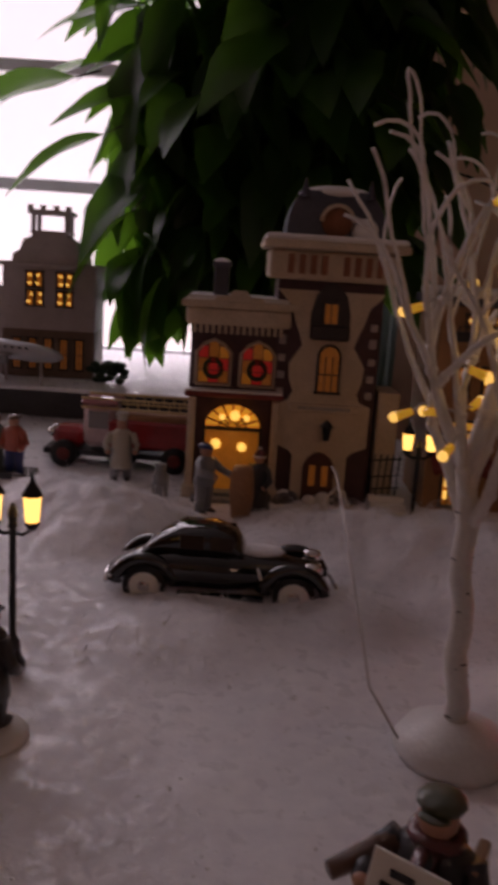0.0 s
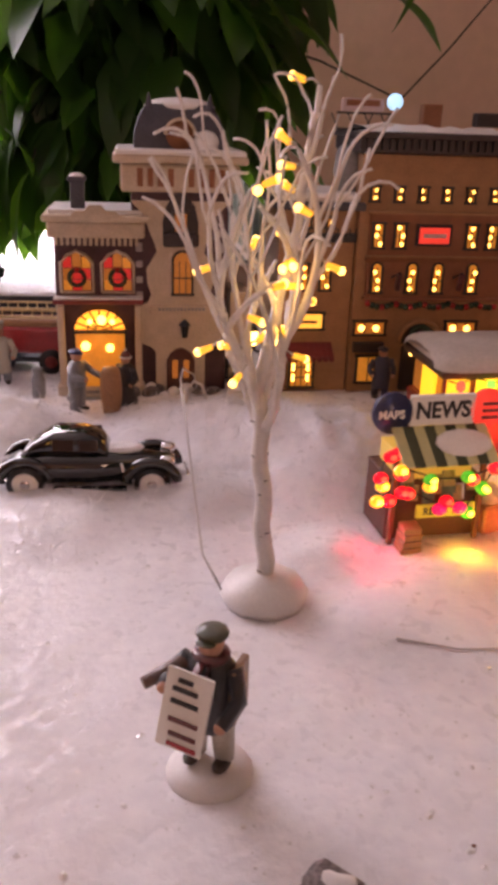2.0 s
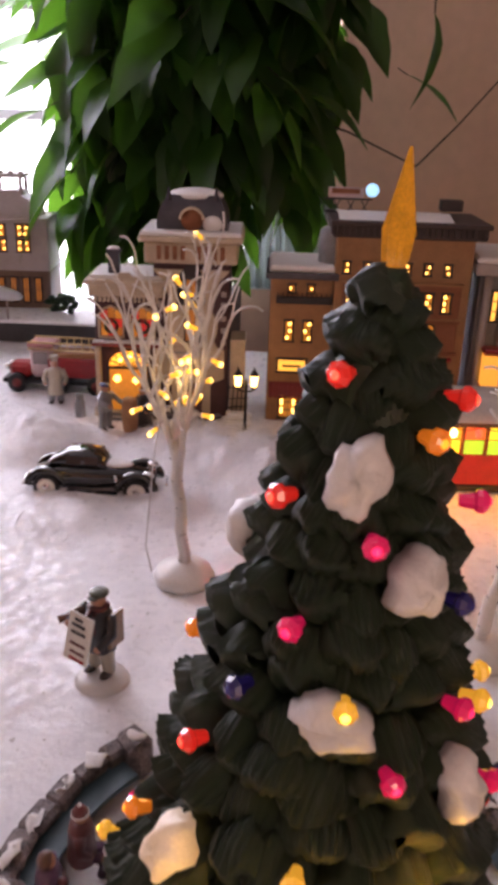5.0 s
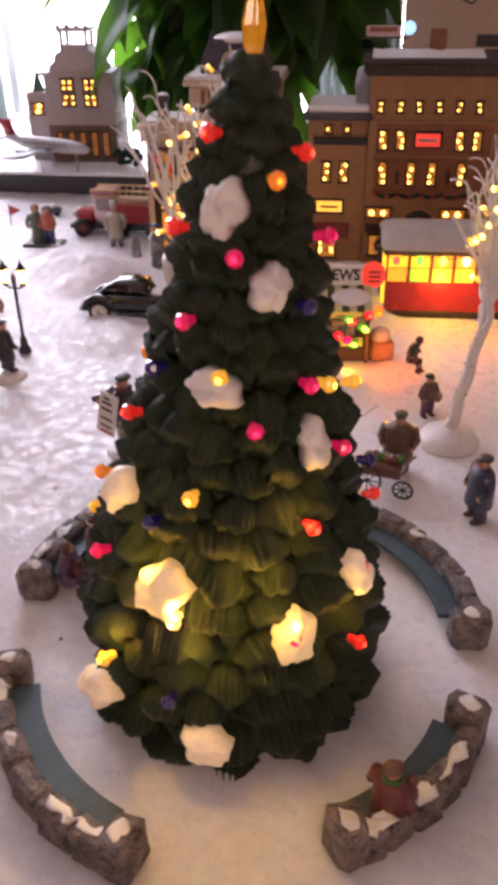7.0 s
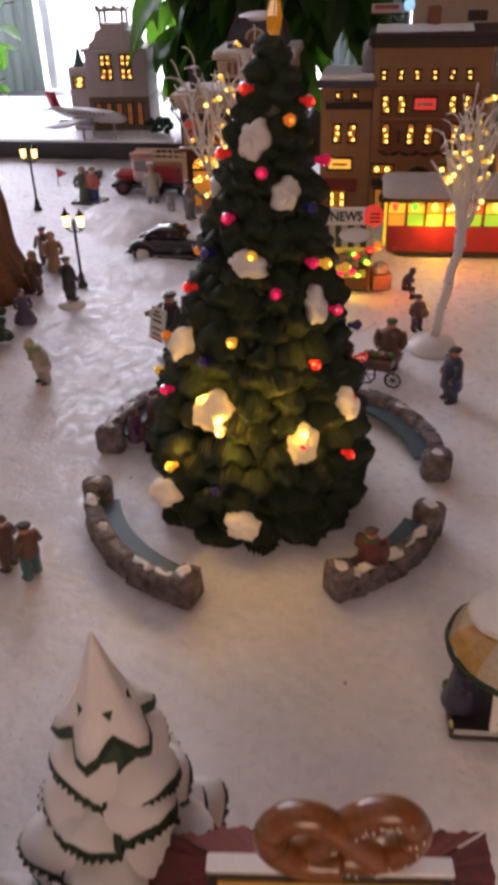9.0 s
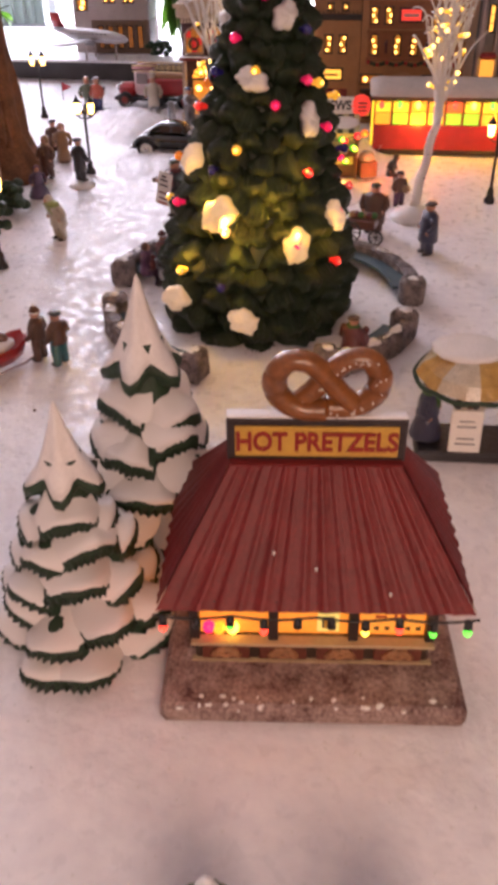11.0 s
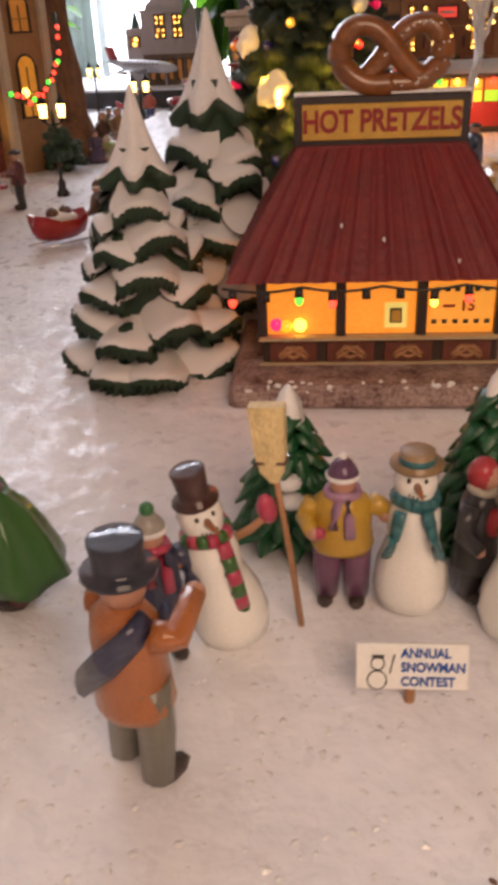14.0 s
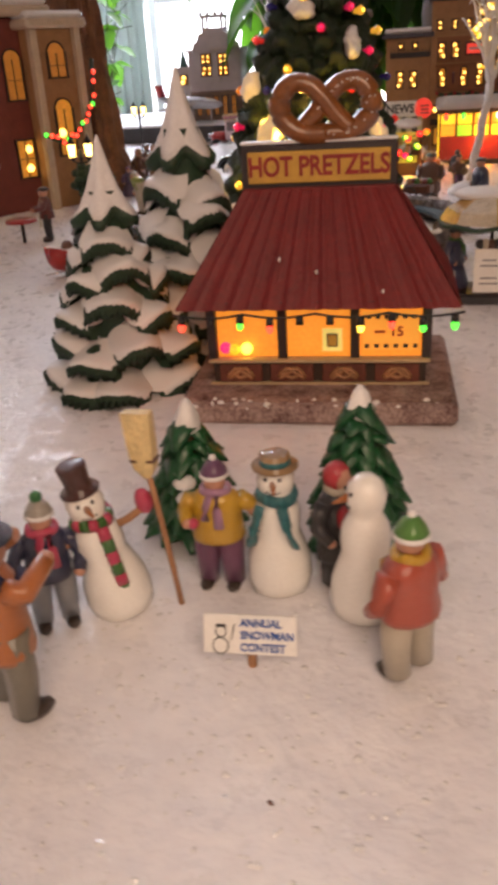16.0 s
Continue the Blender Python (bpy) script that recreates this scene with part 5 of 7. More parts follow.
birch(0.156, 0.450, 0, 0.302, -0.008, 11, "white lit birch tree with warm bulbs and round foot")
birch(0.398, 0.358, 0, 0.268, 0.020, 23, "leaning white birch strung with looped warm lights")
w = Shape().tube([(0.128, 0.44, 0.012), (0.118, 0.47, 0.02), (0.112, 0.55, 0.06), (0.108, 0.62, 0.09), (0.112, 0.70, 0.075), (0.125, 0.78, 0.045), (0.13, 0.82, 0.02), (0.115, 0.815, 0.006)], 0.0008, 0.0008, WIRE, 6)
tagged(w.put("light_cable"), "thin clear cable of the birch lights", "cable")
w = Shape().tube([(0.118, 0.80, 0.004), (0.120, 0.80, 0.024), (0.126, 0.80, 0.032), (0.134, 0.80, 0.028), (0.140, 0.80, 0.008), (0.15, 0.80, 0.003)], 0.0017, 0.0017, BIRCH, 7)
tagged(w.put("wire_hook"), "bent white wire standing in the snow", "wire")


# ---- pretzel booth ----
def booth():
    b = root("pretzel_booth", 0.3555, -0.398, 8.0, 0, "red-roofed hot pretzel booth on a brown base", "booth")
    base = Shape().box((0, 0.050, 0.006), (0.150, 0.120, 0.013), mat("booth_base", (0.46, 0.34, 0.30), 0.65, size=75, second=(0.09, 0.032, 0.028), bump=0.8), bev=0.003)
    base = base.put("base", b)
    rnd = random.Random(3)
    for i in range(80):
        x = rnd.uniform(-0.068, 0.072)
        Shape().ball((x, -0.0095 + rnd.uniform(0, 0.008), rnd.uniform(0.004, 0.0135)), (rnd.uniform(0.0006, 0.0022), rnd.uniform(0.0006, 0.0014), rnd.uniform(0.0006, 0.0018)), SNOW_PAINT, 7).put("snow_clump", base)
    Shape().box((0, 0.05, 0.019), (0.118, 0.082, 0.016), mat("booth_panel", (0.05, 0.03, 0.02), 0.5, var=0.4), bev=0.001).put("counter_front", b)
    for i in range(4):
        x = -0.0435 + i * 0.029
        p = Shape().box((x, 0.0085, 0.0195), (0.024, 0.002, 0.011), mat("booth_red_panel", (0.17, 0.05, 0.03), 0.5, var=0.4), bev=0.0004).put("front_panel", b)
        q = Shape().tube([(x + 0.0065 * math.sin(2 * a) * 0.9 + 0.002 * math.sin(a), 0.007, 0.0195 + 0.0036 * math.cos(3 * a) * 0.8) for a in (2 * math.pi * k / 24 for k in range(25))], 0.0011, 0.0011, TAN, 6)
        q.put("pretzel_relief", p)
    Shape().box((0, 0.0080, 0.0270), (0.122, 0.007, 0.0018), mat("counter_edge", (0.5, 0.38, 0.22), 0.5, var=0.2), bev=0.0005).put("counter", b)
    Shape().box((0, 0.0085, 0.0132), (0.122, 0.003, 0.0012), MATS["counter_edge"]).put("lower_trim", b)
    for x in (-0.059, -0.0195, 0.0205, 0.059):
        Shape().box((x, 0.011, 0.043), (0.005, 0.006, 0.034), DARKROOF, bev=0.0005).put("post", b)
    Shape().box((0, 0.052, 0.044), (0.114, 0.076, 0.034), mat("booth_glow", (0.55, 0.24, 0.04), 0.5, size=60, second=(0.4, 0.10, 0.02), glow=0.8, glow_colour=(1.0, 0.30, 0.02))).put("lit_interior", b)
    # price card and list on the back, small goods in the first bay
    # the cards glow of themselves, in place of light inside the booth
    pc = Shape().box((0.008, 0.0125, 0.037), (0.011, 0.001, 0.013), mat("price_card", (0.7, 0.6, 0.2), 0.5, glow=0.5, glow_colour=(1.0, 0.75, 0.15))).put("price_card", b)
    Shape().box((0.008, 0.0118, 0.037), (0.006, 0.0006, 0.0075), DARKINK).put("card_frame", pc)
    Shape().box((0.008, 0.0113, 0.037), (0.0045, 0.0006, 0.006), YELLOWSIGN).put("card_inner", pc)
    mb = Shape().box((0.040, 0.0125, 0.042), (0.031, 0.001, 0.022), mat("menu_board", (0.7, 0.3, 0.05), 0.5, glow=0.6, glow_colour=(1.0, 0.36, 0.03))).put("menu_board", b)
    text_part("price", "15", 0.0075, REDINK, mb, pose(0.043, 0.0117, 0.0415, 90, 0, 0))
    for z, w in ((0.050, 0.024), (0.0335, 0.026)):
        for k in range(6):
            Shape().box((0.040 - w / 2 + w * k / 5, 0.0118, z), (0.0026, 0.0004, 0.0022), DARKINK).put("lettering_bar", mb)
    Shape().box((0.034, 0.0118, 0.0415), (0.006, 0.0004, 0.0014), REDINK).put("lettering_bar", mb)
    # the goods take bulb material: light is put into their colour
    for x, z, c in ((-0.052, 0.033, "p"), (-0.040, 0.0325, "y"), (-0.047, 0.032, "o")):
        Shape().ball((x, 0.0115, z), 0.0034, BULBS[c], 10).put("bun", b)
    # corrugated hipped roof
    r = Shape()
    e = [(-0.0755, -0.003), (0.0755, -0.003), (0.0755, 0.110), (-0.0755, 0.110)]
    t = [(-0.041, 0.038), (0.041, 0.038), (0.041, 0.062), (-0.041, 0.062)]
    for side, n in ((0, 15), (1, 11), (2, 15), (3, 11)):
        a, c2 = e[side], e[(side + 1) % 4]
        d, f = t[side], t[(side + 1) % 4]
        nx, ny = (c2[1] - a[1]), -(c2[0] - a[0])
        ln = math.hypot(nx, ny)
        nx, ny = nx / ln, ny / ln
        rings = []
        for s in (0.0, 0.5, 1.0):
            ring = []
            m = n * 6
            for i in range(m + 1):
                u = i / m
                lo = (a[0] + (c2[0] - a[0]) * u, a[1] + (c2[1] - a[1]) * u)
                hi_u = u
                hi = (d[0] + (f[0] - d[0]) * hi_u, d[1] + (f[1] - d[1]) * hi_u)
                k = 0.0007 * max(-0.3, math.cos(2 * math.pi * u * n)) + 0.0003 * math.sin(u * 61) + 0.0002 * math.cos(4 * math.pi * u * n + 1)
                ring.append((lo[0] + (hi[0] - lo[0]) * s + nx * k, lo[1] + (hi[1] - lo[1]) * s + ny * k, 0.0585 + 0.0555 * s + k * 0.6))
            rings.append(ring)
        r.grid(rings, mat("corrugated_red", (0.19, 0.012, 0.011), 0.55, size=60, second=(0.12, 0.009, 0.009), bump=0.35, bump_size=260), True, False)
    r.box((0, 0.05, 0.060), (0.142, 0.100, 0.004), DARKROOF).box((0, 0.05, 0.1135), (0.082, 0.024, 0.003), MATS["corrugated_red"])
    roof = r.put("roof", b)
    for i in range(3):
        u, s = rnd.uniform(-0.05, 0.05), rnd.uniform(0.1, 0.9)
        Shape().ball((u * (1 - 0.4 * s), -0.0045 + 0.041 * s, 0.0595 + 0.0555 * s), (0.0008, 0.0005, 0.0013), SNOW_PAINT, 6).put("snow_fleck", roof)
    # sign board with raised letters
    sg = Shape().box((0, 0.046, 0.1255), (0.085, 0.007, 0.024), DARKROOF, bev=0.001).put("sign", b)
    Shape().box((0, 0.0422, 0.1255), (0.077, 0.002, 0.0165), YELLOWSIGN, bev=0.0004).put("sign_face", sg)
    Shape().box((0, 0.046, 0.1382), (0.085, 0.007, 0.0016), SNOW_PAINT, bev=0.0006).put("sign_snow", sg)
    tx = text_part("lettering", "HOT PRETZELS", 0.0142, mat("sign_red", (0.30, 0.02, 0.015), 0.5, var=0.3), sg, pose(0, 0.0410, 0.1255, 90, 0, 0) @ Matrix.Diagonal((0.80, 1.0, 1, 1)), 0.0006)
    # pretzel
    pz = Shape()
    path = []
    ctrl = [(0.0, 0.0035), (-0.012, 0.004), (-0.0215, 0.011), (-0.0240, 0.022), (-0.0185, 0.032), (-0.0090, 0.032), (-0.001, 0.024), (0.006, 0.014), (0.013, 0.0065)]

    def spline(c):
        out = []
        for i in range(len(c) - 1):
            p0, p1, p2, p3 = c[max(0, i - 1)], c[i], c[i + 1], c[min(len(c) - 1, i + 2)]
            for k in range(6):
                q = k / 6
                out.append(tuple(0.5 * (2 * p1[d] + (p2[d] - p0[d]) * q + (2 * p0[d] - 5 * p1[d] + 4 * p2[d] - p3[d]) * q * q + (3 * p1[d] - p0[d] - 3 * p2[d] + p3[d]) * q ** 3) for d in (0, 1)))
        return out + [c[-1]]

    for sx, oy in ((1, -0.0012), (-1, 0.0012)):
        pz.tube([(sx * px, 0.046 + oy, 0.139 + pzz) for px, pzz in spline(ctrl)], 0.0062, 0.0052, PRETZEL, 12)
    pretzel = pz.put("pretzel", b, "glazed brown pretzel with salt grains")
    pretzel.matrix_basis = Matrix.Translation((0.004, 0.046, 0.1375)) @ Matrix.Diagonal((1.0, 1, 0.86, 1)) @ Matrix.Translation((0, -0.046, -0.1375))
    path = spline(ctrl)
    for i in range(64):
        px, pzz = path[rnd.randrange(len(path))]
        sx, a = rnd.choice((-1, 1)), rnd.uniform(-1.1, 1.1)
        Shape().ball((sx * px + 0.0043 * math.sin(a) * 0.7, 0.046 - 0.0060 * math.cos(a), 0.139 + pzz + 0.0043 * math.sin(a) * 0.6), 0.0006, SALT, 5).put("salt_grain", pretzel)
    # cord of coloured bulbs under the eave
    cord = Shape().tube([(-0.077 + 0.154 * i / 60, -0.0045, 0.0580 - 0.0022 * abs(math.sin(i * math.pi / 15)) - 0.001) for i in range(61)], 0.0007, 0.0007, BLACK, 6).put("light_cord", b)
    for i in range(10):
        x = -0.072 + i * 0.016
        z = 0.0580 - 0.0022 * abs(math.sin((x + 0.077) / 0.154 * 60 * math.pi / 15)) - 0.002
        k = "rkkrkkkrkg"[i]
        sock = Shape().cyl((x, -0.0045, z + 0.001), (x, -0.0055, z - 0.0035), 0.0019, 0.0022, BLACK, 8).put("socket", cord)
        if k != "k":
            Shape().ball((x, -0.0058, z - 0.0045), (0.0022, 0.0022, 0.0030), BULBS[k], 9).put("bulb", sock)
        elif i in (2, 6, 8):
            Shape().ball((x, -0.0058, z - 0.0045), (0.0020, 0.0020, 0.0028), BULBS["g" if i != 6 else "y"], 9).put("bulb", sock)
    # the booth stands back from the front edge of its base
    for o in b.children:
        if o != base:
            o.matrix_basis = Matrix.Translation((0, 0.012, 0)) @ o.matrix_basis


booth()


# ---- figurines: each one plain painted resin mesh ----
def figurine(label, x, y, rz, h, coat, legs=None, hat="cap", hatc=None, skirt=0.0, long=0.42, arms=((0.20, -0.10, 0.46), (0.20, -0.10, 0.46)), scarf=None, base=0.0, sash=None, extra=None, seated=False, bend=0.0, group="", wide=1.0, z=0.0):
    s = Shape()
    legs, hatc = legs or coat, hatc or coat
    up = 0.12 if base else 0.0
    skin, boot = SKIN, paint(0.05, 0.03, 0.02)
    if base:
        s.lathe((0, 0, 0), [(base, 0), (base, 0.03), (base * 0.85, 0.09), (base * 0.5, 0.12)], SNOW_PAINT, 18)

    def P(px, py, pz):
        """Bends the upper body forward."""
        if bend and pz > 0.45:
            a = bend * (pz - 0.45) / 0.5
            return (px, py - math.sin(a) * (pz - 0.45), 0.45 + math.cos(a) * (pz - 0.45) + up)
        return (px, py, pz + up)

    if seated:
        for sx in (-1, 1):
            s.tube([P(sx * 0.07, 0, 0.30), P(sx * 0.08, -0.20, 0.30), P(sx * 0.08, -0.22, 0.05)], 0.075, 0.06, legs, 8).ball(P(sx * 0.08, -0.25, 0.03), (0.05, 0.09, 0.04), boot, 8)
    elif skirt:
        s.lathe((0, 0, up), [(skirt, 0.04), (skirt * 1.03, 0.09), (skirt * 0.8, 0.28), (0.12, 0.48)], coat, 16)
        for sx in (-1, 1):
            s.ball(P(sx * 0.06, -0.04, 0.025), (0.05, 0.09, 0.035), boot, 8)
    else:
        for sx in (-1, 1):
            s.tube([P(sx * 0.085, 0.0, 0.50), P(sx * 0.09, -0.01, 0.25), P(sx * 0.095, 0.01, 0.04)], 0.088 * wide, 0.066 * wide, legs, 9).ball(P(sx * 0.10, -0.04, 0.03), (0.055, 0.10, 0.04), boot, 9)
    rings = []
    low = long if not seated else 0.26
    for zz, rx, ry in ((low, 0.165, 0.14), (low + 0.03, 0.172, 0.145), (0.56, 0.155, 0.125), (0.66, 0.160, 0.125), (0.74, 0.155, 0.11), (0.79, 0.10, 0.08), (0.81, 0.05, 0.05)):
        rings.append([P(rx * wide * math.cos(a) * (1 + 0.03 * math.sin(5 * a)), ry * wide * math.sin(a), zz) for a in (2 * math.pi * i / 16 for i in range(16))])
    s.grid(rings, coat, True, True, True)
    for sx, (ax, ay, az) in zip((-1, 1), arms):
        sh, hand = Vector((sx * 0.145 * wide, 0, 0.73)), Vector((sx * ax, ay, az))
        elbow = (sh + hand) / 2 + Vector((sx * 0.06, 0.05, -0.04))
        s.tube([P(*sh), P(*sh.lerp(elbow, 0.6)), P(*elbow), P(*elbow.lerp(hand, 0.5)), P(*hand)], 0.060 * wide, 0.045, coat, 9).ball(P(*hand), 0.042, skin, 8)
    s.ball(P(0, -0.01, 0.875), (0.082, 0.085, 0.095), skin, 12)
    if scarf:
        ring = [P(0.088 * math.cos(a), 0.080 * math.sin(a), 0.795 + 0.01 * math.sin(3 * a)) for a in (2 * math.pi * i / 14 for i in range(15))]
        s.tube(ring, 0.032, 0.032, scarf, 7)
        s.tube([P(0.03, -0.09, 0.79), P(0.04, -0.150, 0.70), P(0.05, -0.155, 0.56)], 0.030, 0.036, scarf, 7, 0.5)
        s.tube([P(-0.02, -0.09, 0.79), P(-0.04, -0.148, 0.72), P(-0.05, -0.150, 0.62)], 0.030, 0.034, scarf, 7, 0.5)
    if sash:
        s.tube([P(-0.13, -0.08, 0.76), P(-0.06, -0.145, 0.66), P(0.08, -0.155, 0.52), P(0.165, -0.02, 0.42), P(0.11, 0.145, 0.48), P(-0.04, 0.142, 0.64), P(-0.13, 0.08, 0.76), P(-0.12, 0.0, 0.80)], 0.026, 0.026, sash, 8, 2.2)
    if hat == "top":
        s.lathe(P(0, 0, 0.935), [(0.135, 0), (0.135, 0.014), (0.095, 0.02), (0.088, 0.05), (0.098, 0.135), (0.09, 0.14)], hatc, 16)
    elif hat == "cap":
        s.ball(P(0, 0.01, 0.935), (0.102, 0.105, 0.046), hatc, 12).ball(P(0, -0.085, 0.915), (0.065, 0.045, 0.012), hatc, 10)
    elif hat == "knit":
        s.lathe(P(0, 0, 0.895), [(0.094, 0), (0.099, 0.025), (0.085, 0.06), (0.05, 0.11), (0.015, 0.13)], hatc, 14).ball(P(0, 0, 1.035), 0.026, SNOW_PAINT, 8)
        s.lathe(P(0, 0, 0.893), [(0.096, 0), (0.105, 0.01), (0.104, 0.03), (0.094, 0.035)], SNOW_PAINT, 14)
    elif hat == "hood":
        s.ball(P(0, 0.02, 0.885), (0.108, 0.10, 0.112), hatc, 12)
    elif hat == "cook":
        s.lathe(P(0, 0, 0.93), [(0.075, 0), (0.08, 0.06), (0.10, 0.08), (0.095, 0.12), (0.05, 0.135)], hatc, 12)
    if extra:
        extra(s, P)
    ob = s.put("figurine")
    ob.matrix_world = pose(x, y, z, 0, 0, rz) @ Matrix.Diagonal((h, h, h, 1))
    return tagged(ob, label, "figurine", group)


NAVY, BROWN, DARK, TANC = paint(0.03, 0.035, 0.09), paint(0.14, 0.06, 0.035), paint(0.025, 0.022, 0.025), paint(0.36, 0.20, 0.09)
MAROON, TEALC, GREYC, REDC = paint(0.17, 0.03, 0.03), paint(0.03, 0.19, 0.22), paint(0.30, 0.31, 0.33), paint(0.55, 0.03, 0.04)
GREENC, ORANGE, YELLOW, PURPLE = paint(0.045, 0.17, 0.02), paint(0.50, 0.16, 0.03), paint(0.68, 0.40, 0.02), paint(0.14, 0.05, 0.13)
LILAC, PINK, CREAMC, CORAL = paint(0.52, 0.28, 0.44), paint(0.62, 0.05, 0.12), paint(0.62, 0.55, 0.42), paint(0.52, 0.10, 0.05)


def news_placard(s, P):
    s.box(P(-0.06, -0.24, 0.52), (0.30, 0.02, 0.52), WHITESIGN, rx=-10, ry=6, bev=0.004)
    for k, (zz, w, m) in enumerate(((0.72, 0.12, DARKINK), (0.66, 0.20, DARKINK), (0.58, 0.22, DARKINK), (0.46, 0.24, MAROON), (0.37, 0.22, MAROON), (0.30, 0.24, REDC))):
        s.box(P(-0.06, -0.258 + (0.52 - zz) * -0.17, zz), (w * 0.8, 0.008, 0.028), m, rx=-10, ry=6)
    s.tube([P(-0.15, -0.02, 0.72), P(-0.30, -0.12, 0.62), P(-0.36, -0.2, 0.60)], 0.05, 0.04, BROWN, 8)
    s.box(P(0.16, 0.05, 0.55), (0.05, 0.22, 0.38), TANC, bev=0.01)


def child(s, P):
    s.ball(P(-0.12, -0.16, 0.52), (0.09, 0.09, 0.14), MAROON, 10).ball(P(-0.12, -0.18, 0.70), 0.065, MAROON, 10)


figurine("newsboy figurine in dark coat holding a placard", 0.113, 0.303, -28, 0.072, DARK, CREAMC, "cap", paint(0.07, 0.08, 0.035), scarf=MAROON, base=0.28, long=0.30, arms=((0.22, -0.20, 0.62), (0.16, -0.22, 0.46)), extra=news_placard)
figurine("policeman figurine in navy coat and cap", 0.415, 0.242, -70, 0.061, NAVY, NAVY, "cap", DARK, long=0.26, wide=1.25)
figurine("dark figurine in black coat walking on snow", -0.059, 0.436, 150, 0.060, DARK, DARK, "cap", NAVY, long=0.22, base=0.30, group="strollers")
figurine("brown-coated figurine carrying a parcel", -0.120, 0.468, -20, 0.060, BROWN, BROWN, "hood", TANC, long=0.25, scarf=TANC, group="strollers")
figurine("tan-coated figurine beside the street lamp", -0.128, 0.552, 20, 0.058, TANC, BROWN, "hood", TANC, skirt=0.20, group="strollers")
figurine("brown figurine in a long coat beside a lamp", -0.150, 0.575, -10, 0.058, BROWN, BROWN, "cap", DARK, long=0.2, group="strollers")
figurine("small figurine in purple dress with red hem", -0.097, 0.376, 30, 0.044, paint(0.12, 0.08, 0.16), None, "hood", PURPLE, skirt=0.32, group="strollers")
figurine("cream figurine with a green bundle on its shoulder", -0.012, 0.228, -35, 0.058, CREAMC, CREAMC, "hood", CREAMC, scarf=paint(0.35, 0.40, 0.10), long=0.3, bend=0.5, wide=1.15, base=0.0,
         extra=lambda s, P: s.ball(P(0.05, -0.02, 0.80), (0.2, 0.15, 0.08), paint(0.35, 0.42, 0.12), 10))
figurine("skating figurine in green coat", -0.206, 0.892, 25, 0.062, paint(0.10, 0.13, 0.08), GREYC, "hood", TANC, skirt=0.18, group="skating couple")
figurine("skating figurine in red coat and blue trousers", -0.184, 0.884, -25, 0.064, CORAL, paint(0.03, 0.05, 0.20), "cap", BROWN, group="skating couple")
tagged(Shape().box((-0.195, 0.888, 0.002), (0.06, 0.035, 0.006), DARK, bev=0.002).put("skate_base"), "dark flat base under the skating couple", "base")
figurine("child figurine in brown coat pulling a sled", 0.080, -0.064, -100, 0.050, BROWN, BROWN, "knit", BROWN, group="sled children")
figurine("child figurine in brown coat and teal trousers", 0.101, -0.070, -110, 0.052, BROWN, TEALC, "cap", DARK, group="sled children")
figurine("seated figurine in maroon coat holding a child", 0.350, -0.038, 140, 0.050, MAROON, BROWN, "cap", BROWN, scarf=GREENC, seated=True, wide=1.25, extra=child, group="bench sitters")
figurine("seated figurine in dark maroon coat on a bench", 0.138, 0.140, 100, 0.048, MAROON, PURPLE, "knit", MAROON, seated=True, wide=1.2, group="bench sitters")
figurine("seated figurine in purple skirt on a bench", 0.128, 0.112, 95, 0.046, PURPLE, PURPLE, "hood", BROWN, seated=True, wide=1.2, extra=child, group="bench sitters")
figurine("worker figurine in grey overalls and blue cap", 0.010, 0.802, 60, 0.066, GREYC, GREYC, "cap", paint(0.04, 0.06, 0.22), arms=((0.2, -0.3, 0.6), (0.2, -0.3, 0.55)))
figurine("dark figurine in striped skirt by the doorway", 0.058, 0.815, -40, 0.058, DARK, DARK, "knit", MAROON, skirt=0.2)
figurine("cook figurine in white apron and tall hat", -0.080, 0.895, 10, 0.066, CREAMC, GREYC, "cook", CREAMC, long=0.2, base=0.0)
figurine("doorman figurine in navy uniform", 0.330, 0.842, 0, 0.058, NAVY, NAVY, "cap", NAVY, long=0.2)
figurine("kneeling figurine in dark coat beside the newsstand", 0.366, 0.512, 60, 0.044, DARK, BROWN, "hood", DARK, bend=0.5, seated=True, z=-0.002)
figurine("child figurine with bundle standing in snow", 0.380, 0.408, 40, 0.046, BROWN, PURPLE, "cap", DARK, extra=lambda s, P: s.ball(P(0.1, -0.15, 0.5), 0.12, TANC, 9))
figurine("brown vendor figurine behind a hand cart", 0.352, 0.305, -10, 0.060, BROWN, BROWN, "cap", paint(0.07, 0.08, 0.035), long=0.2, wide=1.3)
figurine("apron-clad waiter figurine beside a table", -0.060, 0.060, -60, 0.062, MAROON, DARK, "cap", DARK, arms=((0.2, -0.25, 0.55), (0.2, -0.2, 0.6)), extra=lambda s, P: s.box(P(0, -0.13, 0.42), (0.2, 0.02, 0.3), CREAMC))
figurine("figurine in blue coat by the stall", -0.030, -0.130, 80, 0.055, paint(0.05, 0.11, 0.2), TANC, "knit", GREYC)
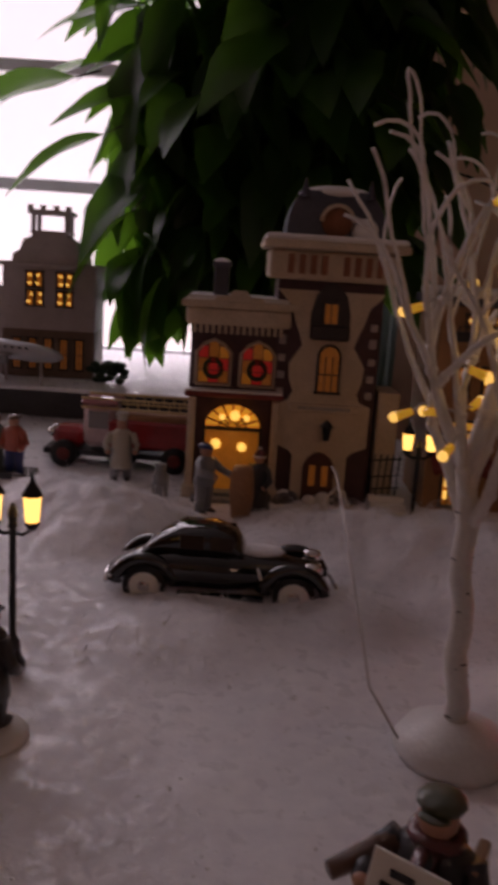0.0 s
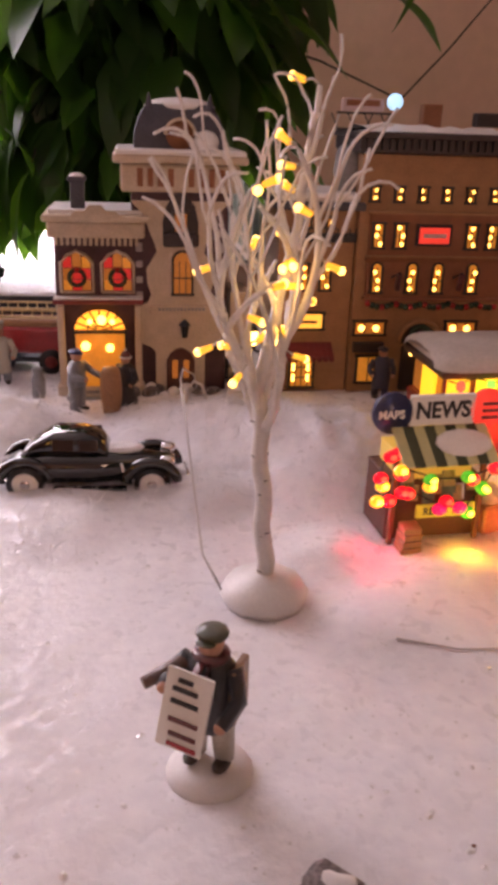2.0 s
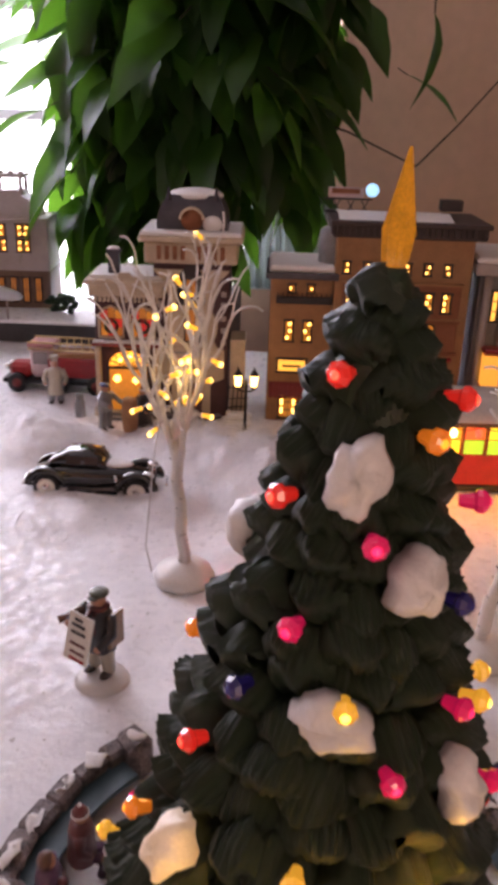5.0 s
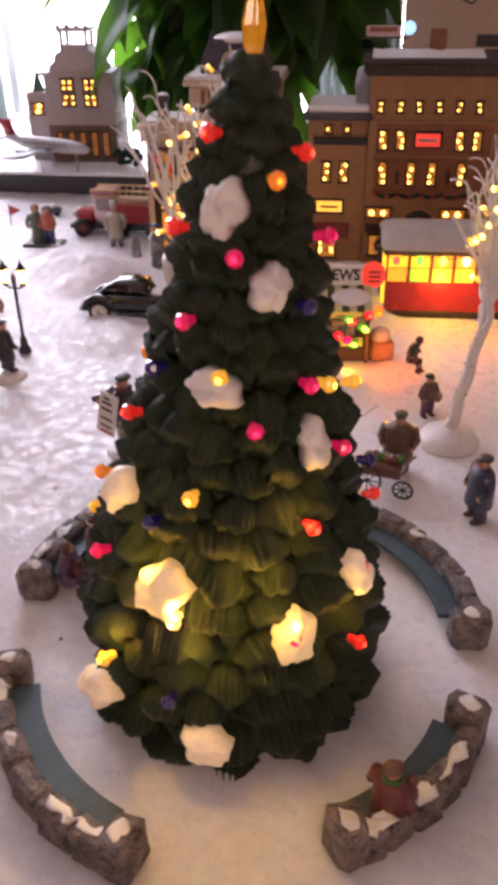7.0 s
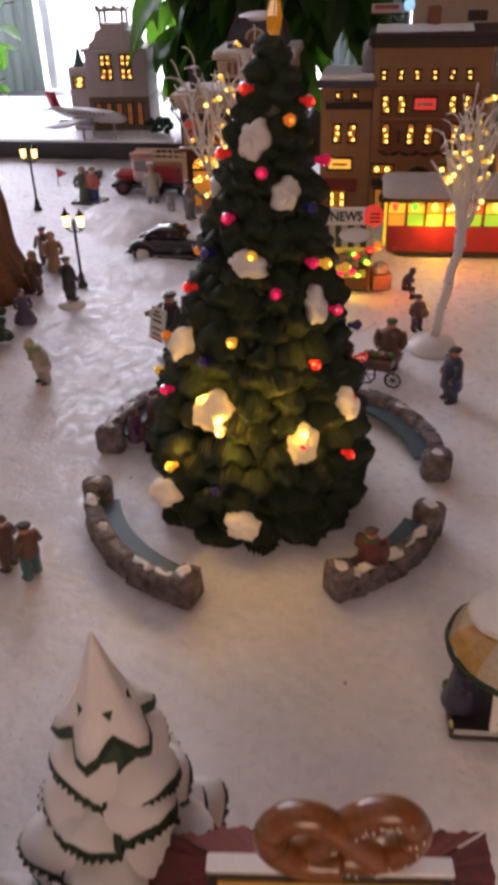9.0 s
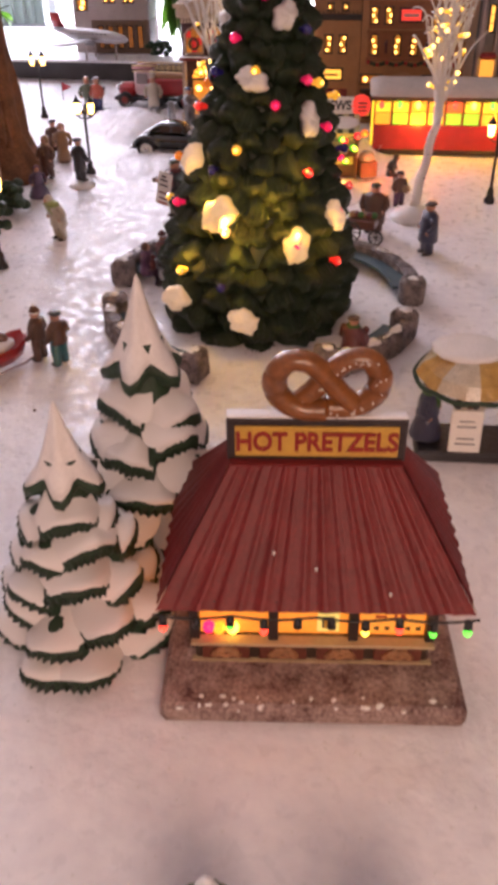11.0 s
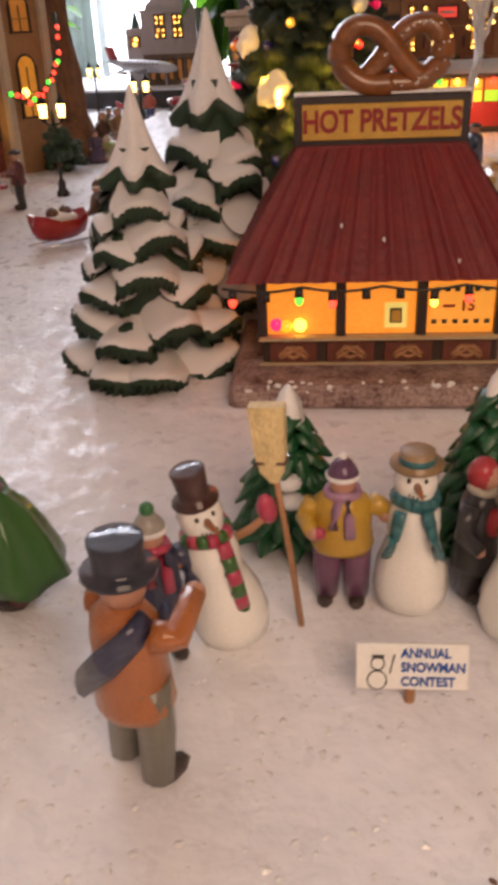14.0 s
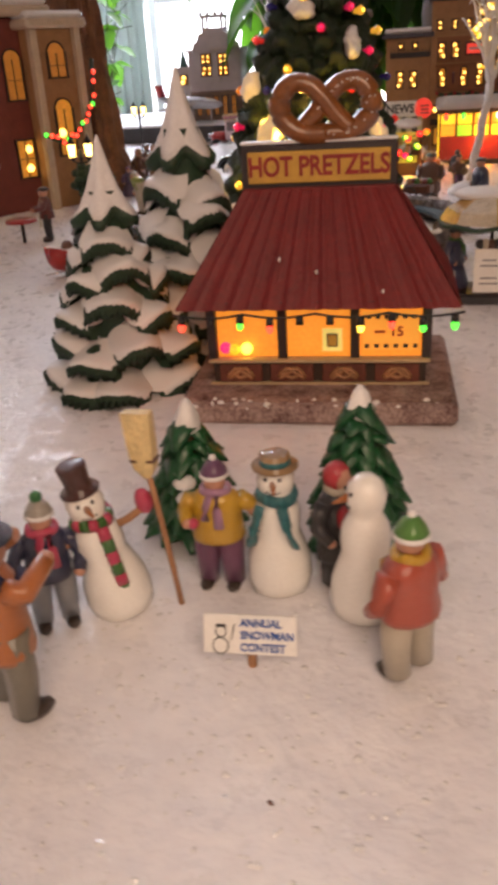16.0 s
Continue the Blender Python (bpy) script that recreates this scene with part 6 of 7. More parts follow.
# the snowman contest
figurine("man figurine in orange coat, blue sash, top hat", 0.3115, -0.634, 150, 0.0665, ORANGE, paint(0.22, 0.20, 0.15), "top", paint(0.015, 0.018, 0.035), sash=NAVY, long=0.36, wide=0.98, arms=((0.15, -0.20, 0.80), (0.15, -0.20, 0.80)))
figurine("girl figurine in green cape bending forward", 0.2475, -0.573, -75, 0.056, GREENC, MAROON, "hood", GREENC, scarf=MAROON, bend=0.45, wide=0.95, arms=((0.24, -0.22, 0.46), (0.24, -0.22, 0.46)),
         extra=lambda s, P: s.grid([[P(r * math.cos(a) * (1 + 0.10 * math.sin(6 * a)), r * math.sin(a) * (1 + 0.10 * math.sin(6 * a)), z + 0.02 * math.sin(6 * a + 1)) for a in (2 * math.pi * i / 30 for i in range(30))] for r, z in ((0.20, 0.24), (0.31, 0.20), (0.29, 0.27), (0.22, 0.45), (0.16, 0.62), (0.10, 0.76))], GREENC, True, True, False))
figurine("child figurine in yellow sweater and purple hat", 0.3535, -0.556, 5, 0.0515, YELLOW, paint(0.20, 0.07, 0.15), "knit", PURPLE, scarf=LILAC, wide=1.15, arms=((0.17, -0.17, 0.60), (0.26, 0.02, 0.62)), extra=lambda s, P: s.ball(P(-0.13, -0.17, 0.60), 0.042, PINK, 9))
figurine("child figurine in dark coat and striped hat", 0.303, -0.592, 35, 0.050, NAVY, GREYC, "knit", paint(0.45, 0.42, 0.36), scarf=PINK, extra=lambda s, P: s.ball(P(0, 0, 1.04), 0.045, paint(0.03, 0.2, 0.05), 8))
figurine("child figurine in orange-red coat with yellow scarf", 0.427, -0.590, -125, 0.056, CORAL, CREAMC, "knit", paint(0.10, 0.28, 0.04), scarf=YELLOW, wide=1.15, extra=lambda s, P: s.ball(P(-0.16, -0.2, 0.45), 0.08, YELLOW, 9))


def snowman(label, x, y, rz, h, hat, hatc, scarf=None, scarf2=None, arm=None, tilt=0.0, buttons=True, glaze=None):
    s, m = Shape(), glaze or SNOWMAN
    prof = [(0.18, 0.0), (0.24, 0.03), (0.265, 0.12), (0.25, 0.24), (0.20, 0.36), (0.175, 0.42), (0.185, 0.50), (0.175, 0.58), (0.13, 0.64), (0.115, 0.66), (0.14, 0.71), (0.148, 0.77), (0.12, 0.84), (0.06, 0.88)]
    rnd = random.Random(int(x * 1000))
    s.lathe((0, 0, 0), prof, m, 22, wob=0.02, rnd=rnd)
    s.cyl((0.0, -0.13, 0.765), (0.03, -0.26, 0.755), 0.030, 0.006, ORANGE, 8)
    for sx in (-1, 1):
        s.ball((sx * 0.055, -0.132, 0.80), 0.014, DARK, 7)
    for k in range(5):
        s.ball((-0.05 + 0.025 * k, -0.143, 0.72 - 0.008 * (2 - abs(k - 2))), 0.008, DARK, 6)
    if buttons:
        for zz, ry in ((0.56, 0.185), (0.47, 0.185), (0.36, 0.205)):
            s.ball((0.02, -ry, zz), 0.021, DARK, 8)
    z = 0.84
    if hat == "top":
        s.lathe((0.0, 0, z), [(0.150, 0), (0.152, 0.012), (0.105, 0.022), (0.098, 0.07), (0.112, 0.17), (0.095, 0.18)], hatc, 16)
    elif hat == "boater":
        s.lathe((0.0, 0, z), [(0.18, 0), (0.185, 0.015), (0.12, 0.02), (0.118, 0.08), (0.10, 0.09)], hatc, 18)
        s.lathe((0.0, 0, z + 0.02), [(0.122, 0), (0.125, 0.01), (0.124, 0.03), (0.120, 0.035)], TEALC, 18)
    elif hat == "beret":
        s.ball((0.02, 0, z + 0.03), (0.11, 0.11, 0.06), hatc, 12)
    if scarf:
        for k in range(14):
            a0, a1 = 2 * math.pi * k / 14, 2 * math.pi * (k + 1) / 14
            s.tube([(0.135 * math.cos(a), 0.135 * math.sin(a), 0.655 + 0.012 * math.sin(2 * a)) for a in (a0, (a0 + a1) / 2, a1)], 0.040, 0.040, scarf if k % 2 or not scarf2 else scarf2, 8)
        ends = ((0.05, 0.0),) if scarf2 else ((0.07, 0.10), (-0.10, -0.08))
        for ex, dx in ends:
            n = 7 if scarf2 else 4
            for k in range(n):
                f0, f1 = k / n, (k + 1) / n
                q = lambda f: (ex + dx * f, -0.17 - 0.06 * math.sin(math.pi * min(1, f * 0.9)), 0.64 - (0.52 if scarf2 else 0.26) * f)
                s.tube([q(f0), q((f0 + f1) / 2), q(f1)], 0.048, 0.048, (scarf if k % 2 else scarf2) if scarf2 else scarf, 7, 0.45)
    if arm:
        for sx, ex, ez, mitt in arm:
            s.tube([(sx * 0.16, -0.02, 0.56), (sx * (0.16 + ex * 0.5), -0.06, 0.56 + ez * 0.5), (sx * (0.16 + ex), -0.06, 0.56 + ez)], 0.026, 0.024, TAN, 7)
            if mitt:
                s.ball((sx * (0.19 + ex), -0.06, 0.60 + ez), (0.07, 0.06, 0.085), mitt, 10)
    ob = s.put("snowman")
    ob.matrix_world = pose(x, y, 0, 0, tilt, rz) @ Matrix.Diagonal((h * 0.76, h * 0.76, h, 1))
    return tagged(ob, label, "snowman figurine", "contest snowmen")


snowman("glazed snowman in brown top hat and striped scarf", 0.3225, -0.577, 35, 0.061, "top", paint(0.07, 0.02, 0.015), GREENC, PINK, ((1, 0.22, 0.06, PINK), (-1, 0.16, 0.02, None)), -11)
snowman("glazed snowman in straw boater and teal scarf", 0.3755, -0.553, 5, 0.060, "boater", paint(0.42, 0.27, 0.13), TEALC, buttons=False)
snowman("cream snowman with three black buttons", 0.2510, -0.637, 5, 0.062, "none", DARK, glaze=mat("cream_snowman", (0.68, 0.60, 0.46), 0.35, size=60, var=0.15, bump=0.2, coat=0.3))
snowman("snowman in black top hat and purple scarf", 0.226, -0.600, 20, 0.058, "top", DARK, paint(0.10, 0.09, 0.25))
snowman("white snowman with a red mitten beside a small fir", 0.409, -0.562, -60, 0.062, "none", REDC, arm=((-1, 0.10, -0.10, REDC),), buttons=False)
figurine("child figurine in black coat and round red hat", 0.3965, -0.545, 60, 0.050, DARK, DARK, "hood", REDC, long=0.24, wide=1.1, scarf=CREAMC)


def broom():
    b = root("broom", 0.3405, -0.572, 0, 0, "straw broom standing upright in snow", "broom")
    b.matrix_world = pose(0.3415, -0.572, 0, 0, -3, 0) @ Matrix.Diagonal((0.92, 1.1, 1.36, 1))
    Shape().tube([(0.0015, 0.0, 0.0), (-0.0005, 0.0, 0.02), (-0.0035, 0.0, 0.042)], 0.0011, 0.0011, TAN, 8).put("stick", b)
    s = Shape()
    s.grid([[(-0.0035 + wx * sx - 0.0002 * k, wy * sy, z) for sx, sy in ((-1, -1), (0, -1.2), (1, -1), (1, 1), (0, 1.2), (-1, 1))] for k, (wx, wy, z) in enumerate(((0.0012, 0.001, 0.0385), (0.0038, 0.0022, 0.0415), (0.0046, 0.0024, 0.045), (0.0056, 0.0018, 0.0565)))], STRAW, False, True, True)
    br = s.put("bristles", b)
    Shape().box((-0.0037, 0, 0.0438), (0.0096, 0.0052, 0.0007), BROWN).put("binding", br)


broom()


def contest_sign():
    b = root("contest_sign", 0.3775, -0.5985, 8.0, 0.0, "small white snowman contest sign with blue letters", "sign")
    p = Shape().box((0, 0, 0.0125), (0.0305, 0.0016, 0.0132), WHITESIGN, bev=0.0003, rx=-18).put("board", b)
    Shape().cyl((0, 0.001, -0.004), (0, 0.0012, 0.008), 0.0016, 0.0016, TAN, 8).put("stake", b)
    for k, wd in enumerate(("ANNUAL", "SNOWMAN", "CONTEST")):
        zz = 0.0166 - k * 0.0039
        text_part("lettering", wd, 0.0037, BLUEINK, p, pose(-0.0030, -0.0011 - (0.0125 - zz) * 0.32, zz, 72, 0, 0) @ Matrix.Diagonal((0.88, 1, 1, 1)), 0.0001, "LEFT")
    s = Shape()
    for c, r in (((-0.0095, 0.0092), 0.0026), ((-0.0093, 0.0138), 0.0018)):
        s.tube([(c[0] + r * math.cos(a), -0.0012 - (0.0125 - c[1] - r * math.sin(a)) * 0.32, c[1] + r * math.sin(a)) for a in (2 * math.pi * i / 16 for i in range(17))], 0.00018, 0.00018, DARKINK, 5)
    s.box((-0.0092, -0.0006, 0.0160), (0.0030, 0.0006, 0.0008), DARKINK, rx=-18)
    s.tube([(-0.0060, -0.0014, 0.0110), (-0.0048, -0.0002, 0.0165)], 0.0002, 0.0002, DARKINK, 5)
    s.put("drawing", p)


contest_sign()


# ---- street furniture ----
def street_lamp(x, y, h, twin=True, green=False, rz=0):
    b = root("street_lamp", x, y, rz, 0, "black iron street lamp with glowing lantern" + ("s" if twin else ""), "street lamp", "street lamps")
    Shape().lathe((0, 0, 0), [(0.007, 0), (0.007, 0.004), (0.0045, 0.008), (0.004, 0.016), (0.002, 0.02), (0.0018, h * 0.72), (0.0026, h * 0.73), (0.0018, h * 0.76)], BLACK, 12).put("post", b)
    ends = (-0.010, 0.010) if twin else (0.0,)
    if twin:
        Shape().tube([(-0.010, 0, h * 0.72), (-0.005, 0, h * 0.69), (0, 0, h * 0.70), (0.005, 0, h * 0.69), (0.010, 0, h * 0.72)], 0.0011, 0.0011, BLACK, 7).put("arm", b)
        Shape().lathe((0, 0, h * 0.75), [(0.002, 0), (0.003, 0.004), (0.001, 0.010)], BLACK, 8).put("finial", b)
    for e in ends:
        l = Shape().lathe((e, 0, h * 0.72), [(0.0024, 0), (0.0040, 0.003), (0.0038, 0.004)], BLACK, 8).lathe((e, 0, h * 0.72 + 0.018), [(0.0058, 0), (0.0048, 0.002), (0.0016, 0.007), (0.0005, 0.011)], BLACK, 8).put("lantern", b)
        Shape().lathe((e, 0, h * 0.72 + 0.0042), [(0.0036, 0), (0.0048, 0.0136)], LANTERN, 8, False).put("lantern_glass", l)
    if green:
        s = Shape()
        rnd = random.Random(2)
        for i in range(30):
            s.ball((rnd.uniform(-0.012, 0.012), rnd.uniform(-0.012, 0.012), h * 0.48 + rnd.uniform(-0.012, 0.02)), (0.006, 0.006, 0.005), RESINGREEN, 7)
        s.put("greenery", b)["kind"] = "stuff"


street_lamp(-0.272, 0.835, 0.118)
street_lamp(-0.068, 0.500, 0.110)
street_lamp(-0.044, 0.132, 0.112, True, True, 15)
street_lamp(0.192, 0.782, 0.098, True)
street_lamp(0.497, 0.442, 0.110)


def vintage_car():
    b = root("toy_car", 0.040, 0.628, 178, -0.002, "glossy black vintage toy car with whitewall tyres", "car")
    b.matrix_world = pose(0.040, 0.628, -0.003, 0, 0, 178) @ Matrix.Diagonal((1.15, 1.15, 1.08, 1))
    L = 0.140

    def sec(x, w, z0, z1, n=12, k=3.0):
        pts = []
        for i in range(n):
            a = 2 * math.pi * i / n
            c, sn = math.cos(a), math.sin(a)
            pts.append((x, w * math.copysign(abs(c) ** (2 / k), c), (z0 + z1) / 2 + (z1 - z0) / 2 * math.copysign(abs(sn) ** (2 / k), sn)))
        return pts
    body = Shape().grid([sec(0.068, 0.006, 0.012, 0.016), sec(0.064, 0.013, 0.010, 0.021), sec(0.050, 0.018, 0.008, 0.029), sec(0.030, 0.020, 0.007, 0.033), sec(0.0, 0.020, 0.007, 0.033), sec(-0.012, 0.017, 0.007, 0.032), sec(-0.035, 0.0125, 0.009, 0.029), sec(-0.052, 0.009, 0.010, 0.027), sec(-0.055, 0.008, 0.012, 0.025)], BLACKGLOSS, True, True, True)
    body = body.put("body", b)
    cab = Shape().grid([sec(0.050, 0.010, 0.026, 0.030), sec(0.040, 0.014, 0.028, 0.040), sec(0.026, 0.0155, 0.028, 0.0475), sec(0.008, 0.0155, 0.028, 0.048), sec(-0.004, 0.0145, 0.028, 0.044), sec(-0.010, 0.0135, 0.028, 0.034)], BLACKGLOSS, True, True, True).put("cabin", body)
    for sy in (-1, 1):
        for x, w in ((0.020, 0.014), (0.003, 0.013)):
            Shape().box((x, sy * 0.0152, 0.039), (w, 0.0012, 0.0085), mat("smoked_glass", (0.05, 0.03, 0.025), 0.08, var=0.2), bev=0.0005, rx=sy * 9).put("side_window", cab)
        for x in (0.046, -0.040):
            wl = Shape().cyl((x, sy * 0.0150, 0.0105), (x, sy * 0.0205, 0.0105), 0.0125, 0.0125, BLACK, 20).put("wheel", b)
            Shape().cyl((x, sy * 0.0205, 0.0105), (x, sy * 0.0212, 0.0105), 0.0088, 0.0084, WHITESIGN, 18).put("whitewall", wl)
            Shape().cyl((x, sy * 0.0212, 0.0105), (x, sy * 0.0218, 0.0105), 0.0035, 0.003, CHROME, 12).put("hubcap", wl)
            f = Shape()
            f.tube([(x + 0.0175 * math.cos(a), sy * 0.017, 0.0105 + 0.0165 * math.sin(a)) for a in (math.pi * (0.02 + 0.96 * i / 12) for i in range(13))], 0.0046, 0.0036, BLACKGLOSS, 8)
            f.put("fender", body)
        Shape().ball((-0.050, sy * 0.0125, 0.026), (0.006, 0.0045, 0.0045), CHROME, 12).put("headlight", body)
        Shape().box((0.002, sy * 0.0195, 0.0075), (0.05, 0.007, 0.002), BLACKGLOSS, bev=0.0006).put("running_board", body)
        Shape().tube([(-0.018, sy * 0.0125, 0.026), (-0.020, sy * 0.0165, 0.021), (-0.024, sy * 0.0175, 0.012)], 0.0013, 0.0013, CHROME, 7).put("exhaust_pipe", body)
        Shape().tube([(-0.028, sy * 0.0115, 0.025), (-0.030, sy * 0.0155, 0.020), (-0.034, sy * 0.0165, 0.012)], 0.0013, 0.0013, CHROME, 7).put("exhaust_pipe", body)
    Shape().tube([(-0.062, -0.02, 0.010), (-0.065, 0, 0.0105), (-0.062, 0.02, 0.010)], 0.0014, 0.0014, CHROME, 8).put("bumper", b)
    Shape().tube([(0.068, -0.02, 0.012), (0.071, 0, 0.0125), (0.068, 0.02, 0.012)], 0.0014, 0.0014, CHROME, 8).put("bumper", b)
    Shape().ball((-0.018, 0.0, 0.0315), (0.016, 0.010, 0.003), COTTON, 12).put("snow_on_bonnet", b)


vintage_car()


def newsstand():
    b = root("newsstand", 0.290, 0.520, 6, 0, "newsstand with striped awning and coloured bulbs", "newsstand")
    b.matrix_world = pose(0.284, 0.520, 0.002, 0, 0, 6) @ Matrix.Diagonal((0.96, 0.98, 1.0, 1))
    Shape().box((0, 0.022, 0.024), (0.072, 0.044, 0.048), mat("stand_brown", (0.13, 0.05, 0.03), 0.6, size=80, var=0.4), bev=0.001).put("body", b)
    # counter box glows by its own material, standing in for lamp light
    Shape().box((0, 0.020, 0.055), (0.056, 0.040, 0.018), mat("stand_glow", (0.4, 0.3, 0.1), 0.5, glow=0.4, glow_colour=(1.0, 0.6, 0.05))).put("lit_counter", b)
    for x in (-0.034, 0.034):
        Shape().box((x, -0.006, 0.036), (0.004, 0.004, 0.072), WOOD, bev=0.0005).put("post", b)
    for i in range(9):
        Shape().box((-0.032 + i * 0.008, -0.010, 0.075), (0.0078, 0.034, 0.0016), mat("awning_dark", (0.06, 0.07, 0.03), 0.6) if i % 2 else mat("awning_pale", (0.60, 0.58, 0.30), 0.6, var=0.15), rx=32).put("awning_strip", b)
    Shape().ball((0.014, -0.010, 0.0765), (0.022, 0.012, 0.003), SNOW_PAINT, 12, rot=(32, 0, 0)).put("awning_snow", b)
    sg = Shape().box((0.002, 0.006, 0.0955), (0.050, 0.004, 0.022), WHITESIGN, bev=0.0008).put("sign", b)
    text_part("lettering", "NEWS", 0.0165, DARKINK, sg, pose(0.002, 0.0036, 0.0955, 90, 0, 0) @ Matrix.Diagonal((0.92, 1.0, 1, 1)), 0.0003)
    d1 = Shape().cyl((-0.036, 0.008, 0.0945), (-0.036, 0.004, 0.0945), 0.015, 0.015, paint(0.02, 0.03, 0.12), 20).put("round_sign", b)
    text_part("lettering", "MAPS", 0.0082, WHITESIGN, d1, pose(-0.037, 0.0037, 0.0935, 90, 0, 0), 0.0002)
    d2 = Shape().cyl((0.037, 0.008, 0.0955), (0.037, 0.004, 0.0955), 0.014, 0.014, REDSIGN, 20).put("round_sign", b)
    for z in (0.099, 0.094, 0.089):
        Shape().box((0.039, 0.0036, z), (0.013, 0.0006, 0.0022), MAROON).put("lettering_bar", d2)
    # slight glow put into the banner's colour, no lamp behind it
    bn = Shape().box((0.006, -0.010, 0.026), (0.046, 0.002, 0.010), mat("banner_yellow", (0.5, 0.45, 0.06), 0.5, glow=0.15, glow_colour=(0.9, 0.8, 0.05)), bev=0.0004).put("banner", b)
    text_part("lettering", "READ THE", 0.0078, DARKINK, bn, pose(0.006, -0.0113, 0.026, 90, 0, 0), 0.0002)
    rnd = random.Random(12)
    for i in range(14):
        Shape().box((rnd.uniform(-0.03, 0.03), -0.006 - rnd.uniform(0, 0.008), 0.038 + rnd.uniform(0, 0.016)), (0.009, 0.002, 0.011), paint(*rnd.choice(((0.5, 0.2, 0.1), (0.4, 0.35, 0.1), (0.5, 0.45, 0.4), (0.1, 0.2, 0.1)))), rz=rnd.uniform(-12, 12), rx=rnd.uniform(-25, 0)).put("magazine", b)
    for i in range(4):
        Shape().box((-0.024, -0.018, 0.003 + i * 0.005), (0.016 - i * 0.001, 0.014, 0.0046), TAN, rz=rnd.uniform(-8, 8), bev=0.0005).put("newspaper", b)
    path = [(-0.040, -0.004, 0.070), (-0.050, -0.012, 0.052), (-0.046, -0.012, 0.036), (-0.028, -0.014, 0.046), (-0.004, -0.016, 0.034), (0.016, -0.018, 0.030), (0.030, -0.015, 0.044), (0.044, -0.010, 0.062), (0.038, -0.022, 0.064), (0.012, -0.024, 0.056), (-0.012, -0.026, 0.058), (-0.034, -0.02, 0.064)]
    cord = Shape().tube(path, 0.0007, 0.0007, BLACK, 5).put("light_cord", b)
    for i, (x, y, z) in enumerate(path):
        for k in range(2):
            q = Vector((x, y, z)) + Vector((rnd.uniform(-0.006, 0.006), -0.003, rnd.uniform(-0.004, 0.004)))
            c = "rgyrrygrpgro"[(i * 5 + k * 7) % 12]
            lens = Shape().ball(q, (0.0056, 0.0042, 0.0046), STRING[c], 10).put("bulb", cord)
            Shape().ball(q + Vector((0.001, -0.0036, 0.0006)), (0.0026, 0.0016, 0.0022), BULBS[c if c != "g" else "y"], 8).put("bulb_core", lens)
    Shape().box((0.050, 0.012, 0.011), (0.026, 0.03, 0.022), TAN, rz=15, bev=0.002).put("crate", b)
    Shape().ball((0.050, 0.010, 0.026), (0.012, 0.012, 0.009), CREAMC, 10).put("sack", b)


newsstand()


def hand_cart():
    b = root("hand_cart", 0.340, 0.280, -12, 0, "brown wooden hand cart with spoked wheels", "cart")
    Shape().box((0, 0, 0.020), (0.034, 0.022, 0.012), paint(0.14, 0.05, 0.03), bev=0.002).put("box", b)
    for x, r in ((-0.010, 0.0115), (0.020, 0.008)):
        w = Shape().tube([(x + r * math.cos(a), -0.013, r + r * math.sin(a)) for a in (2 * math.pi * i / 20 for i in range(21))], 0.0011, 0.0011, DARK, 6)
        for i in range(4):
            a = math.pi * i / 4
            w.tube([(x - r * math.cos(a), -0.013, r - r * math.sin(a)), (x + r * math.cos(a), -0.013, r + r * math.sin(a))], 0.0006, 0.0006, DARK, 5)
        w.put("wheel", b)
    Shape().tube([(0.015, 0, 0.024), (0.026, 0, 0.034)], 0.0012, 0.0012, WOOD, 6).put("handle", b)
    for i in range(6):
        Shape().ball((-0.012 + i * 0.005, 0.002 * (i % 2), 0.028), 0.0045, (TANC, MAROON, GREENC)[i % 3], 8).put("item", b)


hand_cart()


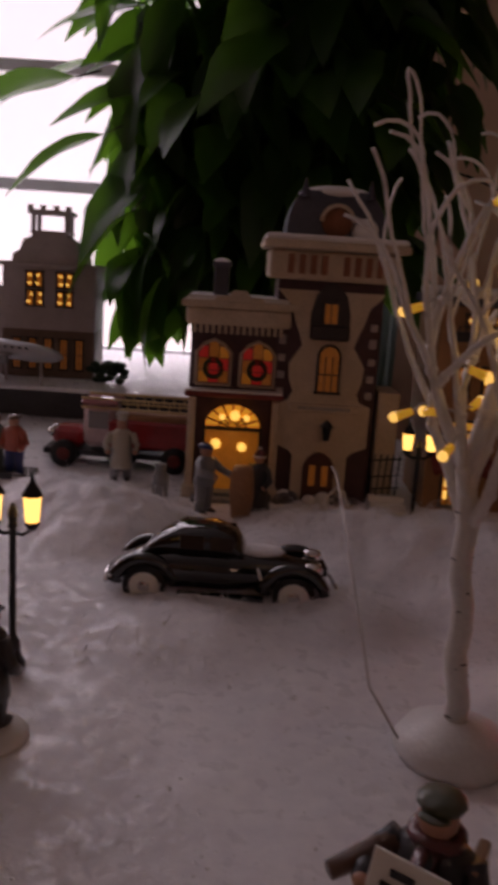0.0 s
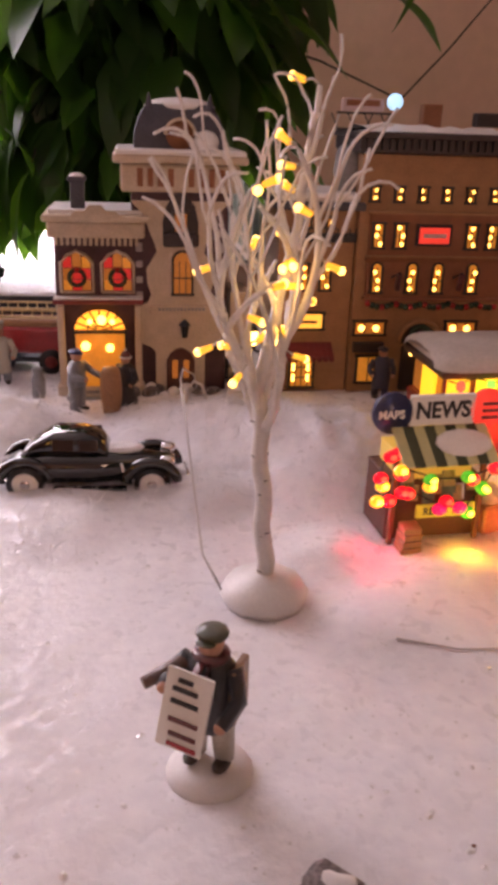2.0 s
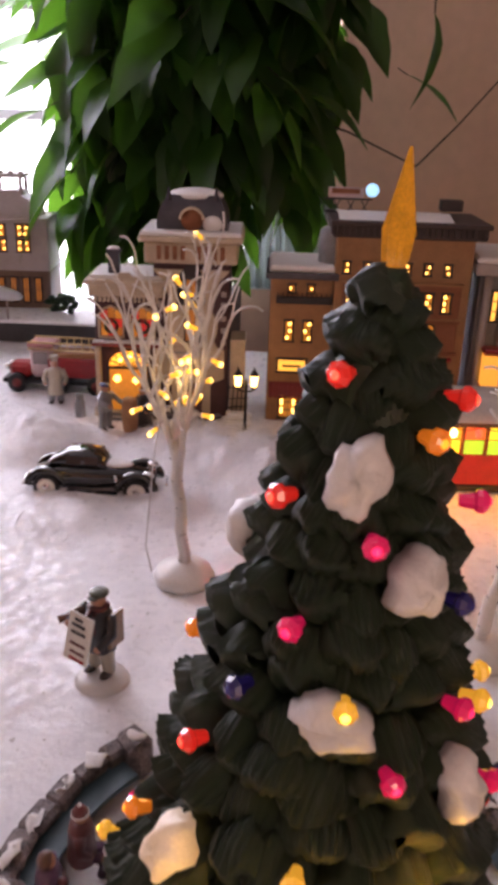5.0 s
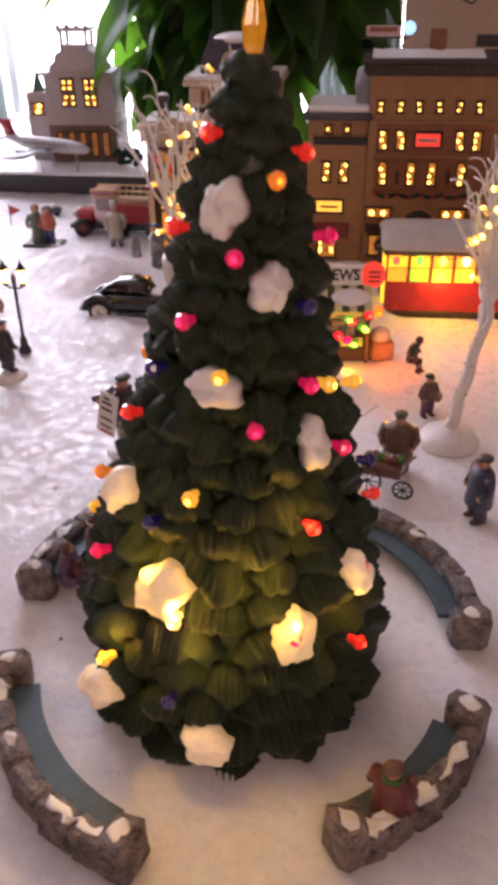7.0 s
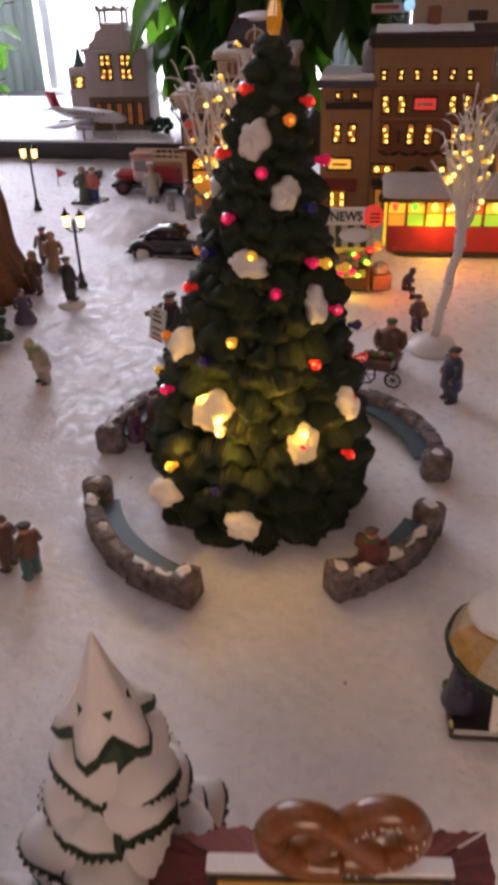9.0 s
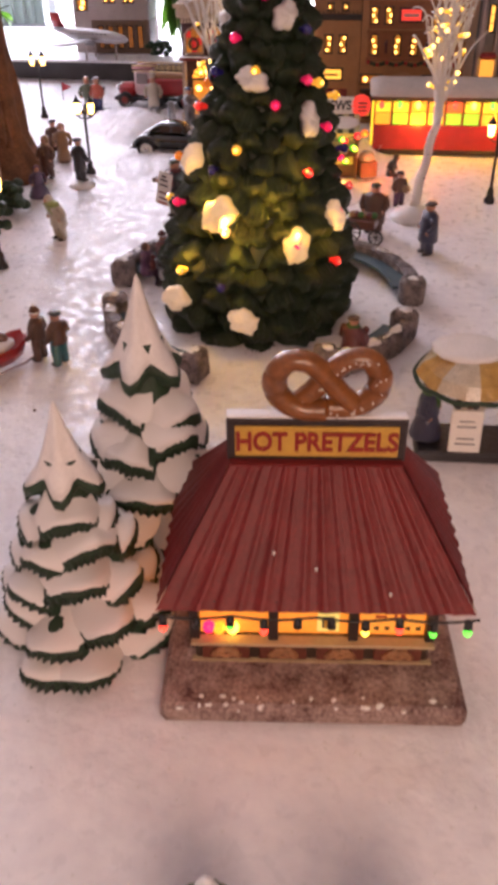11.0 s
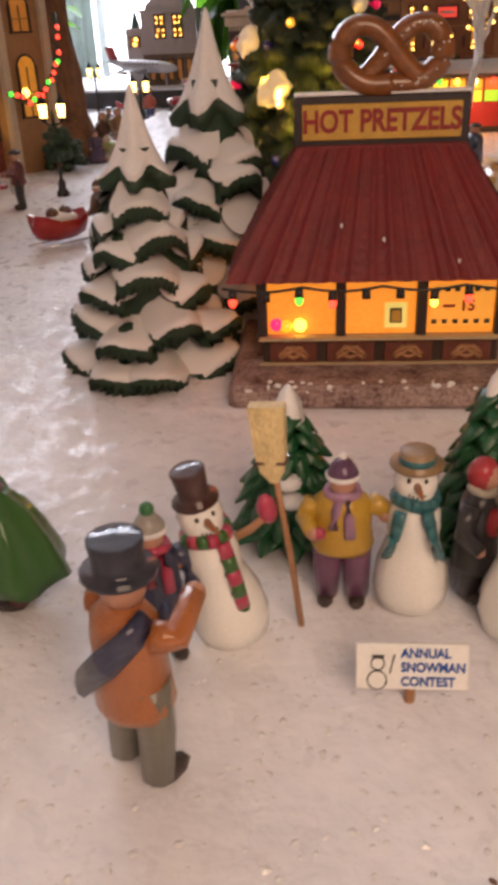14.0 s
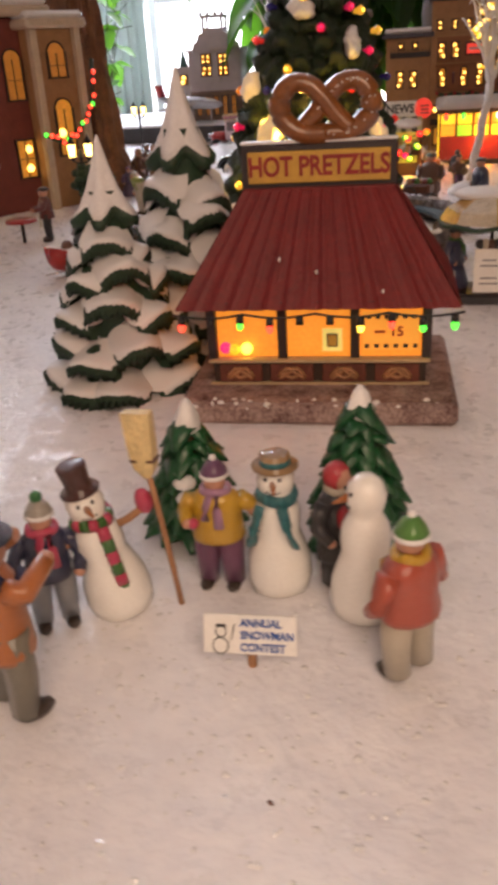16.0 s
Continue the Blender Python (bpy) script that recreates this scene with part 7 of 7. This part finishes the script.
def umbrella_cart():
    b = root("umbrella_stall", 0.438, -0.148, 5, 0, "vendor stall with cream and yellow umbrella", "stall")
    Shape().box((0, 0, 0.004), (0.070, 0.042, 0.009), DARK, bev=0.002).put("base", b)
    for i in range(8):
        u = Shape()
        a0, a1 = 2 * math.pi * i / 8, 2 * math.pi * (i + 1) / 8
        m = paint(0.66, 0.58, 0.42) if i % 2 else paint(0.60, 0.36, 0.08)
        u.grid([[(r * math.cos(a0 + (a1 - a0) * k / 3) * (1 - 0.04 * (k in (1, 2))), r * math.sin(a0 + (a1 - a0) * k / 3), z) for k in range(4)] for r, z in ((0.001, 0.082), (0.02, 0.078), (0.034, 0.070), (0.039, 0.062))], m, False, False).put("umbrella_panel", b)
    Shape().ball((-0.004, 0.004, 0.079), (0.026, 0.022, 0.005), SNOW_PAINT, 14).put("umbrella_snow", b)
    Shape().tube([(0.039 * math.cos(a), 0.039 * math.sin(a), 0.061 - 0.002 * abs(math.sin(4 * a))) for a in (2 * math.pi * i / 48 for i in range(49))], 0.0018, 0.0018, RESINGREEN, 6).put("garland", b)
    Shape().cyl((0, 0, 0.006), (0, 0, 0.08), 0.0014, 0.0014, BLACK, 8).put("pole", b)
    bd = Shape().box((-0.002, -0.018, 0.026), (0.022, 0.003, 0.032), WHITESIGN, bev=0.0006, rx=-8).put("menu_board", b)
    for z, wd in ((0.034, 0.010), (0.030, 0.013), (0.021, 0.012), (0.017, 0.014)):
        Shape().box((-0.002, -0.0198 - (0.026 - z) * 0.14, z), (wd, 0.0006, 0.0012), GREYC, rx=-8).put("lettering_bar", bd)
    for i in range(5):
        Shape().ball((-0.009 + i * 0.004, -0.014, 0.045), 0.0038, (DARK, CREAMC, BROWN)[i % 3], 8).put("item", b)
    figurine("vendor figurine in navy coat and green scarf", 0.411, -0.150, 70, 0.048, NAVY, NAVY, "cap", DARK, scarf=GREENC, skirt=0.24, z=0.008, wide=1.2)
    figurine("customer figurine in dark coat and white trousers", 0.470, -0.156, -70, 0.050, DARK, CREAMC, "cap", DARK, z=0.008)


umbrella_cart()


def sled():
    b = root("red_sleigh", 0.052, -0.088, 60, 0, "red sleigh with rounded sides on the snow", "sleigh")
    s = Shape()
    rings = []
    for x, w, z0, z1 in ((-0.030, 0.006, 0.016, 0.030), (-0.024, 0.012, 0.008, 0.029), (-0.010, 0.015, 0.005, 0.023), (0.010, 0.015, 0.005, 0.022), (0.022, 0.011, 0.008, 0.025), (0.029, 0.004, 0.018, 0.027)):
        rings.append([(x, -w, z1), (x, -w * 0.85, (z0 + z1) / 2), (x, -w * 0.4, z0), (x, w * 0.4, z0), (x, w * 0.85, (z0 + z1) / 2), (x, w, z1), (x, w * 0.8, z1 - 0.002), (x, 0, z0 + 0.005), (x, -w * 0.8, z1 - 0.002)])
    s.grid(rings, RED, True, True, True)
    s.put("body", b)
    for sy in (-1, 1):
        Shape().tube([(-0.030, sy * 0.010, 0.002), (0.020, sy * 0.010, 0.002), (0.030, sy * 0.010, 0.005), (0.035, sy * 0.010, 0.014)], 0.0011, 0.0011, CHROME, 7).put("runner", b)
    Shape().ball((0.0, 0, 0.022), (0.018, 0.010, 0.006), SNOW_PAINT, 12).put("load", b)
    for x in (-0.008, 0.006):
        Shape().ball((x, 0, 0.027), 0.006, BROWN, 9).put("parcel", b)


sled()


def fire_truck():
    b = root("fire_truck", -0.085, 0.955, 178, 0, "red and white vintage fire truck with ladders", "fire truck")
    Shape().box((-0.030, 0, 0.038), (0.100, 0.040, 0.030), RED, bev=0.003).put("body", b)
    Shape().box((0.026, 0, 0.045), (0.034, 0.040, 0.046), PINKWHITE, bev=0.006).put("cab", b)
    Shape().box((0.026, 0, 0.070), (0.040, 0.044, 0.006), paint(0.55, 0.22, 0.22), bev=0.003).put("cab_roof", b)
    Shape().box((0.060, 0, 0.030), (0.034, 0.030, 0.022), RED, bev=0.006).put("bonnet", b)
    Shape().box((-0.035, 0, 0.056), (0.09, 0.034, 0.008), TAN, bev=0.002).put("deck", b)
    for sy in (-1, 1):
        for x in (0.062, 0.0, -0.055):
            w = Shape().cyl((x, sy * 0.016, 0.014), (x, sy * 0.024, 0.014), 0.014, 0.014, BLACK, 18).put("wheel", b)
            Shape().cyl((x, sy * 0.024, 0.014), (x, sy * 0.0248, 0.014), 0.007, 0.007, DULLRED, 14).put("rim", w)
        Shape().box((0.026, sy * 0.0206, 0.052), (0.022, 0.001, 0.018), mat("cab_glass", (0.25, 0.22, 0.22), 0.1, var=0.1), bev=0.0004).put("cab_window", b)
        l = Shape()
        for dy in (0, 0.010):
            l.box((-0.02, sy * 0.017, 0.064 + dy), (0.13, 0.002, 0.002), STRAW)
        for i in range(12):
            l.box((-0.08 + i * 0.011, sy * 0.017, 0.069), (0.0014, 0.0014, 0.010), STRAW)
        l.put("ladder", b)
        Shape().ball((0.078, sy * 0.010, 0.034), 0.005, CHROME, 10).put("headlight", b)
    Shape().box((0.010, 0, 0.015), (0.15, 0.034, 0.006), BLACK).put("chassis", b)


fire_truck()


def airliner():
    b = root("toy_airplane", -0.300, 1.195, 172, 0.043, "silver toy airliner with red tail on stand", "airplane")
    n = 16
    s = Shape()
    rings = []
    for x, r, z in ((-0.085, 0.002, 0.058), (-0.07, 0.006, 0.055), (-0.045, 0.011, 0.050), (0.0, 0.013, 0.047), (0.05, 0.0125, 0.044), (0.072, 0.010, 0.042), (0.085, 0.006, 0.041), (0.091, 0.001, 0.040)):
        rings.append([(x, r * math.cos(2 * math.pi * i / n), z + r * math.sin(2 * math.pi * i / n)) for i in range(n)])
    silver = mat("silver_paint", (0.5, 0.5, 0.52), 0.35, 0.3, size=50, var=0.15)
    s.grid([[(-px, py, pz) for px, py, pz in ring] for ring in rings], silver, True, True, True)
    s.put("fuselage", b)
    for sy in (-1, 1):
        Shape().grid([[(x + sx, sy * y, z + dz) for x, dz in ((0.028, 0), (0.0, 0.002), (-0.024, 0), (0.0, -0.002))] for sx, y, z in ((-0.005, 0.008, 0.041), (0.012, 0.05, 0.038), (0.028, 0.085, 0.036))], silver, True, True, True).put("wing", b)
        Shape().grid([[(x + sx, sy * y, 0.058 + dz) for x, dz in ((0.010, 0), (0, 0.001), (-0.010, 0), (0, -0.001))] for sx, y in ((0.072, 0.003), (0.080, 0.032))], silver, True, True, True).put("tailplane", b)
        for x in (-0.02, 0.03):
            Shape().cyl((x - 0.006, sy * 0.032, 0.036), (x + 0.014, sy * 0.032, 0.036), 0.006, 0.005, GREY, 12).put("engine", b)
        for i in range(9):
            Shape().box((-0.045 + i * 0.010, sy * 0.0131, 0.0505), (0.0035, 0.001, 0.003), DARKINK).put("cabin_window", b)
        Shape().tube([(0.0, sy * 0.02, 0.038), (0.0, sy * 0.022, 0.0)], 0.002, 0.002, HALLGREY, 7).put("stand_leg", b)
    Shape().grid([[(x + sx, dy, z) for x, dy in ((0.012, 0), (0, 0.0015), (-0.012, 0), (0, -0.0015))] for sx, z in ((0.070, 0.060), (0.080, 0.088))], RED, True, True, True).put("tail_fin", b)
    Shape().tube([(-0.06, 0, 0.034), (-0.06, 0, 0.0)], 0.002, 0.002, HALLGREY, 7).put("stand_leg", b)


airliner()
s = Shape()
rnd = random.Random(3)
for i in range(40):
    s.ball((rnd.gauss(0, 0.012), rnd.gauss(0, 0.01), 0.012 + rnd.uniform(-0.008, 0.014)), (0.007, 0.006, 0.005), RESINGREEN, 6)
tagged(s.put("bush", None, "", pose(-0.165, 1.26, 0.043)), "dark green bush beside the town hall", "bush")
s = Shape()
for i in range(60):
    s.ball((rnd.gauss(0, 0.013), rnd.gauss(0, 0.011), 0.016 + rnd.uniform(-0.012, 0.016)), (0.008, 0.007, 0.006), RESINGREEN, 6)
tagged(s.put("bush", None, "", pose(-0.118, 0.318, 0.002)), "dark green snow-dusted bush on the snow", "bush")
t = root("far_toy_car", -0.245, 1.05, 10, 0, "small dark toy car with white roof", "car")
Shape().box((0, 0, 0.009), (0.036, 0.016, 0.010), BLACKGLOSS, bev=0.003).put("body", t)
Shape().box((0.0, 0, 0.016), (0.018, 0.014, 0.007), SNOW_PAINT, bev=0.003).put("roof", t)
for x in (-0.011, 0.011):
    for y in (-0.008, 0.008):
        Shape().cyl((x, y - 0.0015, 0.004), (x, y + 0.0015, 0.004), 0.004, 0.004, BLACK, 10).put("wheel", t)
t = root("red_pennant", -0.292, 0.985, 0, 0, "small red pennant on a thin stick", "flag")
Shape().cyl((0, 0, 0), (0, 0, 0.034), 0.0007, 0.0007, BLACK, 6).put("stick", t)
Shape().prism([(0, 0.034), (0.020, 0.025), (0, 0.016)], -0.0008, 0.0008, RED).put("cloth", t)
t = root("wooden_barrel", 0.044, 0.792, 0, 0, "brown wooden barrel before the firehouse", "barrel")
Shape().lathe((0, 0, 0), [(0.008, 0), (0.0105, 0.018), (0.011, 0.026), (0.0095, 0.044), (0.008, 0.048)], TAN, 14).put("body", t)
t = root("milk_can", -0.034, 0.845, 0, 0, "grey metal can beside the firehouse", "can")
Shape().lathe((0, 0, 0), [(0.007, 0), (0.0075, 0.02), (0.005, 0.026), (0.006, 0.032)], GREY, 12).put("body", t)
# table and bundle beside the waiter, red bulbs on the house behind
t = root("cafe_table", -0.085, 0.045, 0, 0, "small dark table with red cloth", "table")
Shape().cyl((0, 0, 0.024), (0, 0, 0.027), 0.018, 0.018, REDC, 16).put("top", t)
Shape().cyl((0, 0, 0), (0, 0, 0.024), 0.002, 0.002, BLACK, 8).put("leg", t)
t = root("light_garland", -0.118, 0.262, 0, 0, "green garland with red bulbs on the houses", "garland")
path = [(-0.010, -0.06, 0.105), (0.0, -0.03, 0.092), (0.004, 0.0, 0.10), (0.006, 0.03, 0.118), (0.004, 0.06, 0.14), (-0.01, 0.10, 0.19)]
Shape().tube(path, 0.003, 0.003, RESINGREEN, 7).put("strand", t)
for i in range(16):
    k = i / 16 * (len(path) - 1)
    p = Vector(path[int(k)]).lerp(Vector(path[min(int(k) + 1, len(path) - 1)]), k - int(k))
    Shape().ball(p + Vector((0.004, -0.003, 0.002 * (i % 3))), 0.003, BULBS["r" if i % 4 else "g"], 8).put("bulb", t)


# ---- the house plants by the window ----
def leaf_mesh(name, length, width, droop, fold, seed):
    rnd, n = random.Random(seed), 9
    s = Shape()
    rows = []
    for k in range(n + 1):
        f = k / n
        w = width / 2 * (math.sin(math.pi * f ** 0.75) ** 0.9) * (1 + 0.08 * math.sin(f * 17 + seed)) + 0.0004
        z = -droop * length * f * f
        rows.append([(length * f, w * q, z + fold * abs(q) * w + 0.05 * w * math.sin(f * 9 + q * 3)) for q in (-1, -0.5, 0, 0.5, 1)])
    s.grid(rows, LEAF, True, False)
    s.tube([(-0.03, 0, 0.006), (0, 0, 0)], 0.0014, 0.0012, STEM, 5)
    return s.put(name)


def house_plant():
    t = root("house_plant", 0.08, 1.42, 0, -0.02, "large leafy green house plant before the window", "plant")
    rnd = random.Random(21)
    Shape().tube([(0.02, 0, 0.0), (0.03, 0.01, 0.3), (0.0, 0.0, 0.6), (-0.02, 0.02, 0.95)], 0.018, 0.010, STEM, 10).put("trunk", t)
    for i in range(16):
        a, z = rnd.uniform(0, 6.28), rnd.uniform(0.2, 0.9)
        d = Vector((math.cos(a) * rnd.uniform(0.15, 0.30), math.sin(a) * 0.14, rnd.uniform(0.02, 0.16)))
        p = Vector((0.01, 0, z))
        Shape().tube([p, p + d * 0.5 + Vector((0, 0, 0.03)), p + d], 0.006, 0.003, STEM, 7).put("limb", t)
    kinds = [leaf_mesh("leaf", *v) for v in ((0.155, 0.062, 0.28, 0.25, 1), (0.135, 0.054, 0.40, 0.35, 2), (0.17, 0.062, 0.32, 0.2, 3), (0.125, 0.056, 0.20, 0.3, 4))]
    for k in kinds:
        k.parent = t
        k.matrix_basis = pose(0.0, 0.05, 0.6, 0, 20, 90)
    n = 0
    while n < 300:
        u, v = rnd.uniform(0, 6.283), rnd.uniform(-0.95, 0.9)
        shell = rnd.uniform(0.55, 1.0)
        rr = math.sqrt(1 - v * v)
        x, y, z = 0.04 + 0.35 * shell * rr * math.cos(u), 0.20 * shell * rr * math.sin(u), 0.56 + 0.48 * shell * v
        if z < 0.30 - 0.15 * x and x > -0.16:
            if rnd.random() < 0.6:
                continue
        if x > 0.21:
            continue
        yaw = math.degrees(math.atan2(y * 1.2 - 0.05, x)) + rnd.uniform(-35, 35)
        pitch = rnd.uniform(0, 48) + (10 if z < 0.4 else 0)
        o = share("leaf", kinds[n % 4], t, pose(x * 0.85, y, z, rnd.uniform(-30, 30), pitch, yaw))
        sc = rnd.uniform(0.75, 1.2)
        o.scale = (sc, sc, sc)
        n += 1
    src = bmesh.new()
    src.from_mesh(kinds[0].data)
    src.verts.ensure_lookup_table()
    vs, fs = [], []
    co, polys = [v.co.copy() for v in src.verts], [[v.index for v in f.verts] for f in src.faces]
    src.free()
    for i in range(1250):
        u, v, sh = rnd.uniform(0, 6.283), rnd.uniform(-0.9, 0.95), rnd.uniform(0.1, 0.92)
        rr = math.sqrt(1 - v * v)
        x, y, z = 0.03 + 0.25 * sh * rr * math.cos(u), 0.03 + 0.16 * sh * rr * math.sin(u), 0.58 + 0.44 * sh * v
        if i > 780:
            x, y, z = rnd.uniform(-0.23, 0.05), rnd.uniform(-0.12, 0.02), rnd.uniform(0.20, 0.62)
        m = pose(x, y, z, rnd.uniform(-40, 40), rnd.uniform(20, 75), rnd.uniform(0, 360)) @ Matrix.Scale(rnd.uniform(0.6, 1.0), 4)
        k = len(vs)
        vs += [m @ c for c in co]
        fs += [[k + j for j in f] for f in polys]
    me = bpy.data.meshes.new("inner_foliage")
    me.from_pydata(vs, [], fs)
    me.materials.append(LEAF)
    for p in me.polygons:
        p.use_smooth = True
    io = new("inner_foliage", me)
    io.parent = t
    io["kind"] = "stuff"
    # single leaves that stand clear of the crown, before the wall
    for x, y, z, pitch, yaw, sc in ((0.37, -0.14, 0.56, 78, 10, 1.0), (0.50, -0.14, 0.485, -22, 20, 0.62), (0.34, -0.12, 0.47, 18, 15, 0.7), (-0.30, -0.15, 0.47, 5, 175, 1.15), (-0.26, -0.15, 0.40, 18, 190, 0.9), (-0.22, -0.15, 0.30, 40, 200, 1.0), (-0.17, -0.15, 0.22, 60, 195, 1.0)):
        o = share("leaf", kinds[int(abs(x * 100)) % 4], t, pose(x, y, z, 10, pitch, yaw))
        o.scale = (sc, sc, sc)
    Shape().tube([(0.365, -0.14, 0.33), (0.43, -0.14, 0.40), (0.475, -0.14, 0.455), (0.50, -0.14, 0.485)], 0.0016, 0.0012, STEM, 6).put("leaf_stalk", t)
    Shape().tube([(0.10, -0.05, 0.42), (0.25, -0.10, 0.38), (0.365, -0.14, 0.33)], 0.0022, 0.0016, STEM, 6).put("leaf_stalk", t)
    small = root("window_plant", -0.66, 1.50, 0, 0.04, "bright green small-leaved plant by the curtain", "plant")
    lm = leaf_mesh("leaf", 0.055, 0.034, 0.15, 0.2, 7)
    lm.parent = small
    lm.matrix_basis = pose(0.02, 0, 0.2, 0, 20, 0)
    for i in range(7):
        a = 0.9 * i
        Shape().tube([(0, 0, 0), (0.05 * math.cos(a), 0.03 * math.sin(a), 0.2), (0.11 * math.cos(a), 0.05 * math.sin(a), 0.38)], 0.002, 0.001, STEM, 6).put("stem", small)
        for k in range(9):
            f = 0.15 + 0.85 * k / 8
            o = share("leaf", lm, small, pose(0.11 * f * math.cos(a), 0.05 * f * math.sin(a), 0.40 * f, rnd.uniform(-30, 30), rnd.uniform(-10, 50), rnd.uniform(0, 360)))
            sc = rnd.uniform(0.8, 1.35)
            o.scale = (sc, sc, sc)


house_plant()


# ---- loose snow: flakes, clumps and specks on the blanket ----
def flakes():
    rnd = random.Random(77)
    verts, faces = [], []
    for i in range(8500):
        if i < 2500:
            x, y = rnd.uniform(0.10, 0.55), rnd.uniform(-0.80, -0.54)
        else:
            x, y = rnd.uniform(-0.35, 0.55), rnd.uniform(-0.54, 0.85)
        z = snow_height(x, y) + 0.0003
        r = rnd.uniform(0.0003, 0.0012) * (1.4 if i < 2500 and rnd.random() < 0.5 else 1.0)
        if y > 0.2 and rnd.random() < 0.2:
            r *= 2.4
        tilt = [Vector((rnd.gauss(0, 0.14), rnd.gauss(0, 0.14), 1)).normalized() for _ in range(1)][0]
        u = tilt.cross(Vector((1, 0, 0))).normalized()
        v = tilt.cross(u)
        b = len(verts)
        for k in range(5):
            a = 2 * math.pi * k / 5 + rnd.uniform(-0.3, 0.3)
            q = r * rnd.uniform(0.6, 1.2)
            verts.append(tuple(Vector((x, y, z)) + u * (q * math.cos(a)) + v * (q * math.sin(a))))
        verts.append(tuple(Vector((x, y, z)) + tilt * r * 0.35))
        faces += [(b + k, b + (k + 1) % 5, b + 5) for k in range(5)]
    me = bpy.data.meshes.new("snow_flakes")
    me.from_pydata(verts, [], faces)
    me.materials.append(mat("snow_flake", (0.84, 0.83, 0.82), 0.12, size=60, var=0.08, coat=0.8))
    return tagged(new("snow_flakes", me), "scattered glittering plastic snow flakes on blanket", "snow flakes", kind="stuff")


flakes()


def cotton():
    """Pulled cotton wool heaped before the houses: short curled fibres over the mounds."""
    rnd = random.Random(31)
    verts, faces = [], []
    for i in range(9000):
        cx, cy, r, a = MOUNDS[(0, 0, 0, 1, 1, 2, 4, 7, 8, 9)[i % 10]]
        q, b = r * math.sqrt(rnd.random()) * 0.95, rnd.uniform(0, 6.283)
        p = Vector((cx + q * math.cos(b), cy + q * math.sin(b), 0))
        p.z = snow_height(p.x, p.y) + rnd.uniform(-0.001, 0.003)
        d = Vector((rnd.gauss(0, 1), rnd.gauss(0, 1), rnd.uniform(-0.1, 0.8))).normalized()
        bend = Vector((rnd.gauss(0, 0.6), rnd.gauss(0, 0.6), -0.5))
        side = d.cross(Vector((0.3, 0.2, 1))).normalized() * rnd.uniform(0.00012, 0.00030)
        k, step = len(verts), rnd.uniform(0.002, 0.0055)
        for j in range(4):
            verts += [tuple(p - side), tuple(p + side)]
            d = (d + bend * 0.35).normalized()
            p = p + d * step
        faces += [(k + 2 * j, k + 2 * j + 1, k + 2 * j + 3, k + 2 * j + 2) for j in range(3)]
    me = bpy.data.meshes.new("cotton_wool")
    me.from_pydata(verts, [], faces)
    me.materials.append(COTTON)
    return tagged(new("cotton_wool", me), "fluffy white cotton wool heaped before the houses", "cotton wool", kind="stuff")


cotton()
w = Shape().tube([(0.225, 0.392, snow_height(0.225, 0.392) + 0.001), (0.26, 0.382, snow_height(0.26, 0.382) + 0.001), (0.29, 0.385, snow_height(0.29, 0.385) + 0.001), (0.32, 0.398, snow_height(0.32, 0.398) + 0.001), (0.333, 0.415, snow_height(0.333, 0.415) + 0.004)], 0.0006, 0.0006, WIRE, 6)
tagged(w.put("snow_cable"), "thin clear cable lying on the snow", "cable")
s = Shape()
for i in range(16):
    x, y = rnd.uniform(0.08, 0.42), rnd.uniform(-0.72, 0.42)
    r = rnd.uniform(0.0005, 0.0013)
    s.ball((x, y, snow_height(x, y) + r * 0.3), (r * rnd.uniform(1, 2), r, r * 0.6), BROWN, 6, rot=(0, 0, rnd.uniform(0, 180)))
tagged(tagged(s.put("debris"), "dark specks of bark on the snow", "debris"), kind="stuff")

# light thrown on the snow and boughs by the lit bulbs
for at, power, colour in (((0.238, 0.490, 0.030), 0.030, (1.0, 0.05, 0.14)), ((0.300, 0.484, 0.022), 0.026, (1.0, 0.72, 0.04)), ((0.345, 0.500, 0.030), 0.045, (1.0, 0.16, 0.04)), ((0.44, 0.600, 0.050), 0.09, (1.0, 0.20, 0.05)),
                          ((0.40, 0.645, 0.045), 0.09, (1.0, 0.60, 0.02)), ((0.52, 0.650, 0.045), 0.09, (1.0, 0.55, 0.03)),
                          ((0.330, -0.418, 0.050), 0.0025, (1.0, 0.12, 0.05)), ((0.385, -0.410, 0.050), 0.0025, (1.0, 0.40, 0.05)), ((0.270, -0.415, 0.052), 0.004, (1.0, 0.08, 0.04)),
                          ((0.030, 0.835, 0.055), 0.010, (1.0, 0.45, 0.06)), ((0.155, 0.430, 0.200), 0.012, (1.0, 0.66, 0.16))):
    point_lamp("bulb_light", at, power, colour)
# the yellow bulbs of the ceramic tree light the boughs round them
for a, z, power in ((-101, 0.113, 0.065), (-116, 0.132, 0.036), (-60, 0.104, 0.060), (-74, 0.128, 0.036), (-126, 0.080, 0.032), (-92, 0.090, 0.036), (-100, 0.170, 0.018), (-55, 0.155, 0.018), (-36, 0.092, 0.016), (60, 0.10, 0.03)):
    r = tree_radius(z) + 0.010
    point_lamp("bulb_light", (TREE_X + r * math.cos(radians(a)) + 0.052 * z, TREE_Y + r * math.sin(radians(a)), z), power, (1.0, 0.53, 0.04), 0.003)
